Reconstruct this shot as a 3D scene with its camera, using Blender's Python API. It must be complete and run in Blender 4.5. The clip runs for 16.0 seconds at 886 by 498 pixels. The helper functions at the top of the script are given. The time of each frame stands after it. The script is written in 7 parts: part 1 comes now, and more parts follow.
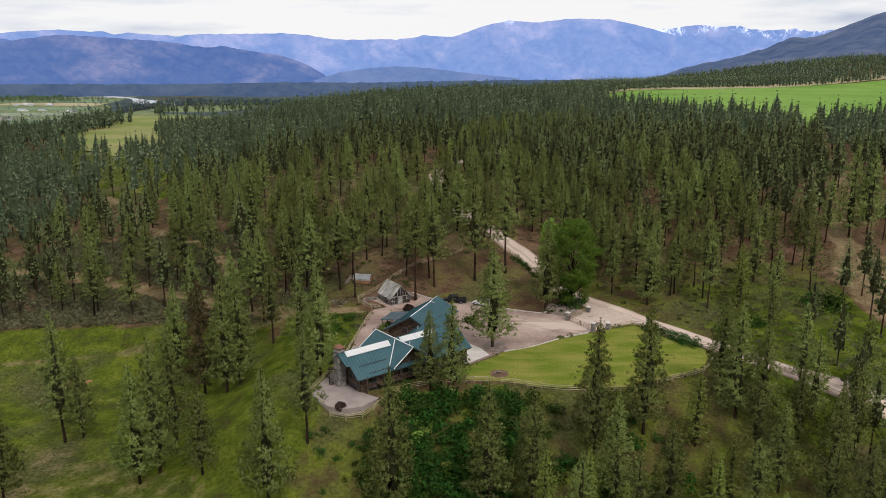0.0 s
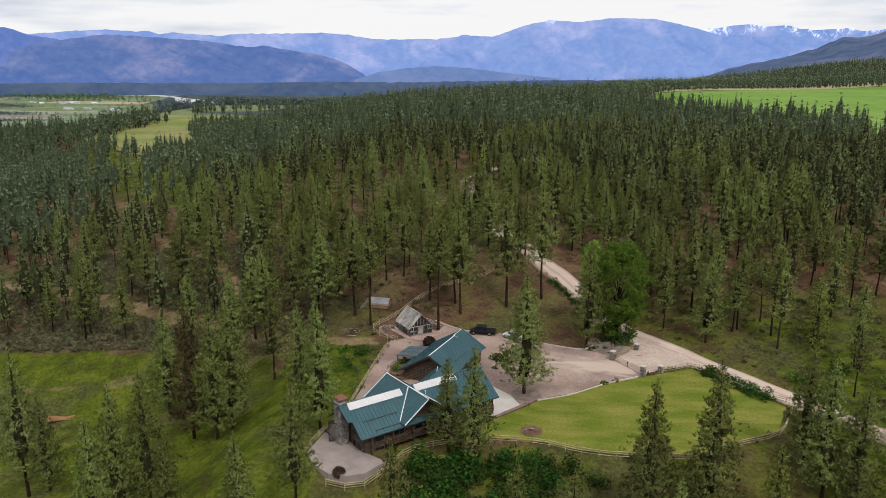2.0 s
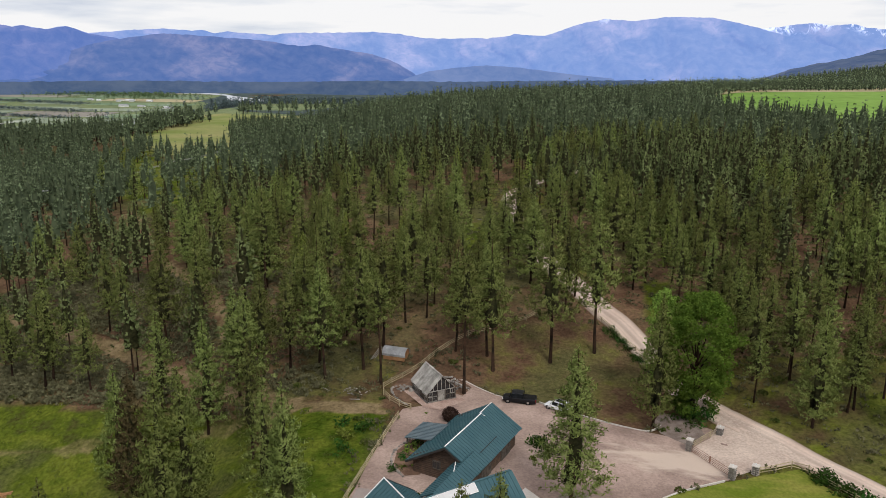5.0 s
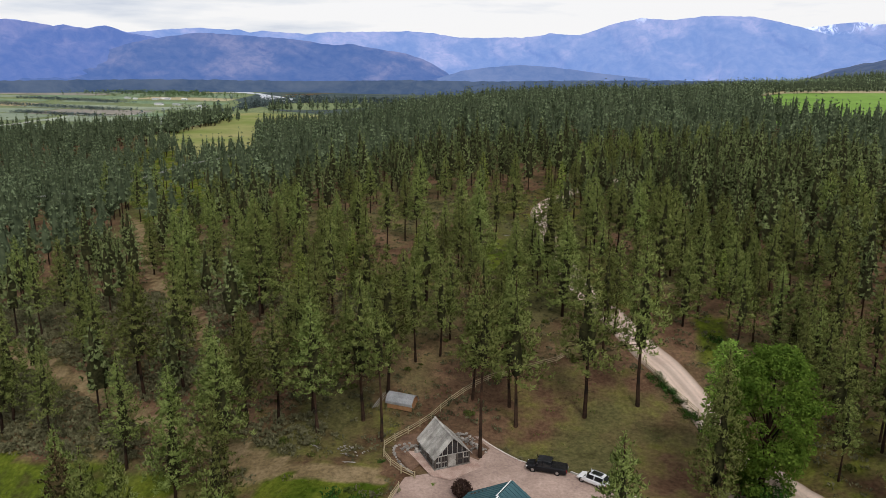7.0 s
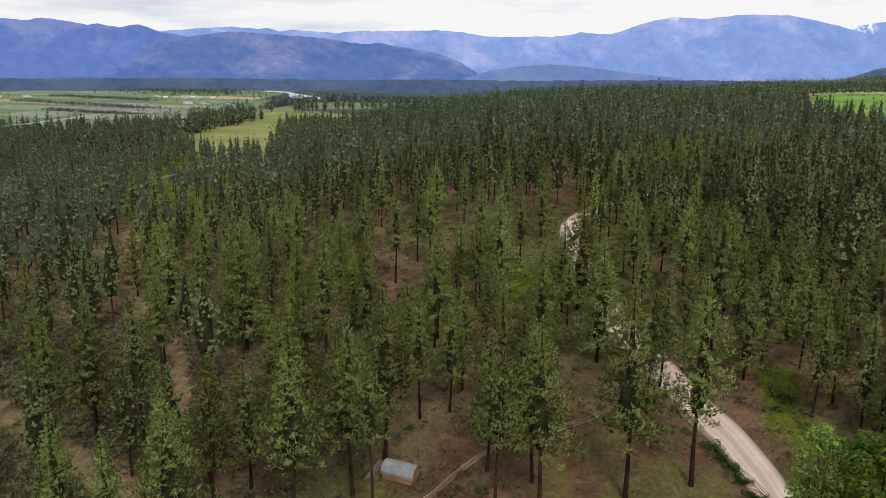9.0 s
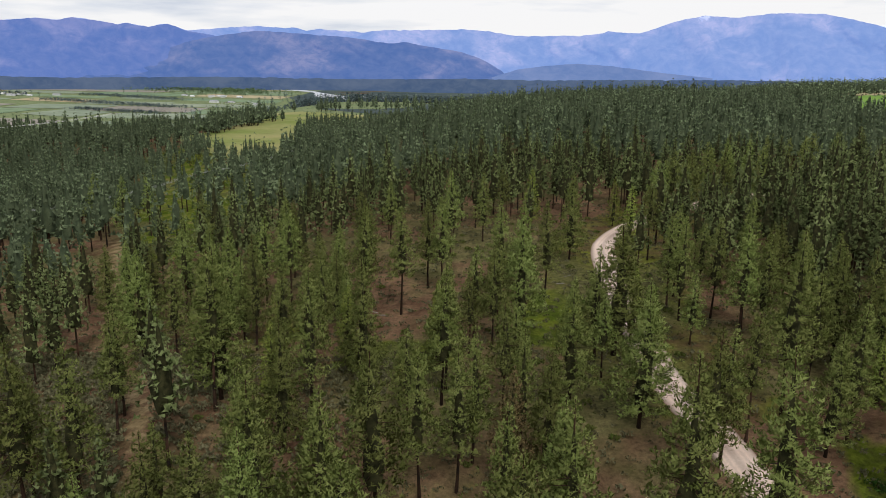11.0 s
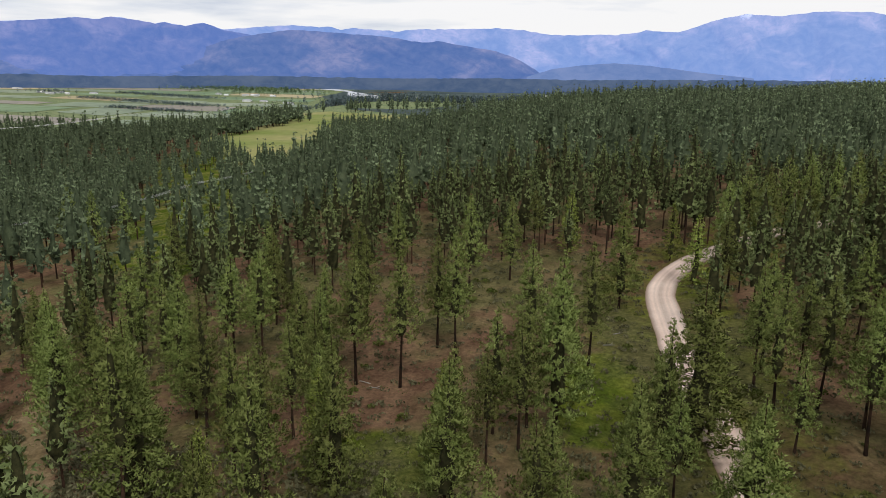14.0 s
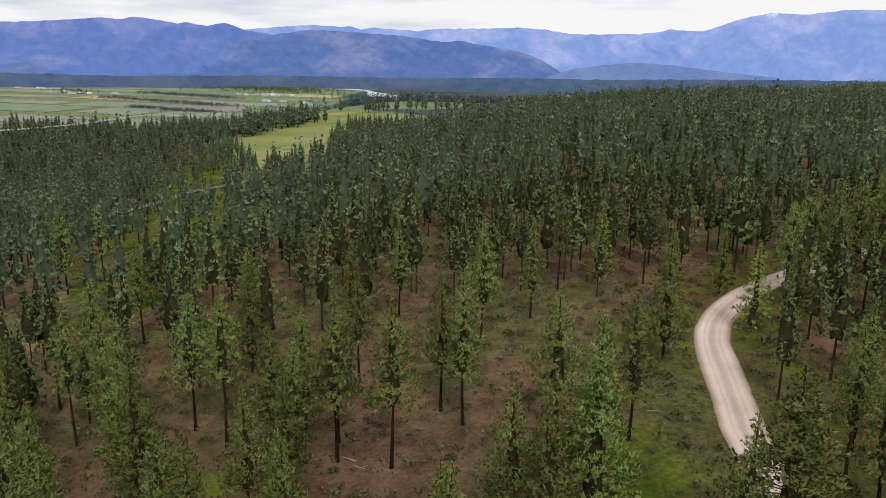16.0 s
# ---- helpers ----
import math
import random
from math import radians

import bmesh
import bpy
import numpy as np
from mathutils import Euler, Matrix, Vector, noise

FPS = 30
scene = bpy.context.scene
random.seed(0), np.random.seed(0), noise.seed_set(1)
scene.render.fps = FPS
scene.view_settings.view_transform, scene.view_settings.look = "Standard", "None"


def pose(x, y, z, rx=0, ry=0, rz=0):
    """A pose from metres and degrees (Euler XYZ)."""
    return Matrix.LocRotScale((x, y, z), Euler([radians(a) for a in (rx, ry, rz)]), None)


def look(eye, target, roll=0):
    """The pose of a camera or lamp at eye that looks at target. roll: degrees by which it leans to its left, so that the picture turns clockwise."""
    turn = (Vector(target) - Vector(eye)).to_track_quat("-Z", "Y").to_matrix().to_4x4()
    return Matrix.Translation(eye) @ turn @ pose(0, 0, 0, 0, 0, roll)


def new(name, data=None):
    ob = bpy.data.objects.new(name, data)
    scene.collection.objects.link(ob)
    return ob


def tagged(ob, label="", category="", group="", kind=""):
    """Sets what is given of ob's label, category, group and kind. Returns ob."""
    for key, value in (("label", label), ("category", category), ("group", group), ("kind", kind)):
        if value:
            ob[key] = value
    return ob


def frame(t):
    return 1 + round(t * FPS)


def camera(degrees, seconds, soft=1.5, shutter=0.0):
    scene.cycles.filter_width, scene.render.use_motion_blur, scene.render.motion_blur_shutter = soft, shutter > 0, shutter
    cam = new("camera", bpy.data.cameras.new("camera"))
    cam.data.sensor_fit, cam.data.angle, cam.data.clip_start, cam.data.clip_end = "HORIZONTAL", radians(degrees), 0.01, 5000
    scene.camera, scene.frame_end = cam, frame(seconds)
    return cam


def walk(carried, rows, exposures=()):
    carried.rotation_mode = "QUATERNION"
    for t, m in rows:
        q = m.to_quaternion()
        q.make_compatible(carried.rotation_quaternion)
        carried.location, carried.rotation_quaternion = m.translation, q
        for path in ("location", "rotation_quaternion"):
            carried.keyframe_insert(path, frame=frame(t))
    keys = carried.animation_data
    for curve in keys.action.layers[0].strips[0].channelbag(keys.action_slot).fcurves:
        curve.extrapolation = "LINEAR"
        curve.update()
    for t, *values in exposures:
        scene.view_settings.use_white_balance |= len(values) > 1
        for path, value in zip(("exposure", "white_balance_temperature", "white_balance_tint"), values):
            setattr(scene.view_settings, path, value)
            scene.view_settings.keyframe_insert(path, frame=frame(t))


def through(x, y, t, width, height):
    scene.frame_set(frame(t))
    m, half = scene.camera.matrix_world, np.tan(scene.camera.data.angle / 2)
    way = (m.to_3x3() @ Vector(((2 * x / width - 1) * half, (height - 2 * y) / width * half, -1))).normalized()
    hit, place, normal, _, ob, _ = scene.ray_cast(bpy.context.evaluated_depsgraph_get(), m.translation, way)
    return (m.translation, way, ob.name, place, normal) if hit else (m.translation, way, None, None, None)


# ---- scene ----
cam = camera(62.3, 16.0, soft=0.5)
METRES, EYE, TILT, LEAN, TURN = 176.0, 53.5, -13.5, 0.0, 0.0
ROWS = [
    (0.0, 0.0, 0.0, 0.0, -0.0, 0.0, -0.0),
    (0.5, 0.0033, 0.0297, 0.0073, 0.81, -0.0, -0.22),
    (1.0, 0.0065, 0.0597, 0.0146, 1.59, -0.01, -0.45),
    (1.5, 0.0093, 0.0899, 0.0219, 2.26, -0.02, -0.65),
    (2.0, 0.0119, 0.1206, 0.0291, 2.91, -0.03, -0.85),
    (2.5, 0.0142, 0.151, 0.0365, 3.54, -0.05, -1.05),
    (3.0, 0.0163, 0.1813, 0.044, 4.14, -0.08, -1.22),
    (3.5, 0.0178, 0.2115, 0.0514, 4.76, -0.12, -1.41),
    (4.0, 0.019, 0.2425, 0.0585, 5.38, -0.13, -1.61),
    (6.5, 0.0199, 0.3942, 0.0944, 8.5, -0.26, -2.49),
    (7.0, 0.0188, 0.4248, 0.1015, 9.1, -0.3, -2.69),
    (7.5, 0.0175, 0.4553, 0.1087, 9.64, -0.34, -2.86),
    (8.0, 0.0157, 0.4859, 0.116, 10.19, -0.38, -3.02),
    (8.5, 0.0133, 0.5163, 0.1235, 10.71, -0.43, -3.16),
    (9.0, 0.0108, 0.5474, 0.1309, 11.23, -0.47, -3.32),
    (11.5, -0.0066, 0.6967, 0.1667, 13.6, -0.67, -3.95),
    (12.0, -0.011, 0.727, 0.1737, 14.01, -0.7, -4.06),
    (12.5, -0.0158, 0.7569, 0.1808, 14.44, -0.74, -4.18),
    (13.0, -0.0209, 0.7873, 0.188, 14.87, -0.79, -4.27),
    (13.5, -0.0265, 0.8171, 0.1951, 15.28, -0.83, -4.41),
    (14.0, -0.0321, 0.847, 0.2023, 15.71, -0.87, -4.53),
    (14.5, -0.038, 0.8771, 0.2094, 16.12, -0.91, -4.63),
    (15.0, -0.0442, 0.9069, 0.2166, 16.51, -0.94, -4.69),
    (15.5, -0.0504, 0.9366, 0.224, 16.9, -0.99, -4.74),
    (16.0, -0.0573, 0.9661, 0.2307, 17.26, -1.02, -4.85),
]
walk(cam, [(t, pose(0, 0, EYE, TILT, LEAN, TURN) @ pose(METRES * x, METRES * y, METRES * z, 90 + pitch, roll, yaw)) for t, x, y, z, yaw, pitch, roll in ROWS])

# world, sun
SUN_EL, SUN_AZ = radians(52), radians(150)
world = bpy.data.worlds.new("overcast_sky")
scene.world = world
world.use_nodes = True
wn, wl = world.node_tree.nodes, world.node_tree.links
wn.clear()
w_out = wn.new("ShaderNodeOutputWorld")
w_bg = wn.new("ShaderNodeBackground")
w_sky = wn.new("ShaderNodeTexSky")
w_sky.sky_type = "NISHITA"
w_sky.sun_disc = False
w_sky.sun_elevation, w_sky.sun_rotation = SUN_EL, SUN_AZ
w_dim = wn.new("ShaderNodeMixRGB")
w_dim.blend_type = "MULTIPLY"
w_dim.inputs[0].default_value = 1.0
w_dim.inputs[2].default_value = (0.10, 0.10, 0.10, 1)
w_co = wn.new("ShaderNodeTexCoord")
w_map = wn.new("ShaderNodeMapping")
w_map.inputs["Scale"].default_value = (1.6, 1.6, 11.0)
w_map.inputs["Location"].default_value = (0.35, 0.1, 0.3)
w_noise = wn.new("ShaderNodeTexNoise")
w_noise.inputs["Scale"].default_value = 2.6
w_noise.inputs["Detail"].default_value = 6.0
w_noise.inputs["Roughness"].default_value = 0.52
w_ramp = wn.new("ShaderNodeValToRGB")
w_ramp.color_ramp.elements[0].position, w_ramp.color_ramp.elements[0].color = 0.30, (0.50, 0.56, 0.70, 1)
w_ramp.color_ramp.elements[1].position, w_ramp.color_ramp.elements[1].color = 0.54, (0.96, 0.95, 0.96, 1)
w_el = w_ramp.color_ramp.elements.new(0.42)
w_el.color = (0.76, 0.79, 0.86, 1)
w_mix = wn.new("ShaderNodeMixRGB")
w_mix.inputs[0].default_value = 0.93
wl.new(w_sky.outputs[0], w_dim.inputs[1])
wl.new(w_co.outputs["Generated"], w_map.inputs[0])
wl.new(w_map.outputs[0], w_noise.inputs["Vector"])
wl.new(w_noise.outputs["Fac"], w_ramp.inputs[0])
wl.new(w_dim.outputs[0], w_mix.inputs[1])
wl.new(w_ramp.outputs[0], w_mix.inputs[2])
wl.new(w_mix.outputs[0], w_bg.inputs[0])
wl.new(w_bg.outputs[0], w_out.inputs[0])
w_bg.inputs[1].default_value = 1.0

sun = new("sun", bpy.data.lights.new("sun", "SUN"))
sun.data.energy, sun.data.angle, sun.data.color = 1.5, radians(12), (1.0, 0.96, 0.9)
sun.matrix_world = look((300 * math.sin(SUN_AZ) * math.cos(SUN_EL), 300 * math.cos(SUN_AZ) * math.cos(SUN_EL), 300 * math.sin(SUN_EL)), (0, 0, 0))


# ---- materials ----
def material(name, base, second, scale, rough=0.85, metal=0.0, bump=0.0, fine=None, island=0.0, random_object=0.0, spec=None, coat=0.0, speckle=0.22):
    """A surface of two colours blended by noise at two scales, with bump and per-piece variation."""
    m = bpy.data.materials.new(name)
    m.use_nodes = True
    n, l = m.node_tree.nodes, m.node_tree.links
    b = n["Principled BSDF"]
    b.inputs["Roughness"].default_value = rough
    b.inputs["Metallic"].default_value = metal
    b.inputs["Specular IOR Level"].default_value = spec if spec is not None else 0.04 if rough >= 0.85 else 0.3
    b.inputs["Coat Weight"].default_value = coat
    co = n.new("ShaderNodeTexCoord")
    big = n.new("ShaderNodeTexNoise")
    big.inputs["Scale"].default_value, big.inputs["Detail"].default_value = scale, 5.0
    small = n.new("ShaderNodeTexNoise")
    small.inputs["Scale"].default_value, small.inputs["Detail"].default_value = fine or scale * 9, 4.0
    l.new(co.outputs["Object"], big.inputs["Vector"])
    l.new(co.outputs["Object"], small.inputs["Vector"])
    ramp = n.new("ShaderNodeValToRGB")
    ramp.color_ramp.elements[0].position, ramp.color_ramp.elements[0].color = 0.36, (*base, 1)
    ramp.color_ramp.elements[1].position, ramp.color_ramp.elements[1].color = 0.66, (*second, 1)
    l.new(big.outputs["Fac"], ramp.inputs[0])
    grain = n.new("ShaderNodeMapRange")
    grain.inputs["From Min"].default_value, grain.inputs["From Max"].default_value = 0.25, 0.75
    grain.inputs["To Min"].default_value, grain.inputs["To Max"].default_value = 1 - speckle, 1 + speckle
    l.new(small.outputs["Fac"], grain.inputs[0])
    value = grain.outputs[0]
    for amount, node, socket in ((island, "ShaderNodeNewGeometry", "Random Per Island"), (random_object, "ShaderNodeObjectInfo", "Random")):
        if amount:
            src = n.new(node)
            rng = n.new("ShaderNodeMapRange")
            rng.inputs["To Min"].default_value, rng.inputs["To Max"].default_value = 1 - amount, 1 + amount
            l.new(src.outputs[socket], rng.inputs[0])
            mul = n.new("ShaderNodeMath")
            mul.operation = "MULTIPLY"
            l.new(value, mul.inputs[0])
            l.new(rng.outputs[0], mul.inputs[1])
            value = mul.outputs[0]
    vary = n.new("ShaderNodeVectorMath")
    vary.operation = "SCALE"
    l.new(ramp.outputs[0], vary.inputs[0])
    l.new(value, vary.inputs["Scale"])
    l.new(vary.outputs[0], b.inputs["Base Color"])
    if bump:
        bp = n.new("ShaderNodeBump")
        bp.inputs["Strength"].default_value, bp.inputs["Distance"].default_value = bump, 0.05
        l.new(small.outputs["Fac"], bp.inputs["Height"])
        l.new(bp.outputs[0], b.inputs["Normal"])
    return m


def leafy(name, base, second, hue=0.06, through=0.16, island=0.22, grain=0.7):
    """Needles and leaves: two-tone, every piece and every tree a little different, light passing through."""
    m = material(name, base, second, grain, rough=0.8, island=island, random_object=0.36, spec=0.04, fine=2.4, speckle=0.12)
    n, l = m.node_tree.nodes, m.node_tree.links
    b = n["Principled BSDF"]
    source = b.inputs["Base Color"].links[0].from_socket
    info = n.new("ShaderNodeObjectInfo")
    shift = n.new("ShaderNodeMapRange")
    shift.inputs["To Min"].default_value, shift.inputs["To Max"].default_value = 0.5 - hue * 0.5, 0.5 + hue * 0.5
    hsv = n.new("ShaderNodeHueSaturation")
    l.new(info.outputs["Random"], shift.inputs[0])
    l.new(shift.outputs[0], hsv.inputs["Hue"])
    l.new(source, hsv.inputs["Color"])
    l.new(hsv.outputs[0], b.inputs["Base Color"])
    tree = n.new("ShaderNodeAttribute")
    tree.attribute_name = "tint"
    lift = n.new("ShaderNodeMath")
    lift.inputs[1].default_value = 1.0
    l.new(tree.outputs["Fac"], lift.inputs[0])
    l.new(lift.outputs[0], hsv.inputs["Value"])
    t = n.new("ShaderNodeBsdfTranslucent")
    mix = n.new("ShaderNodeMixShader")
    mix.inputs[0].default_value = through
    l.new(hsv.outputs[0], t.inputs[0])
    l.new(b.outputs[0], mix.inputs[1])
    l.new(t.outputs[0], mix.inputs[2])
    l.new(mix.outputs[0], n["Material Output"].inputs[0])
    return m


M = {}
M["needles"] = leafy("pine_needles", (0.122, 0.150, 0.038), (0.258, 0.292, 0.094), hue=0.03, through=0.25, island=0.10)
# Inside of crowns: dark growth with the shade painted in; the far one hazed.
M["core_shade"] = material("inner_growth_painted_shade", (0.017, 0.018, 0.008), (0.044, 0.043, 0.018), 1.6, rough=0.95)
M["core_shade_far"] = material("inner_shade_hazy", (0.040, 0.054, 0.030), (0.074, 0.092, 0.050), 0.5, rough=0.95)
# Farther pines: air haze painted in as paler, bluer needles.
M["needles_far"] = leafy("pine_needles_hazed", (0.118, 0.158, 0.084), (0.222, 0.272, 0.154), hue=0.0, through=0.25, island=0.12)
M["needles_mid"] = leafy("pine_needles_half_hazed", (0.122, 0.156, 0.056), (0.248, 0.292, 0.124), hue=0.0, through=0.25, island=0.13)
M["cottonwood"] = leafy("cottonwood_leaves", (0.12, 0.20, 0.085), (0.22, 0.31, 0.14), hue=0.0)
# Valley trees take a blue-grey cast, the haze painted into their leaves.
M["needles_valley"] = leafy("haze_blue_valley_woods", (0.058, 0.082, 0.088), (0.105, 0.135, 0.135), hue=0.0)
M["needles_young"] = leafy("young_pine_needles", (0.160, 0.205, 0.036), (0.290, 0.330, 0.085), hue=0.025, through=0.2)
M["needles_rusty"] = leafy("rusty_pine_needles", (0.105, 0.085, 0.036), (0.205, 0.150, 0.072), hue=0.0, through=0.2)
M["bark"] = material("pine_bark", (0.018, 0.014, 0.011), (0.070, 0.038, 0.024), 0.5, rough=0.95, bump=0.8, random_object=0.45, spec=0.05)
M["leaves"] = leafy("broad_leaves", (0.092, 0.188, 0.026), (0.208, 0.345, 0.054), hue=0.03, through=0.38)
M["shrub"] = leafy("shrub_leaves", (0.018, 0.050, 0.009), (0.052, 0.108, 0.018), hue=0.05)
M["shrub_plum"] = leafy("plum_leaves", (0.055, 0.034, 0.026), (0.11, 0.075, 0.05), hue=0.03)
M["shrub_pale"] = leafy("yellow_green_leaves", (0.13, 0.19, 0.03), (0.22, 0.27, 0.06), hue=0.05)
M["sage"] = leafy("sagebrush", (0.078, 0.074, 0.041), (0.165, 0.150, 0.088), hue=0.04, through=0.1)
M["grass"] = leafy("grass_blades", (0.068, 0.092, 0.020), (0.145, 0.148, 0.045), hue=0.05, through=0.2)
M["lawn"] = material("mown_lawn", (0.118, 0.158, 0.018), (0.222, 0.216, 0.048), 0.16, rough=0.95, fine=2.2, bump=0.3)
lawn_nodes = M["lawn"].node_tree
lawn_map = lawn_nodes.nodes.new("ShaderNodeMapping")
lawn_map.inputs["Rotation"].default_value = (0, 0, radians(38))
lawn_map.inputs["Scale"].default_value = (0.8, 2.2, 1)
lawn_nodes.links.new(next(n for n in lawn_nodes.nodes if n.type == "TEX_COORD").outputs["Object"], lawn_map.inputs[0])
lawn_nodes.links.new(lawn_map.outputs[0], next(n for n in lawn_nodes.nodes if n.type == "TEX_NOISE").inputs["Vector"])
M["driveway"] = material("driveway_gravel", (0.250, 0.178, 0.150), (0.420, 0.308, 0.258), 0.13, rough=0.95, fine=3.0, bump=0.4)
# pale dust dragged in from the gate by the wheels
drive_nodes = M["driveway"].node_tree
drive_map = drive_nodes.nodes.new("ShaderNodeMapping")
drive_map.vector_type = "TEXTURE"
drive_map.inputs["Location"].default_value = (27.5, 153.4, 0)
drive_map.inputs["Rotation"].default_value = (0, 0, radians(-8))
drive_map.inputs["Scale"].default_value = (15.0, 5.2, 60)
drive_nodes.links.new(next(n for n in drive_nodes.nodes if n.type == "TEX_COORD").outputs["Object"], drive_map.inputs[0])
drive_far = drive_nodes.nodes.new("ShaderNodeVectorMath")
drive_far.operation = "LENGTH"
drive_nodes.links.new(drive_map.outputs[0], drive_far.inputs[0])
drive_streak = drive_nodes.nodes.new("ShaderNodeTexNoise")
drive_streak.inputs["Scale"].default_value, drive_streak.inputs["Detail"].default_value = 3.0, 6.0
drive_nodes.links.new(drive_map.outputs[0], drive_streak.inputs["Vector"])
drive_sum = drive_nodes.nodes.new("ShaderNodeMath")
drive_sum.operation = "MULTIPLY_ADD"
drive_sum.inputs[1].default_value = -1.9
drive_nodes.links.new(drive_streak.outputs["Fac"], drive_sum.inputs[0])
drive_nodes.links.new(drive_far.outputs["Value"], drive_sum.inputs[2])
drive_dust = drive_nodes.nodes.new("ShaderNodeMapRange")
drive_dust.interpolation_type = "SMOOTHSTEP"
drive_dust.inputs["From Min"].default_value, drive_dust.inputs["From Max"].default_value = 0.02, -0.62
drive_dust.inputs["To Max"].default_value = 0.85
drive_nodes.links.new(drive_sum.outputs[0], drive_dust.inputs[0])
drive_mix = drive_nodes.nodes.new("ShaderNodeMix")
drive_mix.data_type = "RGBA"
drive_mix.inputs["B"].default_value = (0.60, 0.48, 0.395, 1)
drive_base = drive_nodes.nodes["Principled BSDF"].inputs["Base Color"]
drive_nodes.links.new(drive_dust.outputs[0], drive_mix.inputs["Factor"])
drive_nodes.links.new(drive_base.links[0].from_socket, drive_mix.inputs["A"])
drive_nodes.links.new(drive_mix.outputs["Result"], drive_base)
M["road_apron"] = material("packed_dirt_apron", (0.46, 0.355, 0.295), (0.62, 0.50, 0.42), 0.2, rough=0.95, fine=2.5, bump=0.4)
M["concrete"] = material("pale_concrete", (0.54, 0.49, 0.45), (0.66, 0.61, 0.56), 0.3, rough=0.9, fine=4.0, bump=0.1, speckle=0.09)
M["paving"] = material("pink_flagstone", (0.36, 0.24, 0.20), (0.50, 0.37, 0.31), 0.8, rough=0.9, bump=0.2, random_object=0.12)
M["roof"] = material("teal_metal_roof", (0.030, 0.092, 0.110), (0.048, 0.118, 0.136), 0.25, rough=0.5, metal=0.15, spec=0.5, fine=2.0, speckle=0.05)
M["flashing"] = material("white_flashing", (0.78, 0.76, 0.74), (0.86, 0.85, 0.84), 0.6, rough=0.5, speckle=0.05)
M["skylight"] = material("translucent_ridge_glazing", (0.60, 0.59, 0.58), (0.70, 0.68, 0.67), 0.5, rough=0.3, spec=0.5, speckle=0.05)
M["logs"] = material("dark_log_siding", (0.055, 0.036, 0.026), (0.105, 0.066, 0.045), 1.4, rough=0.8, bump=0.5)
M["trim"] = material("dark_fascia", (0.035, 0.03, 0.028), (0.06, 0.05, 0.045), 1.0, rough=0.7)
M["stone"] = material("grey_fieldstone", (0.17, 0.155, 0.14), (0.37, 0.335, 0.30), 1.1, rough=0.95, bump=0.6, random_object=0.3, island=0.3)
M["rust"] = material("rusted_cap_metal", (0.17, 0.075, 0.05), (0.28, 0.13, 0.085), 1.5, rough=0.8)
M["rail"] = material("weathered_split_rail", (0.34, 0.28, 0.17), (0.54, 0.455, 0.30), 0.8, rough=0.9, bump=0.4, random_object=0.2)
M["boards"] = material("grey_weathered_boards", (0.24, 0.225, 0.205), (0.45, 0.425, 0.39), 0.7, rough=0.9, bump=0.4, random_object=0.22)
M["frame_wood"] = material("dark_old_timber", (0.07, 0.06, 0.052), (0.15, 0.13, 0.11), 1.4, rough=0.9, bump=0.4)
M["shed_wood"] = material("tan_shed_siding", (0.27, 0.135, 0.068), (0.39, 0.22, 0.11), 1.0, rough=0.85, bump=0.3)
M["galvanised"] = material("galvanised_sheet", (0.34, 0.34, 0.35), (0.48, 0.48, 0.50), 0.6, rough=0.45, metal=0.5)
M["soil_grey"] = material("grey_mulch", (0.19, 0.145, 0.125), (0.29, 0.235, 0.205), 0.8, rough=0.98, bump=0.8)
M["galvanised_teal"] = material("faded_teal_sheet", (0.11, 0.155, 0.18), (0.16, 0.20, 0.22), 0.6, rough=0.4, metal=0.3, speckle=0.05)
M["concrete_pink"] = material("pinkish_concrete", (0.29, 0.24, 0.22), (0.38, 0.315, 0.285), 0.4, rough=0.9, fine=4.0, bump=0.1, speckle=0.09)
M["soil"] = material("garden_soil", (0.11, 0.065, 0.045), (0.20, 0.125, 0.085), 0.8, rough=0.98, bump=0.8)
M["black_paint"] = material("black_car_paint", (0.008, 0.008, 0.010), (0.014, 0.014, 0.016), 0.6, rough=0.35, spec=0.18, speckle=0.05)
M["white_paint"] = material("white_car_paint", (0.74, 0.74, 0.75), (0.82, 0.82, 0.83), 0.6, rough=0.22, spec=0.5, coat=0.8, speckle=0.05)
M["tyre"] = material("tyre_rubber", (0.012, 0.012, 0.012), (0.025, 0.024, 0.023), 4.0, rough=0.9)
M["rim"] = material("alloy_rim", (0.42, 0.42, 0.43), (0.55, 0.55, 0.56), 4.0, rough=0.35, metal=0.9)
M["chrome"] = material("chrome", (0.6, 0.6, 0.61), (0.7, 0.7, 0.7), 2.0, rough=0.15, metal=1.0)
M["lamp_red"] = material("tail_lamp", (0.22, 0.012, 0.01), (0.30, 0.02, 0.015), 3.0, rough=0.25)
M["lamp_clear"] = material("head_lamp", (0.6, 0.6, 0.58), (0.75, 0.75, 0.72), 3.0, rough=0.12)
M["dark_glass"] = material("dark_window_glass", (0.012, 0.014, 0.016), (0.022, 0.025, 0.028), 0.8, rough=0.06, spec=0.7, speckle=0.05)
M["iron"] = material("dark_iron", (0.03, 0.028, 0.026), (0.07, 0.05, 0.04), 2.0, rough=0.6, metal=0.6)
M["cable"] = material("aluminium_cable", (0.42, 0.42, 0.42), (0.5, 0.5, 0.5), 1.0, rough=0.5, metal=0.6)
M["pole"] = material("creosoted_pole", (0.10, 0.075, 0.055), (0.17, 0.13, 0.10), 1.0, rough=0.9)
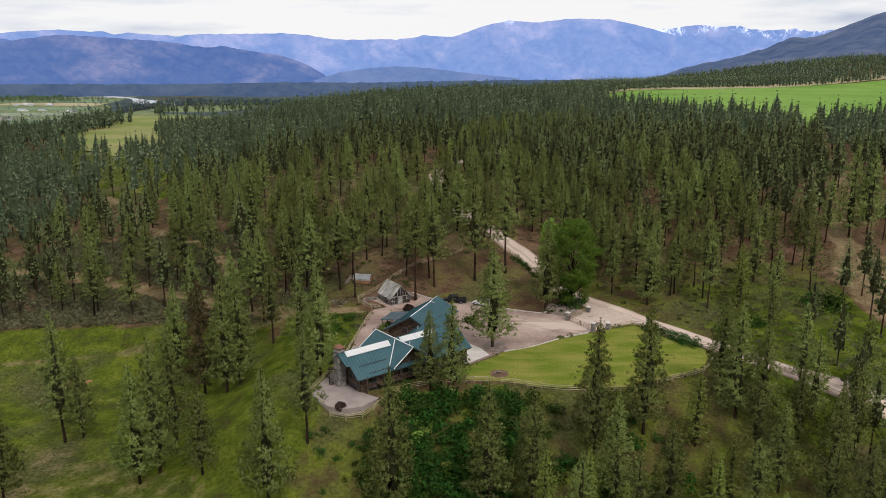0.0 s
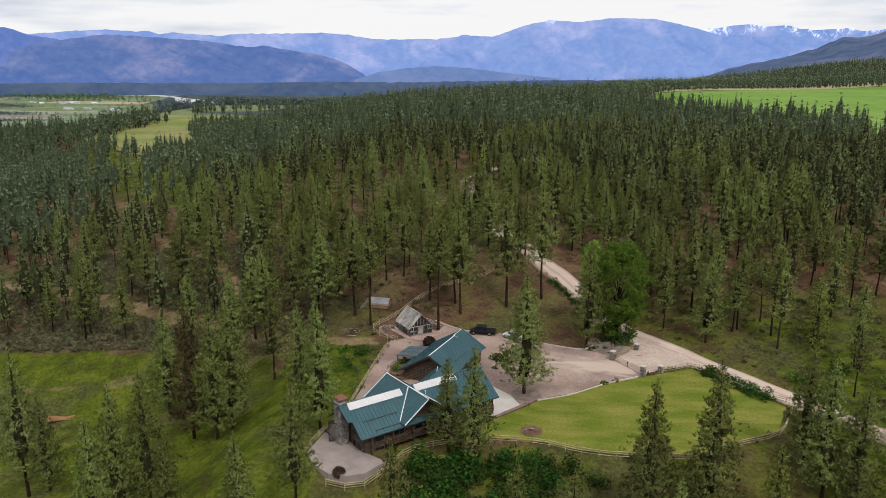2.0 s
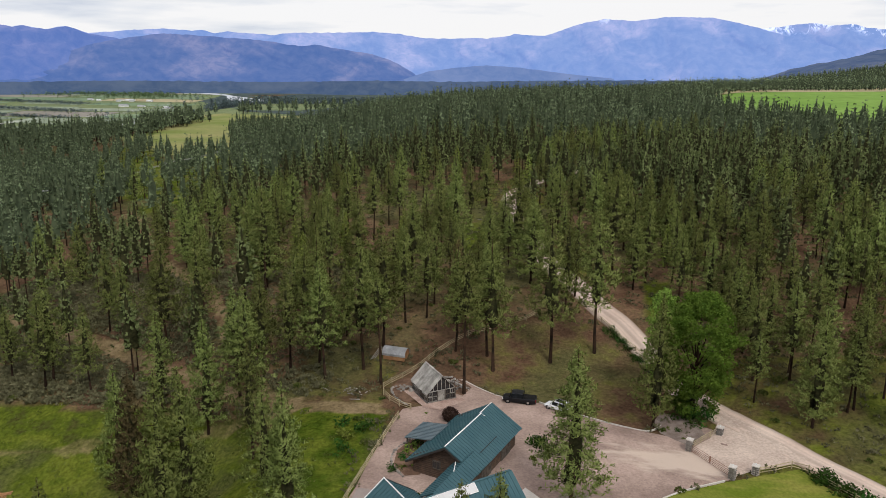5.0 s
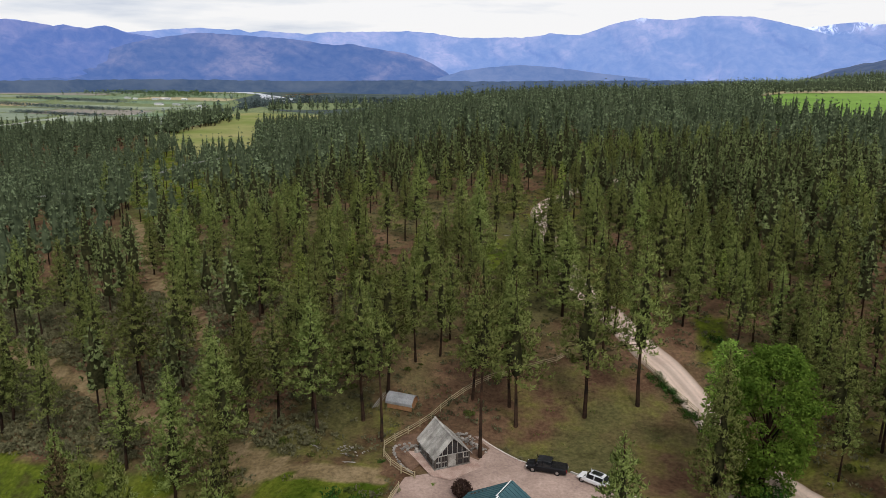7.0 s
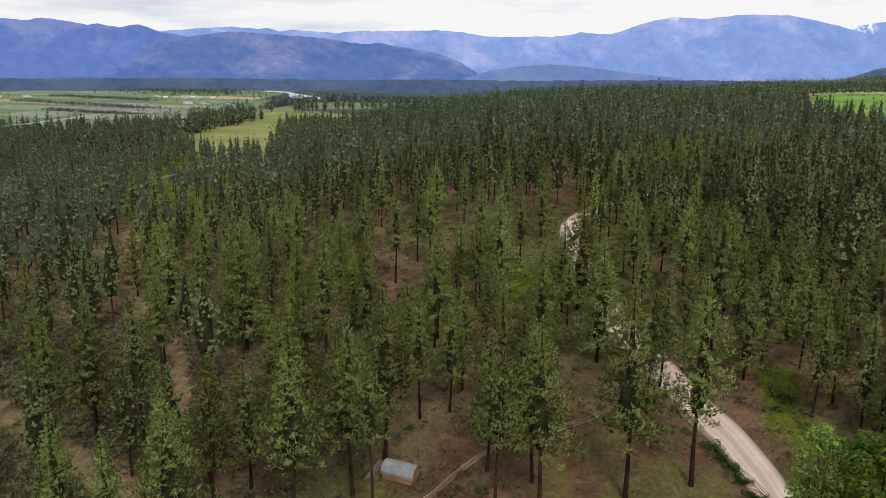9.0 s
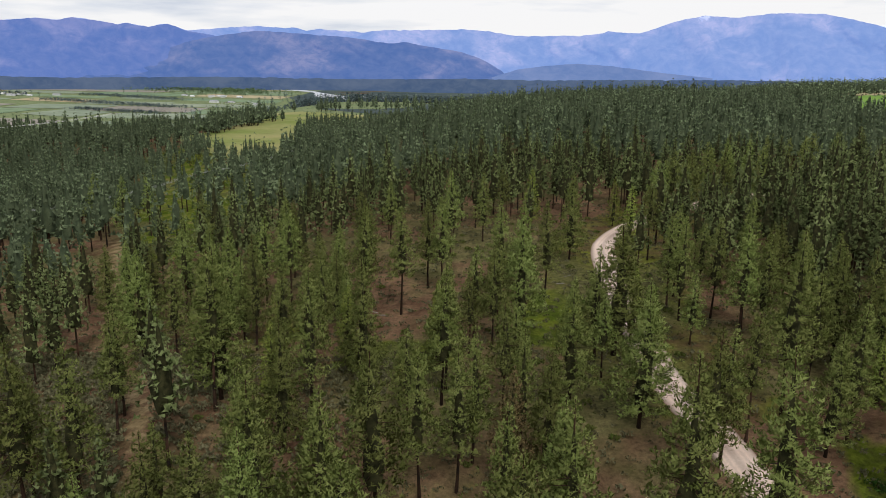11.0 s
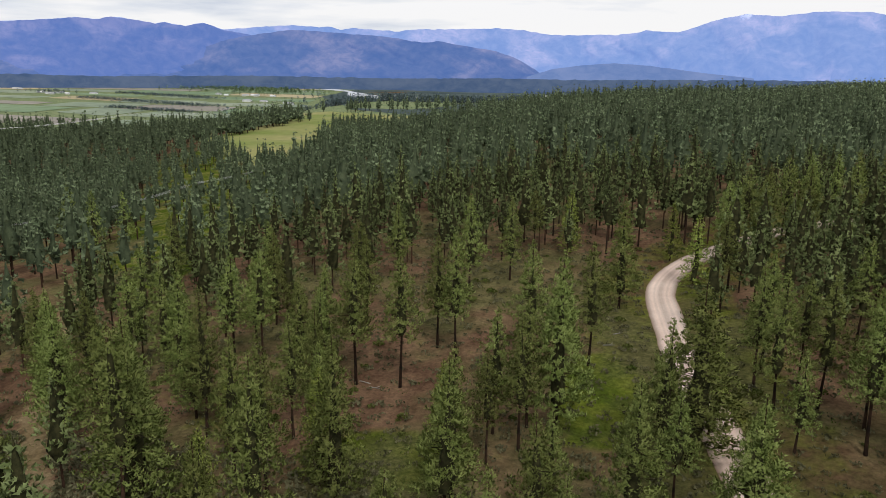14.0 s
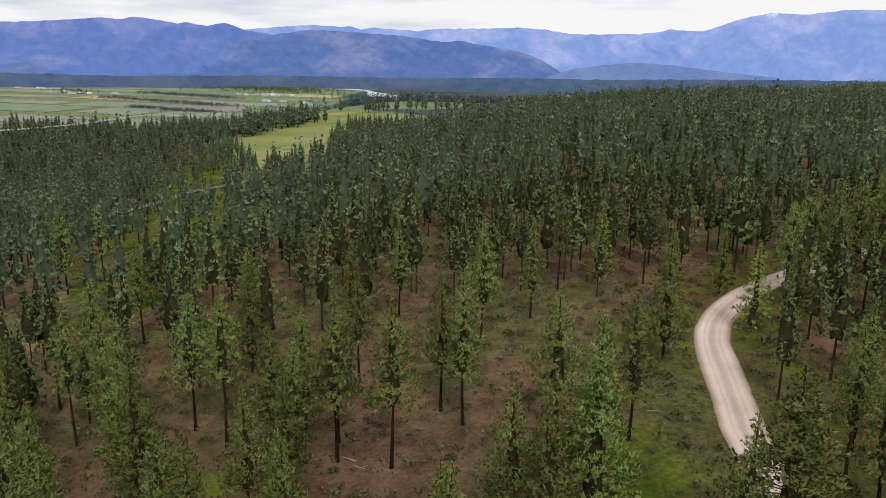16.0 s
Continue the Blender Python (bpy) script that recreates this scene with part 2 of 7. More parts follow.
M["field_green"] = material("bright_crop", (0.135, 0.250, 0.040), (0.195, 0.310, 0.065), 0.006, rough=0.95, fine=0.08)
M["field_tan"] = material("stubble", (0.34, 0.29, 0.17), (0.42, 0.35, 0.22), 0.006, rough=0.95, fine=0.08)
M["pasture"] = material("dry_pasture", (0.170, 0.210, 0.055), (0.290, 0.265, 0.115), 0.010, rough=0.95, fine=0.12, speckle=0.12)
# Valley ground colours are shifted towards blue-grey, with distance haze painted in.
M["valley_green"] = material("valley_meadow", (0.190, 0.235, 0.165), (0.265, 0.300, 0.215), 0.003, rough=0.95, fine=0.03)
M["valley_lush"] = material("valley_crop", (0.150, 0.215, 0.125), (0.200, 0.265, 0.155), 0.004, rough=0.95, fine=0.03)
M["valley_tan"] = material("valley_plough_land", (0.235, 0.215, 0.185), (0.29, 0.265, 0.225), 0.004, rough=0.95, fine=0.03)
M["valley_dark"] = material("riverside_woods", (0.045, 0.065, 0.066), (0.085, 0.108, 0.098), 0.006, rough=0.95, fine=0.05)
# The pale base colour stands in for the sky mirrored in the river.
M["water"] = material("river_water", (0.44, 0.46, 0.50), (0.56, 0.58, 0.61), 0.002, rough=0.55, spec=0.2)
M["white_wall"] = material("pale_farm_walls", (0.62, 0.62, 0.62), (0.75, 0.75, 0.74), 0.05, rough=0.8, random_object=0.15)

def road_material():
    """Packed pale dirt with two worn wheel tracks and darker, looser crown and shoulders."""
    m = material("packed_dirt_road", (0.53, 0.405, 0.335), (0.63, 0.505, 0.425), 0.16, rough=0.95, fine=3.5, bump=0.15, speckle=0.10)
    n, l = m.node_tree.nodes, m.node_tree.links
    b = n["Principled BSDF"]
    source = b.inputs["Base Color"].links[0].from_socket
    uv = n.new("ShaderNodeUVMap")
    sep = n.new("ShaderNodeSeparateXYZ")
    l.new(uv.outputs[0], sep.inputs[0])
    ramp = n.new("ShaderNodeValToRGB")
    e = ramp.color_ramp.elements
    e[0].position, e[0].color = 0.0, (0.42, 0.38, 0.32, 1)
    e[1].position, e[1].color = 1.0, (0.42, 0.38, 0.32, 1)
    for p, v in ((0.07, 0.74), (0.15, 1.02), (0.22, 1.16), (0.29, 0.98), (0.35, 1.12), (0.45, 0.82), (0.54, 0.84), (0.63, 1.1), (0.70, 0.97), (0.77, 1.15), (0.85, 1.0), (0.93, 0.74)):
        k = e.new(p)
        k.color = (v, v, v, 1)
    mul = n.new("ShaderNodeMixRGB")
    mul.blend_type = "MULTIPLY"
    mul.inputs[0].default_value = 1.0
    l.new(sep.outputs[0], ramp.inputs[0])
    l.new(source, mul.inputs[1])
    l.new(ramp.outputs[0], mul.inputs[2])
    l.new(mul.outputs[0], b.inputs["Base Color"])
    return m


M["road"] = road_material()


def ground_material():
    """Needle litter, dry grass, green meadow and pasture, blended by the land-cover attribute and broken up by noise."""
    m = bpy.data.materials.new("forest_floor_and_meadow")
    m.use_nodes = True
    n, l = m.node_tree.nodes, m.node_tree.links
    b = n["Principled BSDF"]
    b.inputs["Roughness"].default_value = 0.97
    b.inputs["Specular IOR Level"].default_value = 0.0
    co = n.new("ShaderNodeTexCoord")

    def noise_node(scale, detail=5.0, rough=0.55):
        t = n.new("ShaderNodeTexNoise")
        t.inputs["Scale"].default_value, t.inputs["Detail"].default_value, t.inputs["Roughness"].default_value = scale, detail, rough
        l.new(co.outputs["Object"], t.inputs["Vector"])
        return t.outputs["Fac"]

    def two(fac, lo, hi, a=0.38, c=0.62):
        r = n.new("ShaderNodeValToRGB")
        r.color_ramp.elements[0].position, r.color_ramp.elements[0].color = a, (*lo, 1)
        r.color_ramp.elements[1].position, r.color_ramp.elements[1].color = c, (*hi, 1)
        l.new(fac, r.inputs[0])
        return r.outputs[0]

    def blend(fac, x, y):
        r = n.new("ShaderNodeMixRGB")
        l.new(fac, r.inputs[0])
        l.new(x, r.inputs[1])
        l.new(y, r.inputs[2])
        return r.outputs[0]

    patch, mid, fine = noise_node(0.045), noise_node(0.22, 6.0, 0.6), noise_node(1.6, 5.0, 0.65)
    litter = two(mid, (0.108, 0.062, 0.038), (0.180, 0.112, 0.068))
    dry = two(mid, (0.080, 0.075, 0.030), (0.136, 0.119, 0.054))
    floor = blend(two(patch, (0, 0, 0), (1, 1, 1), 0.44, 0.60), litter, dry)
    green = two(mid, (0.046, 0.074, 0.008), (0.122, 0.142, 0.020))
    olive = two(fine, (0.068, 0.072, 0.028), (0.11, 0.105, 0.042))
    meadow = blend(two(patch, (0, 0, 0), (1, 1, 1), 0.50, 0.66), green, olive)
    pasture = two(patch, (0.150, 0.195, 0.095), (0.215, 0.245, 0.130))
    tan = two(mid, (0.17, 0.125, 0.065), (0.25, 0.185, 0.105))
    at = n.new("ShaderNodeAttribute")
    at.attribute_name = "cover"
    sep = n.new("ShaderNodeSeparateColor")
    l.new(at.outputs["Color"], sep.inputs[0])

    def ragged(socket):
        a = n.new("ShaderNodeMath")
        a.operation = "MULTIPLY_ADD"
        l.new(mid, a.inputs[0])
        a.inputs[1].default_value = 1.1
        l.new(socket, a.inputs[2])
        r = n.new("ShaderNodeMapRange")
        r.inputs["From Min"].default_value, r.inputs["From Max"].default_value = 0.85, 1.25
        l.new(a.outputs[0], r.inputs[0])
        return r.outputs[0]

    col = blend(ragged(sep.outputs[0]), floor, meadow)
    col = blend(ragged(sep.outputs[1]), col, pasture)
    col = blend(ragged(sep.outputs[2]), col, tan)
    grain = n.new("ShaderNodeMapRange")
    grain.inputs["From Min"].default_value, grain.inputs["From Max"].default_value = 0.3, 0.7
    grain.inputs["To Min"].default_value, grain.inputs["To Max"].default_value = 0.6, 1.32
    l.new(fine, grain.inputs[0])
    vary = n.new("ShaderNodeVectorMath")
    vary.operation = "SCALE"
    l.new(col, vary.inputs[0])
    l.new(grain.outputs[0], vary.inputs["Scale"])
    l.new(vary.outputs[0], b.inputs["Base Color"])
    bp = n.new("ShaderNodeBump")
    bp.inputs["Strength"].default_value, bp.inputs["Distance"].default_value = 0.7, 0.3
    l.new(fine, bp.inputs["Height"])
    l.new(bp.outputs[0], b.inputs["Normal"])
    return m


M["ground"] = ground_material()


def mountain_material(name, low, high, haze_glow, bare, snowy=0.42):
    """Distant wooded slopes: forest, clearings, bare spurs and snow, with the air's blue haze painted in as base colour
    and emission.
    """
    m = bpy.data.materials.new(name)
    m.use_nodes = True
    n, l = m.node_tree.nodes, m.node_tree.links
    b = n["Principled BSDF"]
    b.inputs["Roughness"].default_value = 1.0
    b.inputs["Specular IOR Level"].default_value = 0.0
    co = n.new("ShaderNodeTexCoord")

    def tex(scale, detail, rough, stretch):
        mp = n.new("ShaderNodeMapping")
        mp.inputs["Scale"].default_value = (1, 1, stretch)
        t = n.new("ShaderNodeTexNoise")
        t.inputs["Scale"].default_value, t.inputs["Detail"].default_value, t.inputs["Roughness"].default_value = scale, detail, rough
        t.inputs["Distortion"].default_value = 0.6
        l.new(co.outputs["Object"], mp.inputs[0])
        l.new(mp.outputs[0], t.inputs["Vector"])
        return t.outputs["Fac"]

    def ramp(fac, *stops):
        r = n.new("ShaderNodeValToRGB")
        e = r.color_ramp.elements
        e[0].position, e[0].color = stops[0][0], (*stops[0][1], 1)
        e[1].position, e[1].color = stops[-1][0], (*stops[-1][1], 1)
        for p, c in stops[1:-1]:
            e.new(p).color = (*c, 1)
        l.new(fac, r.inputs[0])
        return r.outputs[0]

    def mix(fac, x, y):
        r = n.new("ShaderNodeMixRGB")
        l.new(fac, r.inputs[0])
        l.new(x, r.inputs[1])
        l.new(y, r.inputs[2])
        return r.outputs[0]

    slopes, woods = tex(0.0032, 4.0, 0.55, 1.6), tex(0.016, 8.0, 0.68, 1.0)
    wooded = ramp(woods, (0.38, low), (0.66, high))
    open_ground = ramp(woods, (0.34, high), (0.62, bare))
    at = n.new("ShaderNodeAttribute")
    at.attribute_name = "rise"
    # clearings and bare spurs grow commoner up the slope
    up = n.new("ShaderNodeMath")
    up.operation = "MULTIPLY_ADD"
    up.inputs[1].default_value = 0.16
    l.new(at.outputs["Fac"], up.inputs[0])
    l.new(slopes, up.inputs[2])
    ground = mix(ramp(up.outputs[0], (0.585, (0, 0, 0)), (0.76, (0.9, 0.9, 0.9))), wooded, open_ground)
    sn = n.new("ShaderNodeAttribute")
    sn.attribute_name = "snow"
    streak = n.new("ShaderNodeMath")
    streak.operation = "MULTIPLY"
    l.new(sn.outputs["Fac"], streak.inputs[0])
    l.new(ramp(tex(0.022, 4.0, 0.7, 0.5), (snowy, (0, 0, 0)), (snowy + 0.12, (1, 1, 1))), streak.inputs[1])
    white = n.new("ShaderNodeRGB")
    white.outputs[0].default_value = (0.8, 0.8, 0.82, 1)
    l.new(mix(streak.outputs[0], ground, white.outputs[0]), b.inputs["Base Color"])
    # Blue air haze added as even emission; the slopes are no light source.
    b.inputs["Emission Color"].default_value = (*haze_glow, 1)
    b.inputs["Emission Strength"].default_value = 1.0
    return m


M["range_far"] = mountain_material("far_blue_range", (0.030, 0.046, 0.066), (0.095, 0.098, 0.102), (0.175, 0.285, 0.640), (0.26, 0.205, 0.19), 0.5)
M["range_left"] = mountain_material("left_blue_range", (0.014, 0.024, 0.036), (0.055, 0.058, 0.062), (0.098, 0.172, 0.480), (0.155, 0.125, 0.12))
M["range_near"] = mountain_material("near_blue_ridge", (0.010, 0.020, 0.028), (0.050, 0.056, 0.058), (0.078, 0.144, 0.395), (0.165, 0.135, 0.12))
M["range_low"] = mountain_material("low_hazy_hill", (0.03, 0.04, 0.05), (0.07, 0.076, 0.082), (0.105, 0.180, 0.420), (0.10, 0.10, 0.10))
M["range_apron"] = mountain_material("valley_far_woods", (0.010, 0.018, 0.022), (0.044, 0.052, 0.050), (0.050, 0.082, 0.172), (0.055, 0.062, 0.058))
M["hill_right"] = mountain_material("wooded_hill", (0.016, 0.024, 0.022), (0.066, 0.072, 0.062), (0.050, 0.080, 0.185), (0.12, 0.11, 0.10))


# ---- geometry helpers ----
class Geo:
    """Gathers vertices and faces of one mesh."""

    def __init__(self):
        self.v, self.f = [], []

    def add(self, verts, faces):
        k = len(self.v)
        self.v.extend(verts)
        self.f.extend(tuple(i + k for i in f) for f in faces)

    def box(self, c, s, m=None):
        """A box with centre c and size s, turned by the matrix m about its centre."""
        x, y, z = s[0] / 2, s[1] / 2, s[2] / 2
        pts = [Vector(p) for p in ((-x, -y, -z), (x, -y, -z), (x, y, -z), (-x, y, -z), (-x, -y, z), (x, -y, z), (x, y, z), (-x, y, z))]
        if m is not None:
            pts = [m @ p for p in pts]
        self.add([tuple(p + Vector(c)) for p in pts], [(0, 3, 2, 1), (4, 5, 6, 7), (0, 1, 5, 4), (1, 2, 6, 5), (2, 3, 7, 6), (3, 0, 4, 7)])
        return self

    def prism(self, poly, z0, z1):
        """A flat polygon drawn up from z0 to z1."""
        k = len(poly)
        self.add([(x, y, z0) for x, y in poly] + [(x, y, z1) for x, y in poly],
                 [tuple(range(k - 1, -1, -1)), tuple(range(k, 2 * k))] + [(i, (i + 1) % k, (i + 1) % k + k, i + k) for i in range(k)])
        return self

    def tube(self, p, q, r0, r1, n=6, caps=True):
        p, q = Vector(p), Vector(q)
        d = (q - p).normalized()
        a = d.cross(Vector((0, 0, 1)) if abs(d.z) < 0.9 else Vector((1, 0, 0))).normalized()
        b = d.cross(a)
        ring = [(math.cos(2 * math.pi * i / n), math.sin(2 * math.pi * i / n)) for i in range(n)]
        verts = [tuple(p + (a * c + b * s) * r0) for c, s in ring] + [tuple(q + (a * c + b * s) * r1) for c, s in ring]
        faces = [(i, (i + 1) % n, (i + 1) % n + n, i + n) for i in range(n)]
        if caps:
            faces += [tuple(range(n - 1, -1, -1)), tuple(range(n, 2 * n))]
        self.add(verts, faces)
        return self

    def slab(self, corners, thick):
        """A plate under the given corners (in turn), thick along the plate's normal."""
        c = [Vector(p) for p in corners]
        nrm = (c[1] - c[0]).cross(c[2] - c[0]).normalized()
        if nrm.z < 0:
            c.reverse()
            nrm = -nrm
        k = len(c)
        low = [p - nrm * thick for p in c]
        self.add([tuple(p) for p in c + low], [tuple(range(k)), tuple(range(2 * k - 1, k - 1, -1))] + [(i, i + k, (i + 1) % k + k, (i + 1) % k) for i in range(k)])
        return self

    def rock(self, c, s, rng):
        """An uneven boulder of about size s."""
        t = (1 + 5 ** 0.5) / 2
        base = [(-1, t, 0), (1, t, 0), (-1, -t, 0), (1, -t, 0), (0, -1, t), (0, 1, t), (0, -1, -t), (0, 1, -t), (t, 0, -1), (t, 0, 1), (-t, 0, -1), (-t, 0, 1)]
        fc = [(0, 11, 5), (0, 5, 1), (0, 1, 7), (0, 7, 10), (0, 10, 11), (1, 5, 9), (5, 11, 4), (11, 10, 2), (10, 7, 6), (7, 1, 8), (3, 9, 4), (3, 4, 2), (3, 2, 6), (3, 6, 8), (3, 8, 9), (4, 9, 5), (2, 4, 11), (6, 2, 10), (8, 6, 7), (9, 8, 1)]
        sq = (rng.uniform(0.8, 1.2), rng.uniform(0.7, 1.1), rng.uniform(0.5, 0.8))
        self.add([tuple(c[i] + p[i] / 1.9 * s * sq[i] * rng.uniform(0.8, 1.15) / 2 for i in range(3)) for p in base], fc)
        return self

    def mesh(self, name):
        me = bpy.data.meshes.new(name)
        me.from_pydata(self.v, [], self.f)
        me.update()
        return me


def thing(name, place=(0, 0, 0), turn=0.0, label="", category="", group="", kind=""):
    """A top-level thing: an Empty at its base."""
    ob = new(name)
    ob.matrix_world = pose(*place, 0, 0, turn)
    return tagged(ob, label, category, group, kind)


def part(name, geo, mat, parent=None, label=""):
    """Links a Geo, or a mesh, as ONE mesh object under a thing or under a part, in its parent's space."""
    me = geo.mesh(name) if isinstance(geo, Geo) else geo
    if not me.materials:
        me.materials.append(mat)
    ob = new(name, me)
    if parent is not None:
        ob.parent = parent
    return tagged(ob, label)


def array_mesh(name, verts, tris, mat, normals=None):
    """A mesh of triangles from numpy arrays; normals (one a vertex) soften the shading of foliage."""
    me = bpy.data.meshes.new(name)
    me.vertices.add(len(verts))
    me.vertices.foreach_set("co", np.ascontiguousarray(verts, dtype=np.float32).ravel())
    me.loops.add(len(tris) * 3)
    me.loops.foreach_set("vertex_index", np.ascontiguousarray(tris, dtype=np.int32).ravel())
    me.polygons.add(len(tris))
    me.polygons.foreach_set("loop_start", np.arange(0, len(tris) * 3, 3, dtype=np.int32))
    me.update(calc_edges=True)
    if normals is None:
        me.validate()
    else:
        me.polygons.foreach_set("use_smooth", np.ones(len(tris), bool))
        me.normals_split_custom_set_from_vertices(np.ascontiguousarray(normals, dtype=np.float32))
    me.materials.append(mat)
    return me


# ---- the lie of the land ----
def ss(a, b, v):
    t = np.clip((v - a) / (b - a), 0.0, 1.0)
    return t * t * (3 - 2 * t)


def ground_z(x, y):
    """Height of the ground: a level terrace with the house, a wooded bench behind, meadow and valley to the west."""
    z = -1.0 + 8.5 * ss(174, 214, y) + 0.055 * np.maximum(0.0, np.minimum(y, 460) - 210)
    z = z - 0.10 * np.maximum(0.0, np.minimum(-x, 330) - 32)
    z = z - 12.0 * ss(100, 220, -x) * ss(250, 450, y) + 5.0 * ss(230, 300, -x) * ss(520, 640, y)
    z = z + 2.5 * ss(225, 285, y) + 2.0 * ss(-10, 30, x) * ss(190, 225, y)
    z = z - 8.5 * ss(-27, -50, x) * ss(176, 146, y)
    edge = 117 + 0.13 * np.maximum(0.0, x + 25)
    z = z - 9.0 * ss(edge, edge - 25, y) * (1 - ss(-27, -50, x))
    z = z + (3.6 * ss(30, 50, x) * ss(156, 178, y) + 0.03 * np.maximum(0.0, np.minimum(x, 160) - 40) * ss(110, 170, y)) * (1 - ss(230, 340, y))
    d = -x - 0.18 * y
    west = ss(380 - 130 * ss(620, 760, y), 900 - 250 * ss(620, 760, y), d)
    z = z - 55 * west - 62 * ss(1500, 2600, y) * (1 - west) * (1 - ss(100, 700, x)) - 80 * ss(2000, 3000, y) * ss(100, 700, x)
    z = z + 10 * ss(1700, 3900, np.hypot(x, y)) * (x < 100) + 5.0 * np.exp(-((d - 215) / 55) ** 2) * ss(560, 660, y) * (1 - ss(950, 1150, y))
    z = z + 60 * ss(0, 900, 0.5 * x + 0.87 * y - 1380) * ss(420, 1100, x) * (1 - ss(1900, 2600, y)) - 15.0 * ss(700, 1350, y) * (1 - ss(130, 330, x)) * ss(-230, -60, x)
    return z


def gz(x, y):
    return float(ground_z(np.float64(x), np.float64(y)))


def inside(poly, x, y):
    """Whether points (arrays) lie in a polygon."""
    x, y = np.asarray(x, float), np.asarray(y, float)
    r = np.zeros(np.broadcast(x, y).shape, bool)
    k = len(poly)
    for i in range(k):
        (x0, y0), (x1, y1) = poly[i], poly[(i + 1) % k]
        if y0 != y1:
            r ^= ((y0 > y) != (y1 > y)) & (x < (x1 - x0) * (y - y0) / (y1 - y0) + x0)
    return r


def smooth_line(pts, step=1.5):
    """A rounded line through the points, at even steps."""
    p = [Vector((*q, 0)) for q in pts]
    p = [2 * p[0] - p[1]] + p + [2 * p[-1] - p[-2]]
    out = []
    for a, b, c, d in zip(p, p[1:], p[2:], p[3:]):
        n = max(2, int((c - b).length / step))
        for i in range(n):
            t = i / n
            out.append(0.5 * ((2 * b) + (c - a) * t + (2 * a - 5 * b + 4 * c - d) * t * t + (3 * b - a - 3 * c + d) * t ** 3))
    out.append(p[-2])
    return [(q.x, q.y) for q in out]


def line_distance(line, x, y):
    x, y = np.asarray(x, float), np.asarray(y, float)
    best = np.full(x.shape, 1e9)
    for (x0, y0), (x1, y1) in zip(line[:-1:3], line[3::3]):
        dx, dy = x1 - x0, y1 - y0
        t = np.clip(((x - x0) * dx + (y - y0) * dy) / max(dx * dx + dy * dy, 1e-9), 0, 1)
        best = np.minimum(best, np.hypot(x - x0 - t * dx, y - y0 - t * dy))
    return best


ROAD = smooth_line([(240, -20), (160, 52), (112, 96), (95, 109), (78, 120.5), (66, 127.5), (58, 137.5), (50, 149.5), (42, 160.5), (36.2, 168), (30.3, 179.8), (24.0, 194.6), (18.2, 203),
                    (13.6, 212.5), (8.8, 224), (5.0, 240), (0.8, 257), (-1.5, 272), (-3, 286), (-0.5, 299), (5, 310), (13, 320), (24, 332), (40, 345), (70, 372), (95, 420)])
EAST_TRACK = smooth_line([(99, 130), (104, 160), (108, 190), (112, 202), (126, 223), (142, 259), (156, 295), (178, 360), (200, 410)])
WEST_TRAIL = smooth_line([(-150, 214), (-120, 204), (-97, 196), (-82, 189.5), (-70, 183.4), (-54, 175), (-43, 170), (-36, 166.7), (-28, 165), (-19, 164)])
LOW_TRAIL = smooth_line([(-110, 160), (-84, 160.4), (-70, 161.1), (-53, 162.5), (-40, 163.5), (-33, 164.5)])
RED_TRAIL = smooth_line([(-140, 300), (-119, 271), (-106, 253), (-95, 237), (-83, 224), (-72.6, 213.4), (-62.6, 200.5), (-57, 190)])

YARD = [(-16.4, 165.2), (-17.2, 158), (-18.2, 148), (-18.6, 141), (-19.5, 131.5), (-14, 132), (-8, 140), (0, 143), (5.2, 131.4), (9.3, 135.3), (12, 138.4), (18, 141.2), (25, 146.2),
        (32, 149.6), (34.5, 151.8), (37.5, 155.5), (35, 163), (31, 166), (29.2, 158.5), (25.6, 161.5), (18.5, 163.8), (14, 166.2), (6.2, 170.6), (-0.9, 172.6), (-4.4, 175.5), (-7.3, 178.2), (-12, 178.5), (-9, 172), (-13, 167)]
LAWN = [(5.0, 131.2), (9.4, 135), (12, 138.0), (18, 140.8), (25, 145.8), (31.6, 149.2), (37, 151.5), (42.8, 154.0), (44.6, 149.6), (47.7, 144.8), (50.9, 141.2), (53.5, 137.5),
        (49, 129), (41, 125), (34, 121.8), (27.7, 121.3), (21.6, 121.1), (16.7, 121.8), (11.9, 123.7), (4.7, 124.5), (1.5, 124.2), (2, 128)]
BACK_LAWN = [(-4, 176.3), (-0.6, 173), (6.4, 170.9), (14, 166.5), (18.6, 164.2), (25.0, 166), (25, 174), (26, 182), (19.5, 195), (12, 199), (4, 197), (-6, 190)]
HOUSE_PLOT = [(-20, 117), (-8, 112), (6, 128), (6, 160), (-3, 162), (-14, 156), (-18, 140)]
GREENHOUSE_PLOT = [(-22, 166), (-6, 166), (-4, 178), (-12, 182), (-20, 178)]
WEST_MEADOW_AREA = [(-140, 70), (-20, 70), (-20, 135), (-22, 160), (-60, 168), (-98, 172), (-140, 176)]
FRONT_AREA = [(-30, 60), (75, 60), (62, 128), (54, 132), (48, 127), (34, 121), (5, 123), (-10, 116), (-22, 112)]
EAST_CLEARING = [(102, 188), (120, 187), (160, 190), (160, 140), (104, 146), (93, 158), (95, 170), (99, 180)]
EAST_SCRUB = [(120, 215), (150, 225), (230, 390), (420, 390), (420, 180), (160, 180)]
GREEN_FIELD = [(205, 405), (158, 425), (114, 478), (122, 560), (160, 740), (214, 1105), (430, 1385), (900, 1480), (1500, 1200), (1500, 420), (240, 392)]
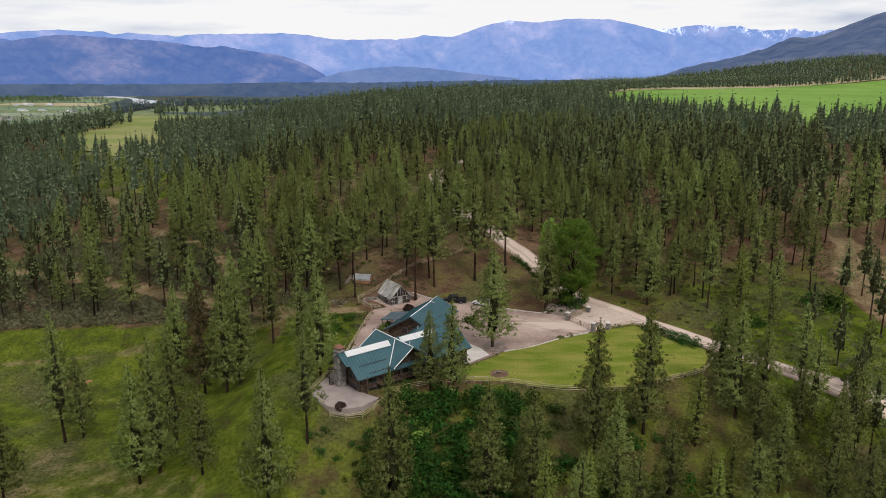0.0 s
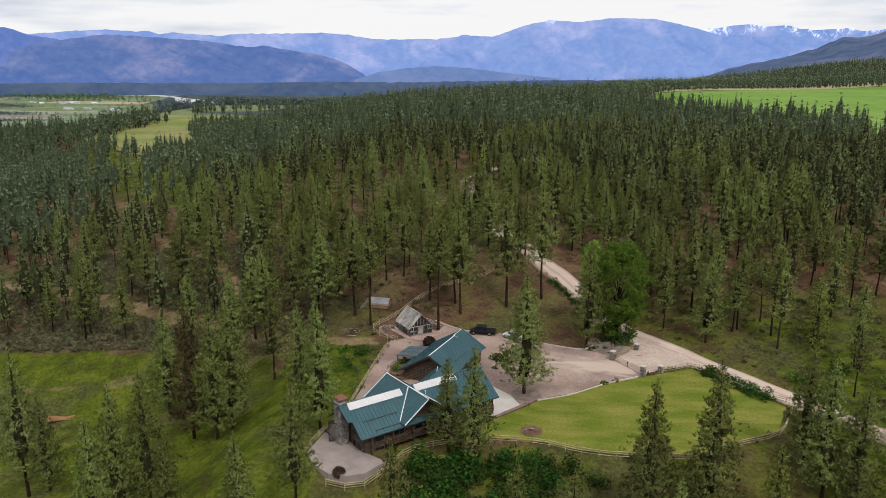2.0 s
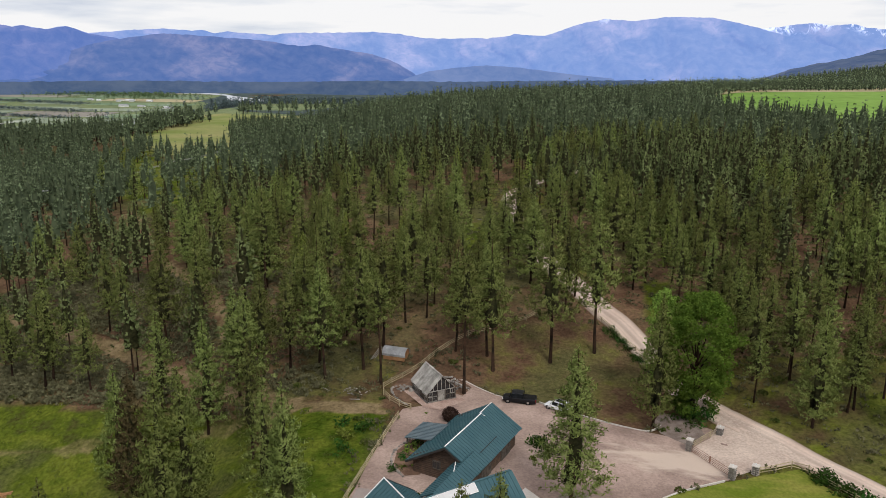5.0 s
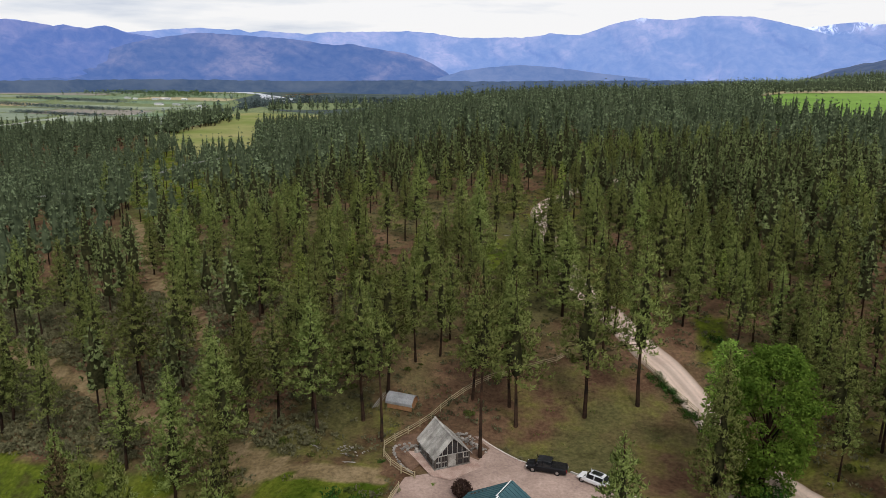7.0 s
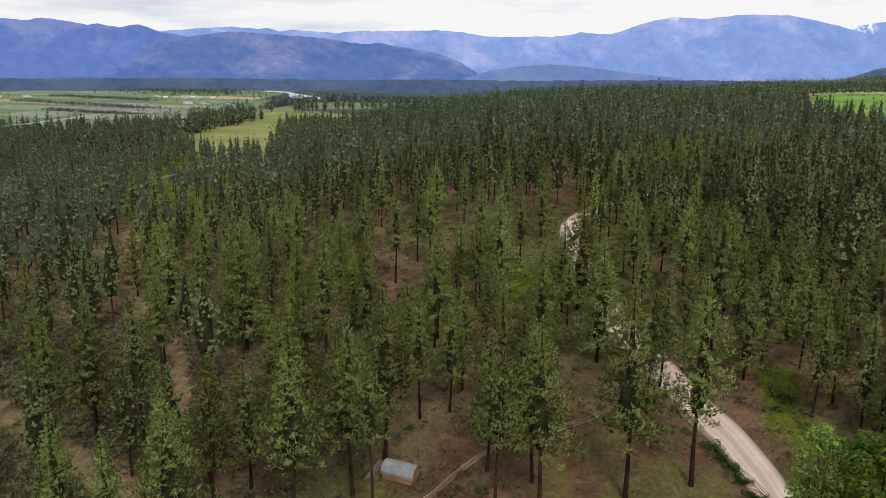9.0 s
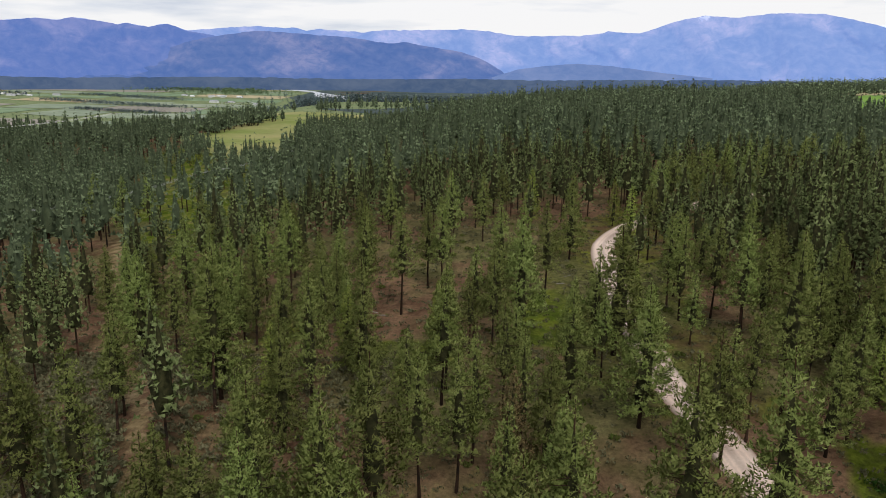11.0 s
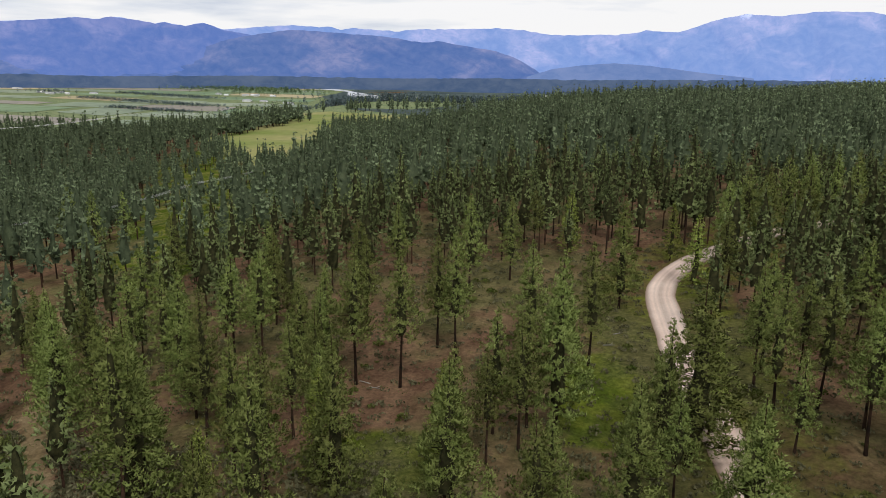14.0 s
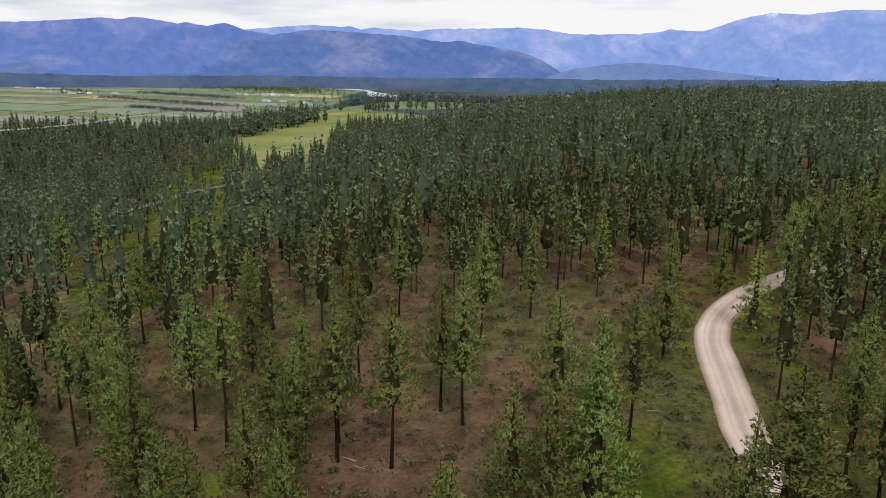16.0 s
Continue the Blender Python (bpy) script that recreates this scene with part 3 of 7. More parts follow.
PASTURE = [(-385, 705), (-262, 572), (-212, 548), (-206, 566), (-270, 700), (-300, 770), (-330, 860), (-260, 905), (-60, 960), (-60, 1090), (-330, 1130), (-489, 1190), (-590, 1140), (-450, 1010), (-418, 850)]
WEST_OPEN = [(-418, 850), (-480, 880), (-640, 790), (-800, 650), (-1000, 450), (-4000, 450), (-4000, 2300), (330, 2300), (110, 1450), (-50, 1130), (-200, 985), (-290, 870), (-330, 860)]
CORRIDOR = [(-88, 186), (-84, 240), (-64, 275), (-45, 292), (-12, 302), (4, 302), (14, 262), (22, 206), (14, 186)]
GLADE = [(-345, 640), (-262, 572), (-196, 560), (-156, 480), (-132, 410), (-116, 340), (-104, 300), (-108, 280), (-122, 276), (-146, 312), (-180, 360), (-235, 430), (-290, 520), (-340, 575)]


def tree_room(x, y):
    """How thickly the wood stands at the points (0 to 1)."""
    x, y = np.asarray(x, float), np.asarray(y, float)
    d = np.ones(x.shape)
    for poly in (YARD, LAWN, BACK_LAWN, HOUSE_PLOT, GREENHOUSE_PLOT, GREEN_FIELD, PASTURE, WEST_OPEN, FRONT_AREA, WEST_MEADOW_AREA):
        d[inside(poly, x, y)] = 0
    d[inside(GLADE, x, y)] *= 0.28
    d[(x > -45) & (x < 30) & (y > 160) & (y < 206)] *= 0.12
    d[inside(EAST_CLEARING, x, y)] *= 0.05
    d[(x > 28) & (x < 38) & (y > 172) & (y < 198)] = 0
    d[inside(EAST_SCRUB, x, y)] *= 0.14
    d[(x > 56) & (y > 118) & (y < 160)] *= 0.4
    d[(y < 165) & (y > 60) & (x > -30) & (x < 60)] *= 0.12
    d[(line_distance(ROAD, x, y) < 4.6) & (y < 300)] = 0
    d[line_distance(ROAD, x, y) < 3.2] = 0
    d[line_distance(EAST_TRACK, x, y) < 4.0] = 0
    d[line_distance(RED_TRAIL, x, y) < 2.2] = 0
    d[line_distance(WEST_TRAIL, x, y) < 2.2] = 0
    d[inside(CORRIDOR, x, y)] *= 0.08
    w = -x - 0.18 * y
    d *= 1 - 0.97 * ss(560, 760, w)
    d *= 1 - 0.8 * ss(1500, 2100, y) * (x < 250)
    return d


# ---- ground sheet ----
def spread(lo, hi, step, far):
    """Grid lines: even between lo and hi, ever wider out to far on both sides."""
    mid = list(np.arange(lo, hi + 0.1, step))
    up, s, v = [], step, hi
    while v < far:
        s *= 1.085
        v += s
        up.append(min(v, far))
    down, s, v = [], step, lo
    while v > -far:
        s *= 1.085
        v -= s
        down.append(max(v, -far))
    return np.array(down[::-1] + mid + up)


gx, gy = spread(-125, 125, 2.0, 4900), spread(70, 330, 2.0, 4900)
GX, GY = np.meshgrid(gx, gy)
GZ = ground_z(GX, GY)
rng = np.random.default_rng(5)
near = (np.abs(GX) < 140) & (GY > 60) & (GY < 345)
GZ = GZ + np.where(near & (tree_room(GX, GY) > 0.2), rng.normal(0, 0.10, GX.shape), 0)
nx, ny = len(gx), len(gy)
idx = np.arange(nx * ny).reshape(ny, nx)
q = np.stack([idx[:-1, :-1], idx[:-1, 1:], idx[1:, 1:], idx[1:, :-1]], -1).reshape(-1, 4)
gme = array_mesh("ground", np.stack([GX, GY, GZ], -1).reshape(-1, 3), np.concatenate([q[:, [0, 1, 2]], q[:, [0, 2, 3]]]), M["ground"])
cover = np.zeros((nx * ny, 4), np.float32)
fx, fy = GX.ravel(), GY.ravel()
cover[:, 0] = 0.2
for poly, g in ((WEST_MEADOW_AREA, 0.72), (FRONT_AREA, 0.55), (BACK_LAWN, 0.36), (HOUSE_PLOT, 0.45), (EAST_SCRUB, 0.32)):
    cover[inside(poly, fx, fy), 0] = g
cover[(fx > 30) & (fx < 95) & (fy > 120) & (fy < 185), 0] = 0.5
cover[(fx < -20) & (fx > -40) & (fy > 155) & (fy < 185), 0] = 0.42
cover[(fx < -17) & (fx > -36) & (fy > 118) & (fy < 166), 0] = 0.85
cover[(line_distance(ROAD, fx, fy) < 13) & (fy > 215), 0] = 0.5
cover[inside(PASTURE, fx, fy), 1] = 1.0
cover[inside(GLADE, fx, fy), 0] = 0.85
cover[inside(GLADE, fx, fy), 2] = 0.3
cover[((fy > 1100) & (fx < -0.38 * fy)) | ((fy > 950) & (fy < 1250) & (fx < -60)), 1] = 1.0
cover[inside(WEST_OPEN, fx, fy), 1] = 1.0
cover[inside(EAST_CLEARING, fx, fy), 2] = 0.55
east_green = (fx > 58) & (fx < 96) & (fy > 112) & (fy < 174 - 0.1 * (fx - 58))
cover[east_green, 0], cover[east_green, 2] = 0.8, 0.0
cover[fy < 78, 0] = 0.62
for cx_, cy_, rx_, ry_, g_ in ((-11, 247, 6, 13, 0.78), (-33, 227, 9, 7, 0.7), (31, 206, 4, 9, 0.7), (-60, 236, 6, 5, 0.5)):
    cover[((fx - cx_) / rx_) ** 2 + ((fy - cy_) / ry_) ** 2 < 1, 0] = g_
cover[inside([(-78, 126), (-54, 114), (-38, 104), (-30, 96), (-46, 86), (-74, 100)], fx, fy), 2] = 0.36
cover[inside([(-90, 150), (-66, 148), (-64, 138), (-86, 134)], fx, fy), 2] = 0.26
for line, wide in ((EAST_TRACK, 3.0), (WEST_TRAIL, 1.9), (LOW_TRAIL, 1.2), (RED_TRAIL, 1.6)):
    cover[line_distance(line, fx, fy) < wide, 2] = 0.5 if line is LOW_TRAIL else 0.9
cover[:, 3] = 1
col = gme.color_attributes.new("cover", "FLOAT_COLOR", "POINT")
col.data.foreach_set("color", cover.ravel())
for p in gme.polygons:
    p.use_smooth = True
tagged(new("ground", gme), "needle-covered forest floor, dry grass and green meadow", "ground", kind="structure")


def ribbon(name, line, width, mat, lift, label, category, rough=0.25, seed=1):
    """A road laid on the ground along a line."""
    v, f, uv = [], [], []
    us = (0.0, 0.1, 0.3, 0.5, 0.7, 0.9, 1.0)
    for i, (x, y) in enumerate(line):
        a, b = line[max(0, i - 1)], line[min(len(line) - 1, i + 1)]
        t = Vector((b[0] - a[0], b[1] - a[1])).normalized()
        l, h = (width / 2 + rough * (noise.noise(Vector((x * 0.22, y * 0.22, k_ + seed))) + 0.5 * noise.noise(Vector((x * 0.7, y * 0.7, k_ - seed)))) for k_ in (3.0, 9.0))
        for u in us:
            s = -l + (l + h) * u
            px, py = x + t.y * s, y - t.x * s
            v.append((px, py, gz(px, py) + lift - (0.14 if u in (0.0, 1.0) else 0.0) - (0.03 if u in (0.3, 0.7) else 0)))
            uv.append(u)
    k = len(us)
    for i in range(len(line) - 1):
        for j in range(k - 1):
            f.append((i * k + j, i * k + j + 1, (i + 1) * k + j + 1, (i + 1) * k + j))
    me = bpy.data.meshes.new(name)
    me.from_pydata(v, [], f)
    lay = me.uv_layers.new(name="UVMap")
    for lp in me.loops:
        lay.data[lp.index].uv = (uv[lp.vertex_index], 0)
    me.materials.append(mat)
    me.update()
    if me.polygons[0].normal.z < 0:
        me.flip_normals()
    return tagged(new(name, me), label, category, kind="structure")


def patch(name, poly, mat, lift, label, category, step=1.6, wobble=0.0, seed=2):
    """A cut-out of the ground with its own surface, following the lie of the land."""
    bm = bmesh.new()
    pts = []
    r = random.Random(seed)
    for i, a in enumerate(poly):
        b = poly[(i + 1) % len(poly)]
        n = max(1, int(math.hypot(b[0] - a[0], b[1] - a[1]) / step))
        pts += [(a[0] + (b[0] - a[0]) * j / n + r.uniform(-wobble, wobble), a[1] + (b[1] - a[1]) * j / n + r.uniform(-wobble, wobble)) for j in range(n)]
    bm.faces.new([bm.verts.new((x, y, 0)) for x, y in pts])
    bmesh.ops.triangulate(bm, faces=bm.faces[:])
    xs, ys = [p[0] for p in pts], [p[1] for p in pts]
    for axis, lo, hi in ((0, min(xs), max(xs)), (1, min(ys), max(ys))):
        cut = lo + step
        while cut < hi:
            co, no = Vector((0, 0, 0)), Vector((0, 0, 0))
            co[axis], no[axis] = cut, 1
            bmesh.ops.bisect_plane(bm, geom=bm.verts[:] + bm.edges[:] + bm.faces[:], plane_co=co, plane_no=no)
            cut += step * 1.8
    for v in bm.verts:
        v.co.z = gz(v.co.x, v.co.y) + lift
    bmesh.ops.recalc_face_normals(bm, faces=bm.faces[:])
    me = bpy.data.meshes.new(name)
    bm.to_mesh(me)
    bm.free()
    if sum(p.normal.z for p in me.polygons) < 0:
        me.flip_normals()
    me.materials.append(mat)
    return tagged(new(name, me), label, category, kind="structure")


ribbon("road", ROAD, 5.3, M["road"], 0.20, "pale packed-dirt forest road with worn wheel tracks", "road")
patch("lawn", LAWN, M["lawn"], 0.12, "mown green lawn with yellowing stripes inside the rail fence", "lawn", 2.5, 0.1)
patch("driveway", YARD, M["driveway"], 0.17, "pinkish gravel driveway round the house", "driveway", 2.5, 0.12)
GATE_APRON = [(28.7, 158.0), (32.7, 150.6), (36.8, 153.0), (42.6, 155.4), (45.2, 156.6), (39, 165.8), (36, 170), (34.2, 166), (32.2, 161.6)]
patch("gate_apron", GATE_APRON, M["road_apron"], 0.185, "pale dirt apron between gate and road", "driveway", 2.5, 0.12)
patch("drive_slab", [(-18.9, 132.6), (-18.2, 141), (-14.6, 141), (-13.2, 133.2)], M["concrete_pink"], 0.23, "pinkish concrete slab at the end of the drive", "paving", 3)
patch("concrete_apron", [(4.2, 144), (2.2, 140.5), (0, 133), (4.6, 131.7), (9.2, 136.2), (7.6, 140)], M["concrete"], 0.24, "pale concrete apron beside the house", "paving", 3)
patch("greenhouse_bed", [(-19.6, 171.6), (-19.2, 176.4), (-15.6, 178.6), (-9.0, 178.4), (-5.6, 175.4), (-6.6, 171.8), (-9.6, 173.4), (-15.4, 172.8), (-17.4, 170.6)], M["soil"], 0.2, "bare reddish garden soil round the greenhouse", "garden bed", 2, 0.25)
patch("greenhouse_paving", [(-17.6, 172.5), (-15.8, 170.2), (-12.8, 166.2), (-10, 165.6), (-6.2, 169.6), (-7.4, 171.4)], M["paving"], 0.26, "pink flagstone paving round the greenhouse", "paving", 2)
patch("field_pasture", PASTURE, M["pasture"], 0.8, "dry yellow-green pasture on a rounded hill", "field", 22, 5)
patch("field_bench", GREEN_FIELD, M["field_green"], 0.7, "bright green crop field on the bench", "field", 24, 4)
patch("field_margin", [(214, 1112), (430, 1392), (900, 1490), (1500, 1215), (1500, 1290), (900, 1590), (430, 1470), (196, 1150)], M["field_tan"], 1.0, "tan stubble margin along the crop field", "field", 60, 6)


# ---- valley floor, river, farms ----
VALLEY_LABEL = {"valley_green": "pale green hay meadow on the valley floor", "valley_tan": "bare pinkish plough land on the valley floor", "valley_lush": "lush green field on the valley floor", "field_tan": "tan stubble strip on the valley floor"}
rv_ = random.Random(8)
for row in range(9):
    y0 = 1350 + 265 * row
    x0 = -0.42 * y0 - 120
    for k in range(7):
        w_ = rv_.uniform(170, 420) * (1 + row * 0.08)
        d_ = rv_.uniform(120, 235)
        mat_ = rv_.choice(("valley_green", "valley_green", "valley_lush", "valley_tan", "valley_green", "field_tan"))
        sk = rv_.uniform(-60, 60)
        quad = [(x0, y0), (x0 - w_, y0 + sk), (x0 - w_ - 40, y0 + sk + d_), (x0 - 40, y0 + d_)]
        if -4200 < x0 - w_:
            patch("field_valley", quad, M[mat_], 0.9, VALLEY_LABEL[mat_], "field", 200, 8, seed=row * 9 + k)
        x0 -= w_ + rv_.uniform(10, 60)
river = smooth_line([(-1010, 2750), (-1140, 2930), (-1290, 3180), (-1430, 3400), (-1600, 3560), (-1800, 3640)], 60)
rv = []
for i, (x, y) in enumerate(river):
    w_ = 42 + 26 * math.sin(i * 0.5)
    rv.append((x + 0.75 * w_, y + 0.6 * w_, x - 0.75 * w_, y - 0.6 * w_))
geo = Geo()
for a, b in zip(rv, rv[1:]):
    geo.add([(a[0], a[1], gz(a[0], a[1]) + 1.5), (a[2], a[3], gz(a[2], a[3]) + 1.5), (b[2], b[3], gz(b[2], b[3]) + 1.5), (b[0], b[1], gz(b[0], b[1]) + 1.5)], [(0, 3, 2, 1)])
tagged(part("water_river", geo, M["water"]), "pale river winding across the valley floor", "river", kind="structure")

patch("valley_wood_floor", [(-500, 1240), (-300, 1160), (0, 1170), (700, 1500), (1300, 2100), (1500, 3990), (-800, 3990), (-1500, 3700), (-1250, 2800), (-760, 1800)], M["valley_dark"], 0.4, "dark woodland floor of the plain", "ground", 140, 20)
CLEARINGS = [(-640, 2050, 190, 60), (-120, 2350, 220, 50), (260, 2700, 330, 60), (620, 3000, 420, 70), (-420, 2900, 240, 60), (60, 1900, 160, 40), (900, 3300, 400, 60)]
for k, (cx, cy, w_, d_) in enumerate(CLEARINGS):
    patch("field_clearing", [(cx - w_, cy - d_ * 0.6), (cx - w_ * 0.3, cy - d_), (cx + w_, cy - d_ * 0.5), (cx + w_ * 0.9, cy + d_), (cx - w_ * 0.6, cy + d_ * 0.8)], M["field_tan"] if k % 3 else M["valley_green"], 1.4, "pale open field among the woods of the plain", "field", 120, 12, seed=k)

# farm buildings, far off
rnd = random.Random(21)
FARMS = [(-2210, 2467, 9), (-1560, 2700, 8), (-1250, 2320, 4), (-2750, 2750, 7), (-900, 2950, 7), (-760, 1290, 5), (-380, 3500, 6), (-1000, 3900, 5)]
for cx, cy, count in FARMS:
    for _ in range(count):
        x, y = cx + rnd.uniform(-140, 140), cy + rnd.uniform(-60, 60)
        l_, w_, h_ = rnd.uniform(12, 34), rnd.uniform(8, 13), rnd.uniform(3, 5)
        barn = thing("farm_building", (x, y, gz(x, y)), rnd.uniform(-25, 25), "small pale farm building on the valley floor", "building", "valley farm buildings")
        part("wall", Geo().box((0, 0, h_ / 2), (l_, w_, h_)), M["white_wall"], barn)
        roof = Geo()
        roof.slab([(-l_ / 2 - 0.5, -w_ / 2 - 0.5, h_), (l_ / 2 + 0.5, -w_ / 2 - 0.5, h_), (l_ / 2 + 0.5, 0, h_ + w_ * 0.3), (-l_ / 2 - 0.5, 0, h_ + w_ * 0.3)], 0.2)
        roof.slab([(-l_ / 2 - 0.5, w_ / 2 + 0.5, h_), (l_ / 2 + 0.5, w_ / 2 + 0.5, h_), (l_ / 2 + 0.5, 0, h_ + w_ * 0.3), (-l_ / 2 - 0.5, 0, h_ + w_ * 0.3)], 0.2)
        part("roof", roof, M["galvanised"] if rnd.random() < 0.6 else M["white_wall"], barn)


# ---- mountains ----
def mountain(name, peaks, dist, depth, mat, label, foot, relief, seed, snow=None):
    """A range on an arc round the walk: crest heights from its peaks (bearing, rise in degrees), gullied slopes down to its foot."""
    eye = Vector((0, 88, 53.4))
    noise.seed_set(seed)
    bearing = np.array([p[0] for p in peaks])
    rise = np.array([p[1] for p in peaks])
    az = np.arange(bearing[0], bearing[-1] + 0.01, 0.14)
    crest = np.interp(az, bearing, rise)
    rows = 22
    v, sn, up = [], [], []
    for i, a in enumerate(az):
        s, c = math.sin(radians(a)), math.cos(radians(a))
        top = eye.z + dist * math.tan(radians(crest[i]))
        rough = noise.fractal(Vector((a * 1.2, seed, 0)), 1.0, 2.0, 4) * relief * (0.06 if relief > 20 else 0.5)
        for j in range(rows):
            t = j / (rows - 1)
            d = dist - depth * (1 - t) ** 1.15
            g = noise.ridged_multi_fractal(Vector((a * 0.20 + 0.6 * t, t * 0.8, seed * 3.1)), 1.0, 2.1, 4, 1.0, 2.0)
            fall = foot + (top - foot) * (t ** 0.9)
            z = fall + (g - 1.0) * relief * 0.5 * math.sin(math.pi * min(1, t * 1.02)) + rough * t
            dd = d + (g - 1.0) * relief * 1.4 * math.sin(math.pi * t)
            v.append((eye.x + s * dd, eye.y + c * dd, z))
            up.append(t)
            k = 0.0
            if snow and snow[0] < a < snow[1]:
                k = float(ss(0.84, 0.99, t + (g - 1.0) * 0.15)) * (1.0 if dist > 4800 else 0.5)
            sn.append(k)
    n = len(az)
    ii = np.arange(n * rows).reshape(n, rows)
    q = np.stack([ii[:-1, :-1], ii[1:, :-1], ii[1:, 1:], ii[:-1, 1:]], -1).reshape(-1, 4)
    me = array_mesh(name, np.array(v), np.concatenate([q[:, [0, 1, 2]], q[:, [0, 2, 3]]]), mat)
    for attr, values in (("snow", sn), ("rise", up)):
        me.attributes.new(attr, "FLOAT", "POINT").data.foreach_set("value", np.array(values, np.float32))
    for p in me.polygons:
        p.use_smooth = True
    return tagged(new(name, me), label, "mountains", kind="structure")


FAR_PEAKS = [(-62, 2.2), (-55, 2.5), (-47.6, 2.45), (-44.3, 2.66), (-41.4, 2.97), (-40.1, 2.9), (-39.2, 3.08), (-37.6, 2.91), (-36.5, 2.72), (-35.9, 2.85), (-34.6, 2.62),
             (-33.4, 2.88), (-32, 2.45), (-29.1, 2.75), (-27.2, 2.86), (-24.3, 2.78), (-23.7, 2.64), (-22.8, 2.76), (-19.7, 2.59), (-17.8, 2.78), (-15.5, 2.8), (-12.2, 2.9),
             (-10.2, 2.78), (-8.1, 2.45), (-2.9, 2.53), (-1.6, 2.8), (0.7, 2.68), (1.9, 3.07), (3.2, 3.5), (5.0, 3.88), (7.2, 3.7), (9.4, 3.97), (12.6, 3.88), (14.3, 3.49),
             (15.9, 3.07), (18, 2.4), (22, 1.5), (30, 1.0)]
SNOW_PEAKS = [(13, 2.6), (15.5, 3.0), (17.1, 3.21), (19.0, 3.4), (20.1, 3.22), (21.6, 3.26), (22.3, 3.03), (23.1, 2.9), (25.2, 2.99), (26.2, 2.76), (27.9, 2.9), (30.1, 3.15), (40, 3.2), (55, 2.8)]
NEAR_PEAKS = [(-62, 0.6), (-48, 0.9), (-40, 0.8), (-36, 0.6), (-33.5, 1.19), (-31.5, 1.85), (-29, 2.3), (-27.2, 2.56), (-24.2, 2.42), (-21, 2.24), (-19.8, 2.12), (-17.7, 1.81), (-16.6, 1.94),
              (-14.4, 1.6), (-12.3, 1.29), (-10.6, 0.73), (-9.3, 0.0), (-8.4, -0.6), (-7.4, -1.2), (-6.0, -1.9)]
LOW_PEAKS = [(-12.5, -2.2), (-11, -0.9), (-9.5, -0.4), (-7.9, 0.07), (-5.7, 0.36), (-3.6, 0.52), (-1.0, 0.36), (2.8, -0.1), (6, -0.4)]
APRON = [(-64, -0.75), (-50, -0.65), (-40, -0.85), (-30, -0.72), (-20, -0.80), (-12, -0.68), (-6, -0.72), (0, -0.6), (8, -0.5), (16, -0.5), (26, -0.45), (60, -0.4)]
RIGHT_HILL = [(15.4, -0.8), (16.6, -0.2), (18.1, 0.36), (19.6, 0.70), (21.8, 1.15), (23.6, 1.70), (25.2, 2.40), (26.9, 2.46), (27.9, 2.84), (30, 3.7), (34, 4.9), (42, 6.0), (60, 6.0)]
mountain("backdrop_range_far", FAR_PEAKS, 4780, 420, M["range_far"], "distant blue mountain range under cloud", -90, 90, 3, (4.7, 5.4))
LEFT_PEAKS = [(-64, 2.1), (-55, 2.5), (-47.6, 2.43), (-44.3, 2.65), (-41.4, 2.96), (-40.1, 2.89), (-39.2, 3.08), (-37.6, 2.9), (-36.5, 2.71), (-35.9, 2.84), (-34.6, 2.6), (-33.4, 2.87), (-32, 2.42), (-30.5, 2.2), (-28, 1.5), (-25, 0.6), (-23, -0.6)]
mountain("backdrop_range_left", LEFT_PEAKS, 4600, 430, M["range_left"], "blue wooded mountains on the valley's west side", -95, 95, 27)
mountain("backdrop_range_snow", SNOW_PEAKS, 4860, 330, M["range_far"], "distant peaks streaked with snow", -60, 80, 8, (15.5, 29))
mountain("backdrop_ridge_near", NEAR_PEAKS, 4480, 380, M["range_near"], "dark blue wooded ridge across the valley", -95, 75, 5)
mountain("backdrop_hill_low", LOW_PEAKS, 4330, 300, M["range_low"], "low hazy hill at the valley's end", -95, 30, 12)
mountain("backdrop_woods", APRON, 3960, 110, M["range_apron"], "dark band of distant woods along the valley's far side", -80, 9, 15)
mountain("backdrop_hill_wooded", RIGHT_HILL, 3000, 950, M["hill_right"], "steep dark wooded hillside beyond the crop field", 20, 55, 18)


# ---- pines ----
def unit(v):
    return v / (np.linalg.norm(v, axis=1)[:, None] + 1e-9)


def clump_leaves(r, centres, outs, sizes, per, slim=0.3, ball=1.0, up=0.2):
    """Rounded clumps of needles: slim sprays standing out round each centre. Gives the triangles' corners and their shading normals."""
    c, o, s = np.repeat(centres, per, axis=0), np.repeat(outs, per, axis=0), np.repeat(sizes, per)[:, None]
    n = len(c)
    d = unit(r.normal(0, 1, (n, 3)) + o * 0.8 + np.array([0, 0, 0.3]))
    p = c + d * s * ball * r.uniform(0.25, 0.95, (n, 1))
    along = unit(unit(np.cross(d, r.normal(0, 1, (n, 3)))) * 0.7 + d * 0.7 + np.array([0, 0, up]))
    side = unit(np.cross(along, d + r.normal(0, 0.3, (n, 3))))
    length, wide = s * r.uniform(0.8, 1.5, (n, 1)), s * slim * r.uniform(0.8, 1.25, (n, 1))
    a, b, t = p - side * wide - along * length * 0.4, p + side * wide - along * length * 0.4, p + along * length * 0.6
    back = (np.cross(b - a, t - a) * (d + o)).sum(1) < 0
    a[back], b[back] = b[back].copy(), a[back].copy()
    nrm = unit(d * 0.6 + o * 0.5 + np.array([0, 0, 0.15]))
    return np.stack([a, b, t], 1).reshape(-1, 3), np.repeat(nrm, 3, axis=0)


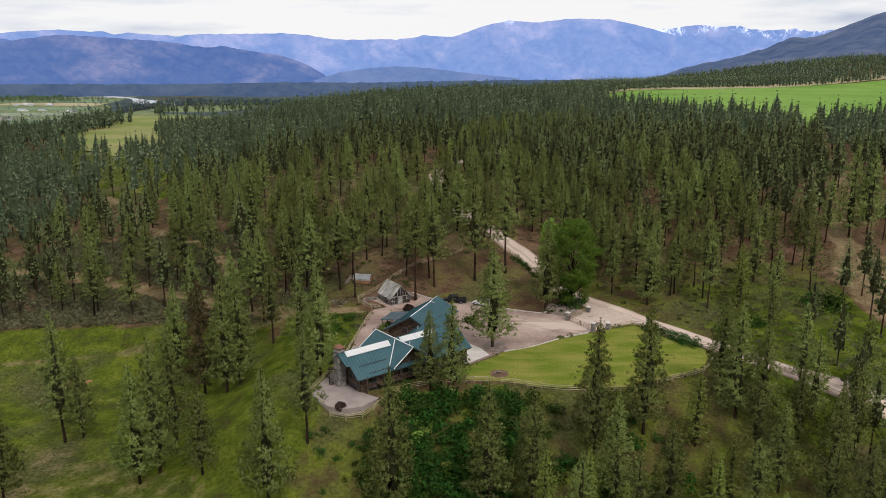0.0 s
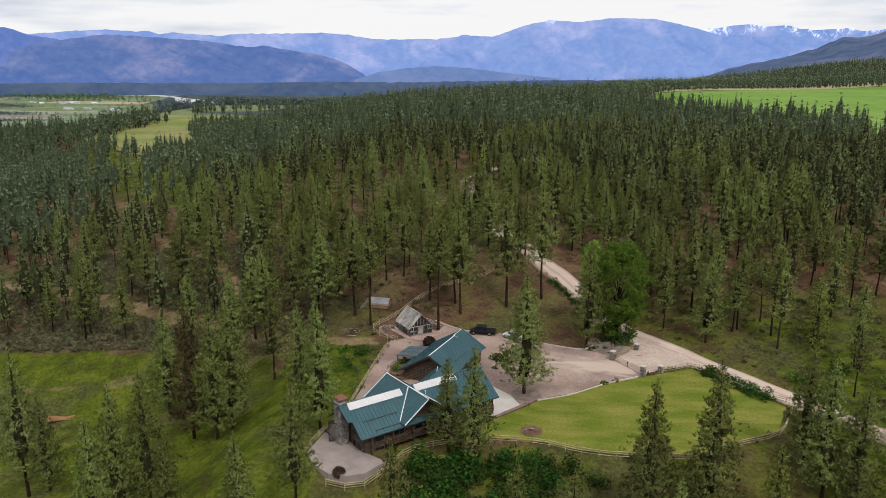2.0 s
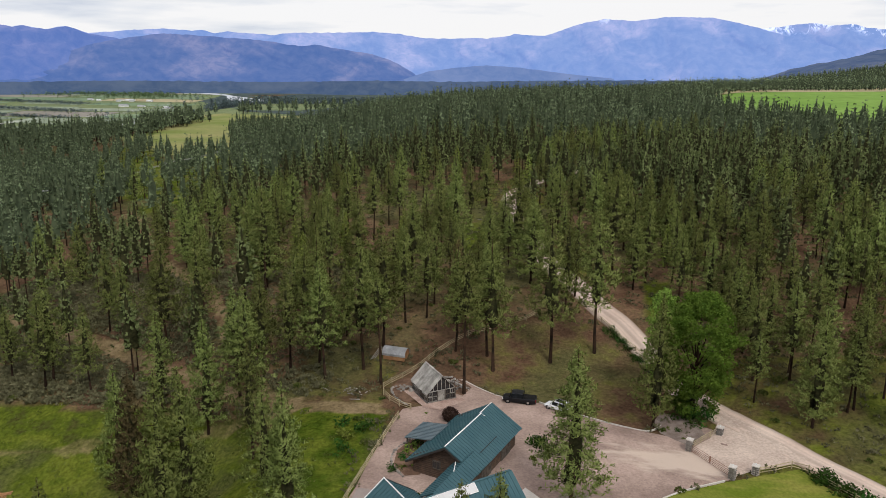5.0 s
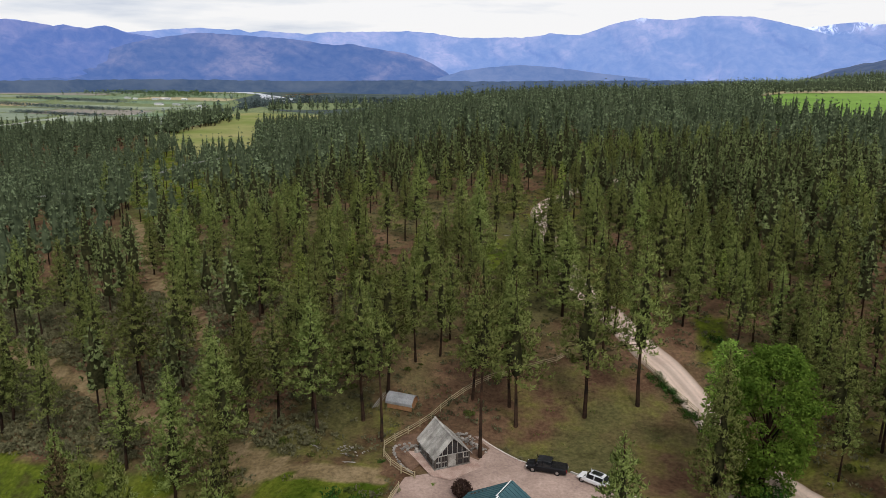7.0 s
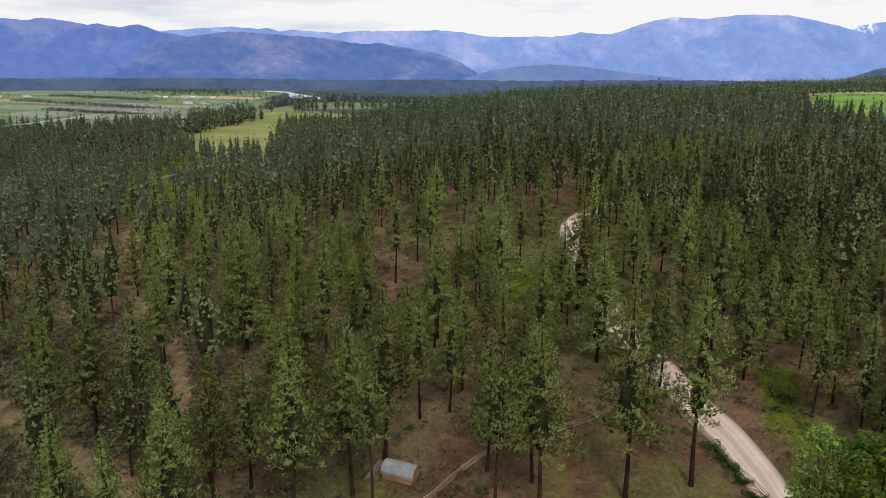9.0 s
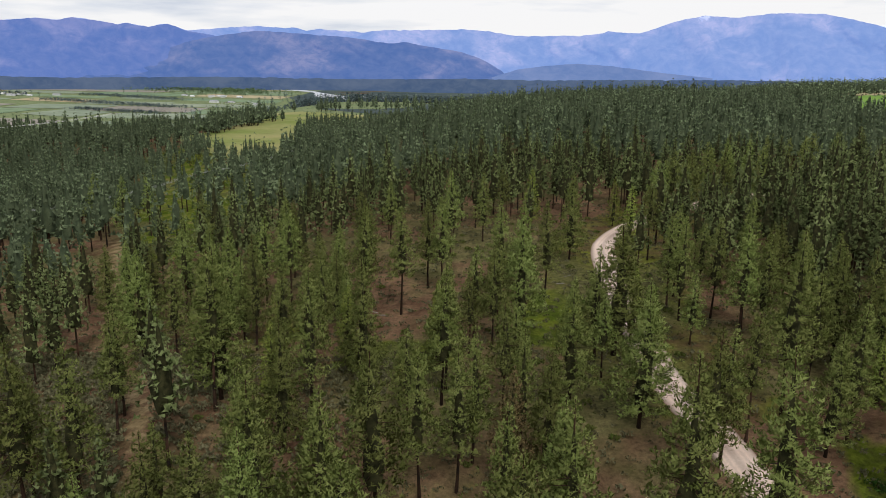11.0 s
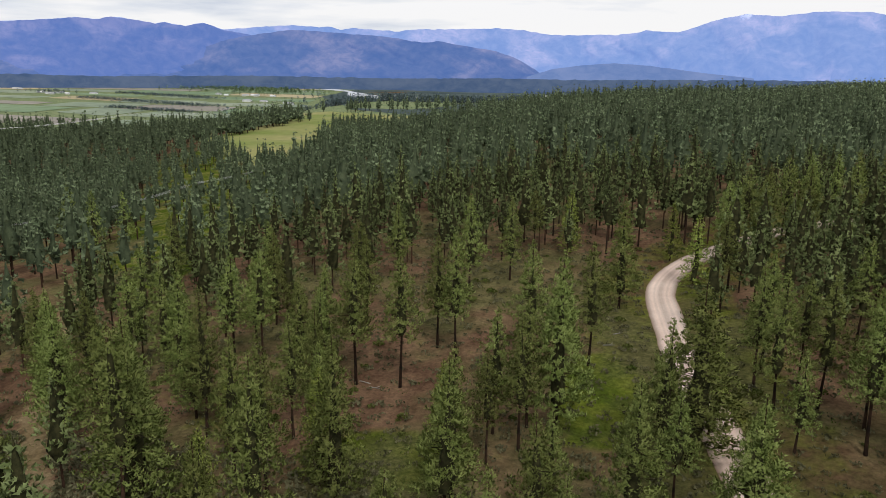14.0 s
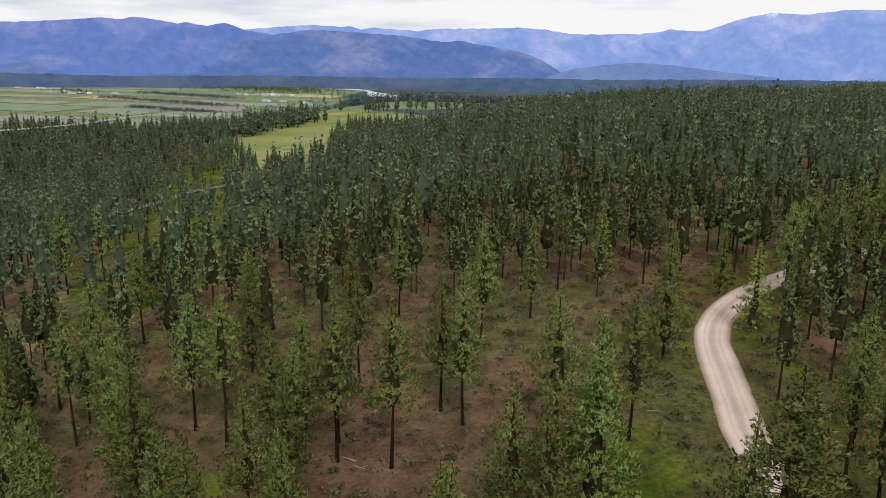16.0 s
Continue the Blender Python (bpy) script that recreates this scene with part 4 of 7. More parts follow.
def crown_core(r, foot, reach, kind, share, rings, sides, height=18.0, axis=None):
    """The dense inside of a crown: a ragged hollow body that holds its painted shade."""
    f = (np.arange(rings + 1) / rings)[:, None]
    a = (np.arange(sides) * 2 * math.pi / sides)[None, :] + 0.5 * (np.arange(rings + 1)[:, None] % 2)
    rad = share * reach * pine_shape(np.clip(f, 0.02, 0.985), kind) * r.uniform(0.62, 1.2, (rings + 1, sides)) * (f < 1) + 0.02
    z = height * (foot + (1 - foot) * 0.88 * np.clip(f + r.normal(0, 0.25 / rings, (rings + 1, sides)), 0, 1)) + 0.1 * rad
    v = np.stack([np.cos(a) * rad, np.sin(a) * rad, z], -1)
    nrm = np.stack([np.cos(a), np.sin(a), 0.5 + 0.6 * f + 0 * a], -1) + r.normal(0, 0.4, (rings + 1, sides, 3))
    if axis is not None:
        v = v + np.array([axis(q) * np.array([1, 1, 0]) for q in height * (foot + (1 - foot) * f[:, 0])])[:, None, :]
    i, j = np.meshgrid(np.arange(rings), np.arange(sides), indexing="ij")
    k = (j + 1) % sides
    quad = [(i, j), (i, k), (i + 1, k), (i, j), (i + 1, k), (i + 1, j)]
    return np.stack([v[q] for q in quad], 2).reshape(-1, 3), unit(np.stack([nrm[q] for q in quad], 2).reshape(-1, 3))


def joined(*pairs):
    return np.concatenate([p[0] for p in pairs]), np.concatenate([p[1] for p in pairs])


def pine_shape(f, kind):
    """Relative reach of the branches, from the crown's foot (0) to the tip (1)."""
    if kind == "young":
        return (1 - f) ** 0.85 * np.minimum(1.0, 0.8 + f * 3)
    if kind == "old":
        return (1 - f ** 1.6) ** 0.8 * np.minimum(1.0, 0.5 + f * 2.4)
    return (1 - f) ** 1.1 * np.minimum(1.36, 0.78 + f * 3.2)


def make_pine(seed, kind, height=18.0, foot=0.38, reach=2.3, branches=120, clump=0.36, per=5, density=3.6):
    """Trunk with limbs (Geo), and the crown's corners and shading normals."""
    r = np.random.default_rng(seed)
    wood = Geo()
    lean = r.normal(0, 0.012, 2)
    bend = [(lean[0] * z + 0.10 * math.sin(z * 0.35 + seed), lean[1] * z + 0.10 * math.cos(z * 0.3 + seed * 2), z) for z in np.linspace(0, height, 7)]
    rad = [0.17 * (1 - 0.86 * k / 6) * (1.25 if k == 0 else 1) for k in range(7)]
    for k in range(6):
        p = bend[k] if k else (bend[0][0], bend[0][1], -0.4)
        wood.tube(p, bend[k + 1], rad[k], rad[k + 1], 7, caps=k == 5)

    def axis(z):
        return np.array([np.interp(z, [b[2] for b in bend], [b[i] for b in bend]) for i in range(3)])

    centres, outs, sizes = [], [], []
    z0 = height * foot
    # stronger and weaker sides and tiers give the outline its bays
    bays = r.uniform(0, 6.28, 3)
    for w in range(branches):
        f = (w + r.uniform(0.0, 1.0)) / branches
        z = z0 + (height - z0) * f * 0.97
        ang = w * 2.39996 + r.normal(0, 0.5)
        bay = 1 + 0.14 * math.sin(ang * 2 + f * 7 + bays[0]) + 0.12 * math.sin(ang + f * 17 + bays[1])
        length = reach * float(pine_shape(f, kind)) * r.uniform(0.72, 1.12) * bay + 0.15
        if r.random() < 0.12 and f < 0.45:
            continue
        rise = -0.20 + 0.62 * f + r.normal(0, 0.08)
        out = np.array([math.cos(ang), math.sin(ang), rise])
        o = axis(z)
        if length > 1.4 and r.random() < 0.5:
            wood.tube(tuple(o), tuple(o + out * length * 0.85), 0.045, 0.012, 3, caps=False)
        k = max(1, int(length * density * (0.8 if f > 0.2 else 0.7) + r.random()))
        for q in range(k):
            t = 0.30 + 0.70 * ((q + r.uniform(0.1, 0.9)) / k) ** 0.7
            c = o + out * length * t + np.array([*r.normal(0, 0.10 + 0.09 * length, 2), 0.16 * length * t * t + r.normal(0, 0.12)])
            centres.append(c)
            outs.append((out[0], out[1], 0.35 + 0.9 * f))
            sizes.append(clump * r.uniform(0.75, 1.3) * (0.8 if f > 0.9 else 1.0))
    # bare dead sticks below the crown
    if kind != "young":
        for _ in range(9):
            z = height * r.uniform(foot * 0.5, foot + 0.05)
            ang, o = r.uniform(0, 6.28), axis(z)
            wood.tube(tuple(o), tuple(o + np.array([math.cos(ang), math.sin(ang), r.uniform(-0.3, 0.1)]) * r.uniform(0.4, 1.2)), 0.03, 0.008, 3, caps=False)
    for z in (0.965, 0.985, 1.0):
        centres.append(axis(height * z))
        outs.append((0.0, 0.0, 1.0))
        sizes.append(clump * 0.75)
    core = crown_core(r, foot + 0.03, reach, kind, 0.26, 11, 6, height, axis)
    return wood, *joined(core, clump_leaves(r, np.array(centres), unit(np.array(outs)), np.array(sizes), per, 0.25, 1.6, 0.7)), len(core[0]) // 3


def tri_index(n):
    return np.arange(n * 3, dtype=np.int32).reshape(-1, 3)


PINE_KINDS = [("mid", 0.30, 2.5, 1.0), ("mid", 0.36, 2.35, 0.92), ("old", 0.42, 2.2, 0.86), ("mid", 0.24, 2.3, 1.06), ("mid", 0.32, 2.15, 0.95), ("mid", 0.12, 2.6, 1.4), ("young", 0.05, 2.6, 1.15), ("young", 0.08, 2.2, 1.1), ("old", 0.56, 2.0, 0.66)]


def paint_inner_shade(me, mask, core_shade="core_shade"):
    """Gives the masked faces of a crown the dark colour that paints its inner shade."""
    me.materials.append(M[core_shade])
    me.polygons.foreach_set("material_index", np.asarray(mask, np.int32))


def pine_set(branches_, clump_, per_, density_):
    out = []
    for i, (kind_, foot_, reach_, more_) in enumerate(PINE_KINDS):
        wood_, tri_, nrm_, core_ = make_pine(40 + i, kind_, 18.0, foot_, reach_, int(branches_ * more_), clump_, per_, density_ * (1.22 if i == 5 else 1.12 if i in (6, 7) else 1.0))
        tm = wood_.mesh("trunk")
        tm.materials.append(M["bark"])
        cm = array_mesh("crown", tri_, tri_index(len(tri_) // 3), M["needles_young"] if kind_ == "young" else M["needles"], nrm_)
        paint_inner_shade(cm, np.arange(len(tri_) // 3) < core_)
        out.append((kind_, tm, cm))
    return out


# fine needles where the walk passes over the trees, coarser ones to its sides
PINES, PINES_WIDE = pine_set(165, 0.235, 9, 3.2), pine_set(110, 0.36, 6, 2.4)
PINE_LABELS = {"mid": "slender ponderosa pine with bare lower trunk", "old": "tall ponderosa pine with a broad open crown", "young": "young bushy pine, green almost to the ground"}


def plant(x, y, h, which, turn, spread_=1.0):
    close = -100 < x < 60 and y < 290
    kind_, tm, cm = (PINES if close else PINES_WIDE)[which]
    ob = thing("pine_tree", (x, y, gz(x, y)), turn, PINE_LABELS[kind_], "tree", "pines of the wood")
    wide = 1.14 * (h / 18.0) ** 0.8 if kind_ != "young" else h / 13.0
    wide *= spread_
    ob.scale = (wide, wide, h / 18.0)
    part("trunk", tm, None, ob)
    part("crown", cm, None, ob)
    return ob


WEST_MEADOW = [
    (-70.3, 124.3, 25.5), (-49.4, 140.7, 25.5), (-43.4, 136.5, 25.5), (-47.8, 119.7, 21.7), (-46.7, 108.8, 24.4), (-37.8, 104.1, 15.7),
    (-58.5, 152.0, 21.0), (-25.9, 97.5, 22.1), (-21.7, 107.3, 20.1), (-70.1, 104.5, 18.2), (-37.6, 153.4, 19.6), (-27.2, 132.0, 19.2),
    (-22.5, 126.0, 21.6), (-49.0, 162.5, 21.0), (-67.6, 125.6, 17.0), (-49.0, 106.6, 20.9), (-41.0, 138.2, 23.5), (-77.6, 174.3, 17.4),
]
FRONT_SLOPE = [
    (-7.7, 96.7, 22.9), (1.6, 118.1, 18.0), (-2.2, 120.2, 15.0), (10.2, 140.9, 21.9), (6.6, 97.7, 20.7), (13.4, 99.0, 18.4),
    (24.5, 108.5, 23.1), (33.7, 112.4, 22.7), (26.2, 100.0, 17.6), (50.4, 116.5, 20.9), (54.4, 115.2, 19.1), (49.7, 121.7, 18.3),
    (65.6, 125.5, 14.7), (64.3, 117.4, 14.9), (59.6, 112.5, 14.2), (52.0, 102.1, 15.3), (58.9, 100.1, 18.9), (41.9, 111.0, 13.0),
    (75.5, 121.9, 15.4), (48.0, 164.6, 19.0), (43.5, 99.3, 11.2), (33.6, 97.8, 14.9), (39.2, 97.1, 10.4), (21.6, 97.1, 10.5),
]
YARD_EDGE = [
    (-42.4, 165.1, 23.3), (69.7, 165.9, 13.6), (-59.7, 167.6, 18.6), (54.4, 168.5, 14.3), (-46.6, 170.9, 20.3), (24.2, 164.8, 22.0),
    (-6.8, 172.4, 25.5), (-22.0, 175.0, 21.1), (-32.5, 175.9, 22.3), (-87.9, 176.0, 19.4), (-44.6, 177.3, 20.5), (42.8, 178.6, 17.5),
    (-40.0, 179.1, 19.5), (-88.8, 179.8, 21.0), (-26.3, 179.9, 25.0), (-98.3, 180.6, 15.1), (-34.9, 181.3, 24.7), (-2.3, 181.7, 25.5),
    (-47.5, 183.1, 18.0), (8.3, 185.3, 28.5), (-67.5, 185.5, 25.2), (-3.7, 186.2, 22.6), (-23.8, 187.0, 25.5), (-9.6, 187.2, 20.0),
    (-61.0, 187.4, 24.3), (16.8, 188.9, 28.0), (-79.1, 190.2, 19.0), (-40.8, 191.2, 19.0), (46.9, 194.3, 21.5), (43.0, 194.3, 17.6),
]
FOREST_NEAR = [
    (-43.7, 194.9, 16.0), (-21.0, 195.4, 19.5), (-85.8, 195.5, 18.3), (110.9, 196.0, 25.5), (-16.8, 197.3, 18.6), (-28.5, 197.6, 15.0),
    (11.4, 200.7, 20.9), (-24.8, 203.3, 16.0), (-101.6, 204.5, 17.6), (13.6, 206.3, 18.0), (-69.3, 206.5, 17.1), (-55.2, 208.4, 24.2),
    (-40.4, 208.9, 21.5), (-46.3, 208.9, 13.3), (-56.1, 211.5, 23.4), (4.3, 212.2, 20.2), (28.9, 212.5, 18.7), (-22.5, 212.8, 20.1),
    (-12.7, 215.4, 15.4), (-114.8, 216.1, 17.7), (-35.5, 216.9, 19.6), (-23.1, 217.1, 19.8), (-5.2, 217.3, 18.5), (4.8, 217.8, 16.8),
    (-107.0, 219.2, 16.4), (-50.2, 220.6, 17.6), (-64.0, 220.8, 19.0), (-39.7, 222.3, 13.6), (-73.1, 226.2, 17.5), (-41.7, 226.5, 15.0),
]
FOREST_MIDDLE = [
    (-26.8, 227.4, 13.0), (-21.8, 228.7, 14.4), (-47.3, 230.0, 17.0), (-18.7, 232.5, 17.0), (-64.0, 233.3, 15.7), (0.6, 233.9, 21.9),
    (-84.7, 237.1, 17.2), (-18.8, 237.8, 17.4), (-15.2, 237.8, 23.2), (-69.1, 238.0, 20.0), (-48.3, 238.6, 14.2), (20.0, 239.7, 19.9),
    (-97.2, 240.2, 16.3), (-81.3, 242.6, 17.9), (-37.8, 244.0, 20.2), (-44.8, 244.1, 20.4), (-50.4, 244.5, 14.9), (-60.5, 245.3, 19.9),
    (-67.1, 248.0, 18.6), (16.5, 248.6, 18.1), (-52.0, 250.1, 16.2), (14.5, 252.6, 15.8), (-20.9, 253.3, 19.0), (9.5, 253.6, 17.1),
    (-32.4, 253.7, 19.4), (-66.8, 254.4, 15.7), (-12.8, 255.8, 18.5), (-36.0, 256.3, 18.1), (28.0, 257.2, 15.3), (10.8, 258.5, 17.5),
]
FOREST_BACK = [
    (-50.8, 264.0, 15.5), (-54.9, 270.4, 16.6), (-35.8, 275.1, 19.4), (6.4, 278.1, 16.4), (-30.7, 286.0, 16.4), (2.6, 290.2, 13.6),
    (-1.3, 306.5, 12.1), (8.6, 301.5, 17.0), (10.2, 308.0, 16.0), (14.6, 303.4, 18.0), (17.5, 316.0, 17.0), (22.4, 321.6, 16.5), (27.0, 327.5, 18.0),
]
ROAD_EAST = [
    (21.0, 244.9, 17.5), (23.5, 242.3, 17.2), (25.9, 251.3, 16.3), (22.4, 217.7, 25.3), (27.9, 228.4, 16.4), (32.4, 235.1, 18.0), (12.7, 209.4, 13.2),
    (26.1, 209.6, 16.5), (34.1, 202.2, 17.7), (37.0, 204.4, 16.4), (39.6, 200.0, 16.4), (41.6, 197.9, 15.7), (17.1, 211.1, 16.7),
]
FOREST_GAPS = [
    (-53.0, 285.5, 15.8), (-28.5, 300.2, 14.5), (-9.9, 277.0, 19.0), (-21.8, 307.0, 13.5), (-134.2, 295.2, 19.6), (-155.4, 310.3, 19.7),
    (-133.2, 305.2, 17.4), (-75.1, 275.0, 15.4), (-79.2, 225.3, 20.0), (-59.2, 228.8, 20.5), (-75.6, 242.6, 19.0), (-44.1, 217.4, 19.4),
    (-68.1, 263.5, 17.0), (11.2, 248.0, 18.4), (24.2, 266.0, 16.8), (3.2, 240.4, 12.8), (-67.2, 202.2, 18.4), (-84.7, 230.3, 19.8),
]
FOREST_MORE = [
    (-40.7, 200.5, 18.9), (-54.9, 247.0, 15.5), (-46.3, 247.7, 16.0), (-15.6, 242.0, 18.6), (-71.7, 191.1, 18.4), (-94.7, 272.0, 18.0),
    (-89.4, 255.4, 18.0), (-53.5, 226.0, 13.0), (-28.6, 233.5, 9.0), (-22.5, 235.2, 16.5), (-28.1, 211.1, 9.0), (-31.9, 190.2, 16.0),
    (-15.8, 202.0, 18.0), (-13.3, 210.0, 18.0), (-10.1, 204.1, 17.0), (-10.5, 195.7, 18.0), (-6.6, 200.6, 17.0), (-2.4, 232.0, 18.5),
]
EAST_STAND = [
    (51.0, 170.9, 17.5), (55.6, 169.2, 18.2), (65.8, 176.2, 17.0), (82.5, 178.6, 17.8), (90.2, 183.0, 18.0), (88.3, 169.5, 16.5), (76.5, 173.8, 17.2),
    (72.1, 184.1, 18.5), (63.9, 186.1, 17.6), (82.7, 185.0, 16.8), (91.3, 179.7, 17.3), (68.3, 162.3, 13.0), (103.6, 193.7, 18.0), (113.6, 191.8, 25.0), (59.5, 178.4, 17.0), (97.0, 190.5, 17.0),
]
ROAD_BEND = [
    (9, 306, 16.5), (12.5, 309.5, 17.8), (17, 315, 16), (21.4, 320, 18.2), (27.5, 327, 15.5), (33, 332, 17.4), (38, 336.5, 18), (45, 342, 16.8), (52, 348, 17.6), (60, 355, 17), (68, 362, 18),
    (15, 306, 15), (25, 318, 17.2), (36, 328, 16.2), (48, 338, 18.1),
]

BROAD_PINES = {(4.3, 212.2): 1.2, (0.6, 233.9): 1.6, (-56.1, 211.5): 1.25, (1.6, 118.1): 1.0, (10.2, 140.9): 1.22, (24.2, 164.8): 0.92}
RUSTY_PINES = {(-49.4, 140.7), (-10.5, 195.7)}
BARE_PINES = {(-22.0, 175.0), (-6.8, 172.4)}
rnd = random.Random(77)
planted = []
for stand in (WEST_MEADOW, FRONT_SLOPE, YARD_EDGE, ROAD_EAST, ROAD_BEND, FOREST_NEAR, FOREST_MIDDLE, FOREST_BACK, FOREST_GAPS, FOREST_MORE, EAST_STAND):
    for x, y, h in stand:
        planted.append((x, y))
        which = rnd.choice((6, 7)) if h < 14 else 5 if stand is FRONT_SLOPE else rnd.choice((0, 3, 4)) if stand is YARD_EDGE else rnd.choice((5, 3, 5)) if stand is WEST_MEADOW else rnd.choice((0, 1, 2, 3, 4, 5))
        broad = BROAD_PINES[(x, y)] if (x, y) in BROAD_PINES else 1.05 if stand is FRONT_SLOPE else 1.12 if stand is YARD_EDGE else 1.0
        tree_ = plant(x, y, h, 8 if (x, y) in BARE_PINES else 5 if (x, y) in BROAD_PINES else which, rnd.uniform(0, 360), broad)
        if (x, y) in RUSTY_PINES:
            crown_ = next(c for c in tree_.children if c.name.startswith("crown"))
            crown_.data = crown_.data.copy()
            crown_.data.materials[0] = M["needles_rusty"]
            tagged(tree_, "half-dead pine with rusty brown needles", "tree", "pines of the wood")

# the rest of the wood: jittered rows, thinned by the lie of the land
GRID = 7.4
rng = np.random.default_rng(11)
cells_x, cells_y = np.meshgrid(np.arange(-330, 330, GRID), np.arange(20, 700, GRID))
jx = cells_x + rng.uniform(-3.6, 3.6, cells_x.shape)
jy = cells_y + rng.uniform(-3.6, 3.6, cells_x.shape)
stands = (np.array([[noise.noise(Vector((x * 0.02, y * 0.02, 4.0))) for x, y in zip(a, b)] for a, b in zip(jx, jy)]) * 0.35 + 0.80 + 0.15 * (jx > 12))
keep = (rng.random(jx.shape) < tree_room(jx, jy) * stands) & (np.abs(jx - 10) < 0.72 * jy + 60)
jx, jy = jx[keep], jy[keep]
# the stand east of the road is thicker
tx, ty = rng.uniform(28, 150, 330), rng.uniform(184, 340, 330)
more = rng.random(330) < tree_room(tx, ty) * 0.62
jx, jy = np.concatenate([jx, tx[more]]), np.concatenate([jy, ty[more]])
# a dense stand screens the road past its bend
tx, ty = rng.uniform(4, 66, 150), rng.uniform(252, 350, 150)
more = (line_distance(ROAD, tx, ty) > 4.2) & (rng.random(150) < 0.75)
jx, jy = np.concatenate([jx, tx[more]]), np.concatenate([jy, ty[more]])
# and the wood closes up towards the back of the bench
tx, ty = rng.uniform(-330, 330, 2600), rng.uniform(285, 700, 2600)
more = (rng.random(2600) < tree_room(tx, ty) * 0.55) & (np.abs(tx - 10) < 0.72 * ty + 60)
jx, jy = np.concatenate([jx, tx[more]]), np.concatenate([jy, ty[more]])
known = np.array(planted)
gap = np.array([np.min((known[:, 0] - x) ** 2 + (known[:, 1] - y) ** 2) for x, y in zip(jx, jy)])
ok = gap > 5.2 ** 2
jx, jy = jx[ok], jy[ok]
jh = rng.normal(17.0, 2.6, len(jx)).clip(9.5, 23)
rank = np.hypot(jx - 12, (jy - 195) * 0.8) - 30 * (jx > 60) * (jy < 300)
order = np.argsort(rank)
single = order[:70]
for i in single:
    h = float(jh[i])
    plant(float(jx[i]), float(jy[i]), h, int(rng.integers(6, 8)) if h < 12.5 else int(rng.integers(0, 6)), float(rng.uniform(0, 360)))


def forest(name, xs, ys, hs, templates, label, seed, leaf=None, broad=1.0):
    """A wood past counting: many pines in one mesh."""
    r = np.random.default_rng(seed)
    crowns, woods = [], []
    zs = ground_z(xs, ys)
    pick = r.integers(0, len(templates), len(xs))
    turn = r.uniform(0, 2 * math.pi, len(xs))
    normals = []
    inner, tints = [], []
    for k, ((tri, nrm, core), stem) in enumerate(templates):
        m = pick == k
        c, s, h = np.cos(turn[m])[:, None], np.sin(turn[m])[:, None], hs[m][:, None] / 18.0
        w = h ** 0.75 * broad * r.uniform(0.85, 1.15, h.shape)
        for src, bag in ((tri, crowns), (stem, woods)):
            p = src[None, :, :]
            bag.append(np.stack([(p[..., 0] * c - p[..., 1] * s) * w + xs[m][:, None], (p[..., 0] * s + p[..., 1] * c) * w + ys[m][:, None], p[..., 2] * h + zs[m][:, None]], -1).reshape(-1, 3))
        inner.append(np.tile(np.arange(len(tri) // 3) < core, int(m.sum())))
        tints.append(np.repeat(r.uniform(-0.42, 0.46, int(m.sum())), len(tri)))
        q = nrm[None, :, :]
        normals.append(np.stack([q[..., 0] * c - q[..., 1] * s, q[..., 0] * s + q[..., 1] * c, q[..., 2] + 0 * c], -1).reshape(-1, 3))
    ob = thing(name, (0, 0, 0), 0, label, "forest", kind="stuff")
    v = np.concatenate(crowns)
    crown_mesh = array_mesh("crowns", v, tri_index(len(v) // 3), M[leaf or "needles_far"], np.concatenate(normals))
    paint_inner_shade(crown_mesh, np.concatenate(inner), "core_shade" if leaf == "needles_mid" else "core_shade_far")
    crown_mesh.attributes.new("tint", "FLOAT", "POINT").data.foreach_set("value", np.concatenate(tints).astype(np.float32))
    part("crowns", crown_mesh, None, ob)
    v = np.concatenate(woods)
    part("trunks", array_mesh("trunks", v, tri_index(len(v) // 3), M["bark"]), None, ob)
    return ob


def stem_triangles(height, radius):
    """A plain three-sided stem."""
    a = [(radius * math.cos(t), radius * math.sin(t), -0.3) for t in (0, 2.09, 4.19)]
    tip = (0, 0, height)
    return np.array([p for i in range(3) for p in (a[i], a[(i + 1) % 3], tip)], float)


def cone_pine(seed, count, foot, reach, size, per, slim, share, rings, sides, height=18.0):
    """Crown of a pine farther off: clumps set all over an uneven pointed crown. Gives corners and shading normals."""
    r = np.random.default_rng(seed)
    f = np.sort(r.random(count * 6))
    f = np.sort(r.choice(f, count, replace=False, p=(pine_shape(f, "mid") + 0.12) / (pine_shape(f, "mid") + 0.12).sum()))
    f[-1] = 0.97
    ang = np.arange(count) * 2.39996 + r.normal(0, 0.5, count)
    bay = 1 + 0.15 * np.sin(ang * 2 + f * 7 + seed) + 0.12 * np.sin(ang + f * 17 + seed * 2)
    rad = np.maximum(0.0, reach * pine_shape(f, "mid") * bay * r.uniform(0.55, 1.08, count) - size * 0.5)
    c = np.stack([np.cos(ang) * rad, np.sin(ang) * rad, height * (foot + (1 - foot) * f * 0.97) + 0.15 * rad], 1)
    outs = unit(np.stack([np.cos(ang), np.sin(ang), 0.55 + 0.7 * f], 1))
    core = crown_core(r, foot, reach, "mid", share, rings, sides, height)
    return *joined(core, clump_leaves(r, c, outs, size * (1.0 - 0.35 * f) * r.uniform(0.8, 1.25, count), per, slim)), len(core[0]) // 3


